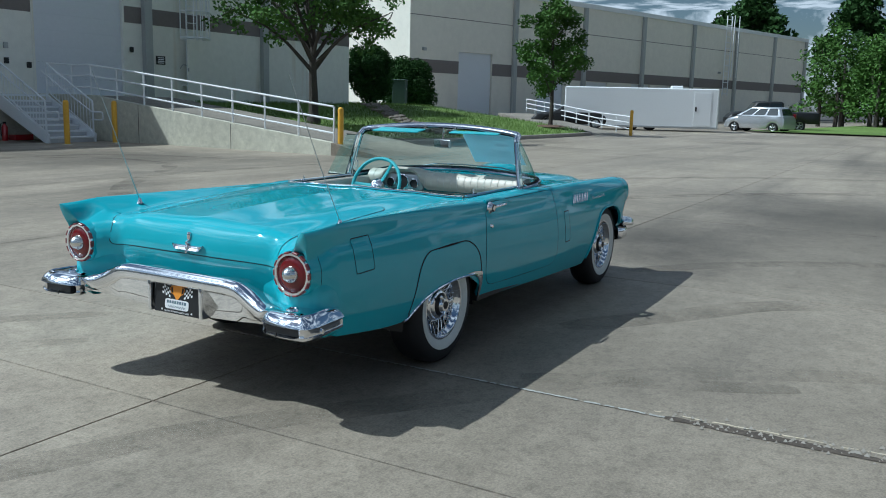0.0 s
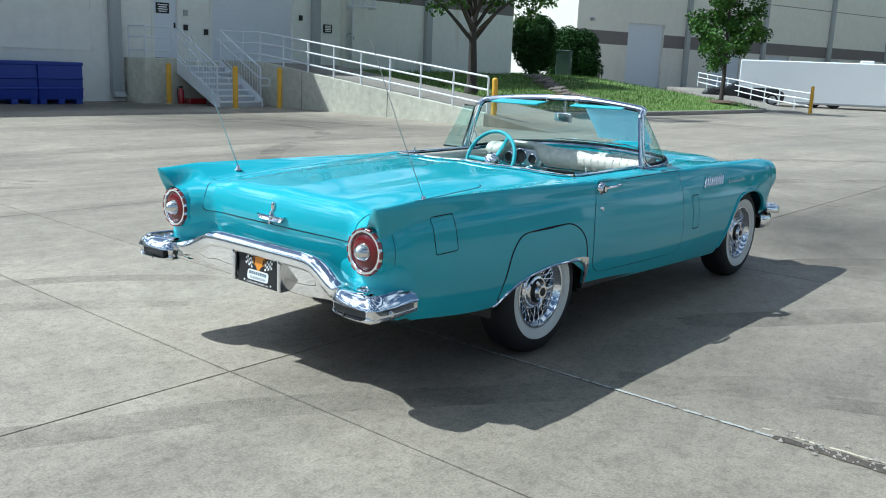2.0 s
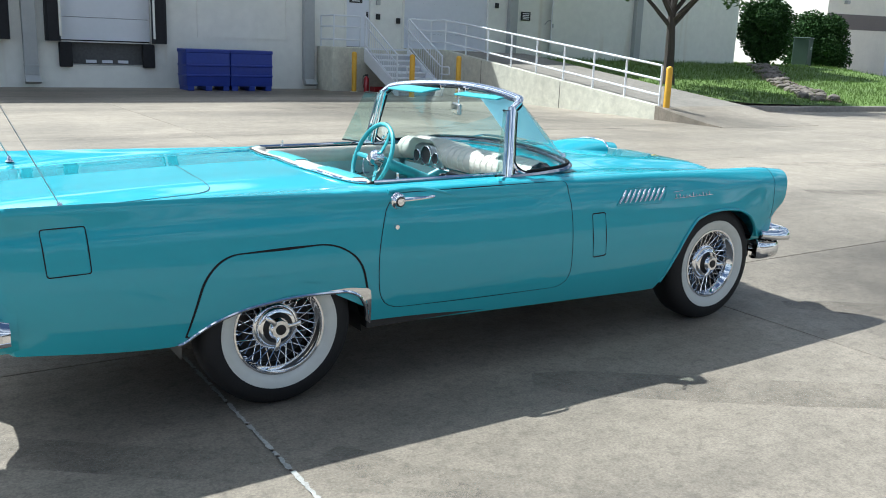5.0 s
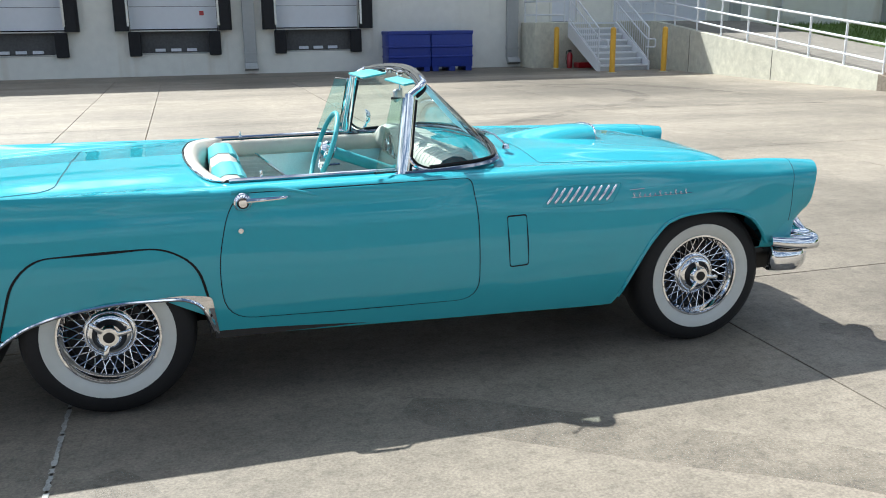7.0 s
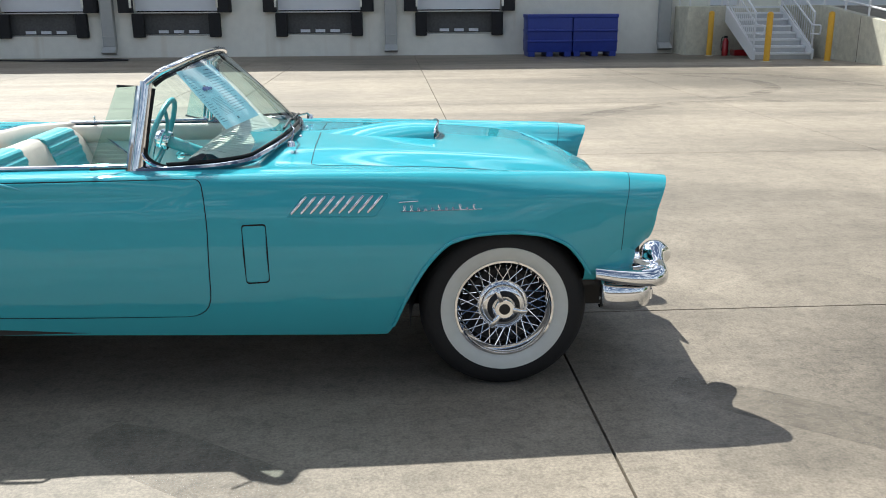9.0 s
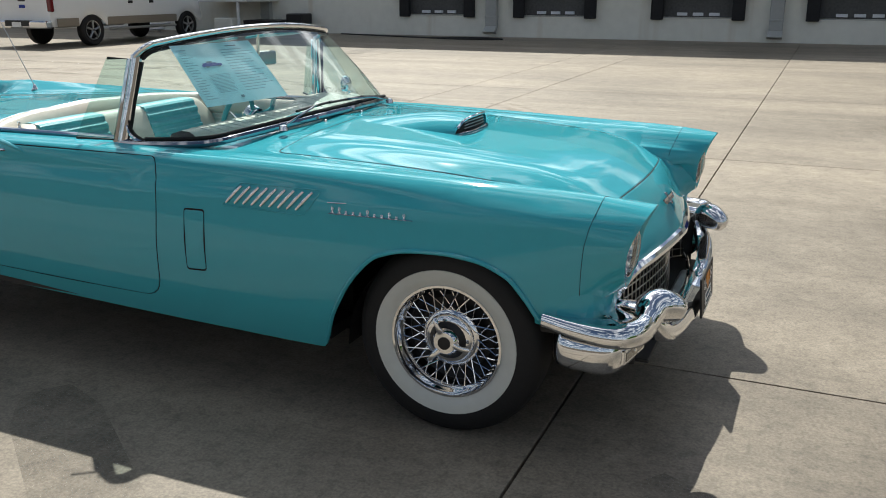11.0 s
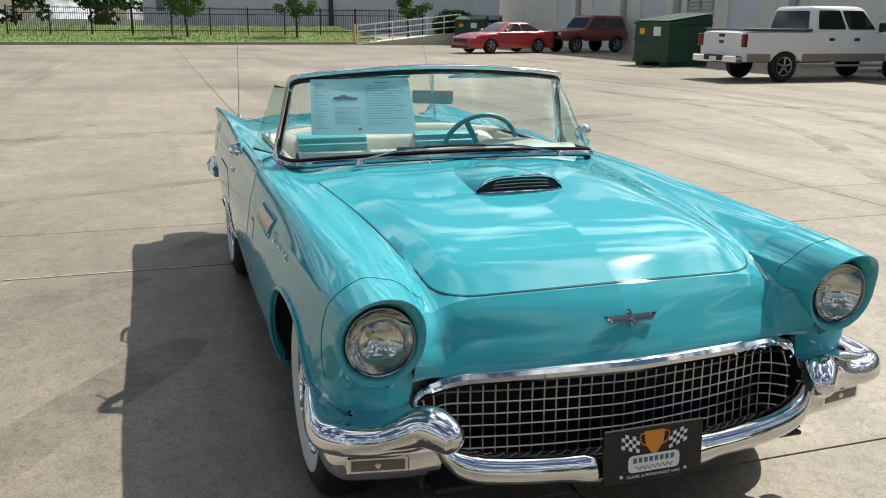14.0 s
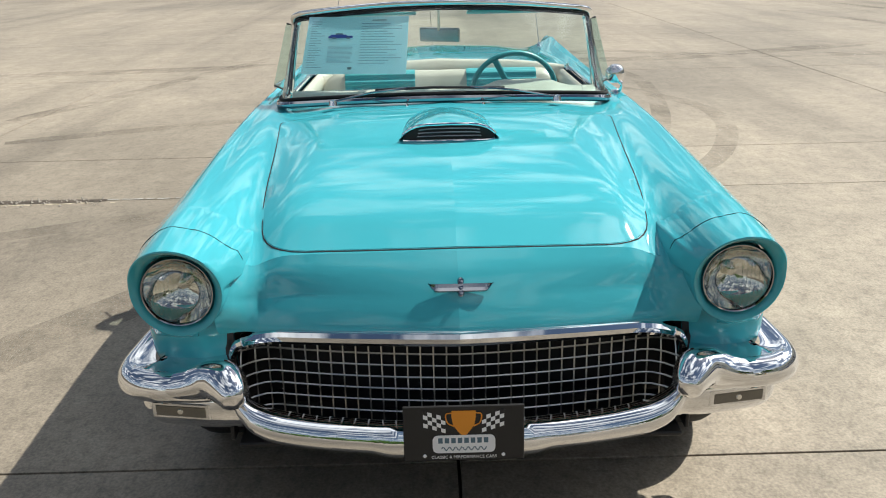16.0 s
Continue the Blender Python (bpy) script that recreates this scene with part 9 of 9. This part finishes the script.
for k in range(210):
    y = -9.0 + 0.12 * k
    pv_, pf_ = join_vf((pv_, pf_), tube_vf([(0, y, 0.1), (0, y, 1.66)], 0.014, 4))
pk_ = raw("picket", pv_, pf_, BLACK, fence, "", False)
pk_["kind"] = "stuff"
wr_ = thing("west_ramp", "low concrete ramp with a metal guard rail", "ramp", (-46.3, 10.4, 0))
v = [(-1.5, 0, -0.04), (0.2, 0, -0.04), (0.2, 6.5, -0.04), (-1.5, 6.5, -0.04), (-1.5, 0, 0.05), (0.2, 0, 0.05), (0.2, 6.5, 0.75), (-1.5, 6.5, 0.75)]
raw("slope", v, [(0, 3, 2, 1), (0, 1, 5, 4), (1, 2, 6, 5), (2, 3, 7, 6), (3, 0, 4, 7), (4, 5, 6, 7)], RAMP_CONC, wr_, "", False)
rail_run(wr_, [(0.1, 0, 0.05), (0.1, 6.4, 0.74)], (1.05, 0.7, 0.35), [(0.1, 6.4 * k / 6, 0.05 + 0.69 * k / 6) for k in range(7)], 0.03)
for x, y, h in ((-50.5, 1.0, 4.2), (-50.8, 7.6, 4.0), (-51.5, 15.0, 4.0)):
    tree(x, y, 0.3, h, 1.25, 1.5, "small young street tree on the grass strip", int(h * 10 + y), 0.07, 0.09, 140, False, 8)
shrub(-47.5, 16.9, 0.2, 2.6, 1.7, 77, "low dark green hedge beside the ramp")
# far building with a mark, parked cars and entrance road beyond
far_w = part("wall_far_west", box_bm((-78, -1.5, -0.05), (-77.5, 60, 7.5)), mat("blue_grey_wall", (0.46, 0.49, 0.54), 0.8, 0, 0.1, 0.3), None, "", False)
tagged(far_w, "pale far building wall beyond the fence", "wall", kind="structure")
part("far_downpipe", box_bm((-77.5, 14.8, 0), (-77.2, 15.2, 7.5), 0.02), BLACK, None)
tagged(bpy.data.objects["far_downpipe"], "dark vertical pipe on the far wall", "pipe", kind="structure")
for k, w in enumerate((0.8, 0.8, 0.8)):
    b = part("wall_mark", box_bm((-77.49, -0.4 + 1.0 * k, 2.0), (-77.47, 0.35 + 1.0 * k, 3.0)), INK, None, "", False)
    tagged(b, "dark block shape painted on the far wall", "painted mark", "painted marks", "structure")
van = vehicle("parked_minivan", "small silver car parked at the far entrance", (-66, -15.0, 0), 20, SILVER_CAR, 4.4, 1.75, key((0, 0.9), (0.1, 1.0), (3.2, 0.98), (4.2, 0.75), (4.4, 0.5)), 0.25, (0.8, 3.5), 0.32, (0.3, 3.6, 0.7, 2.6, 1.0, 1.6, 0.8, 0.65, 3))
pinkp = part("purple_container", box_bm((-76, -24.5, 0), (-68, -21.5, 2.2), 0.03), PINK, None)
tagged(pinkp, "purple painted container at the far entrance", "container")
wood("west_wood", -92, -22, 14, (6, 18), 9, 61, LEAF_DARK, 40, 0.4)
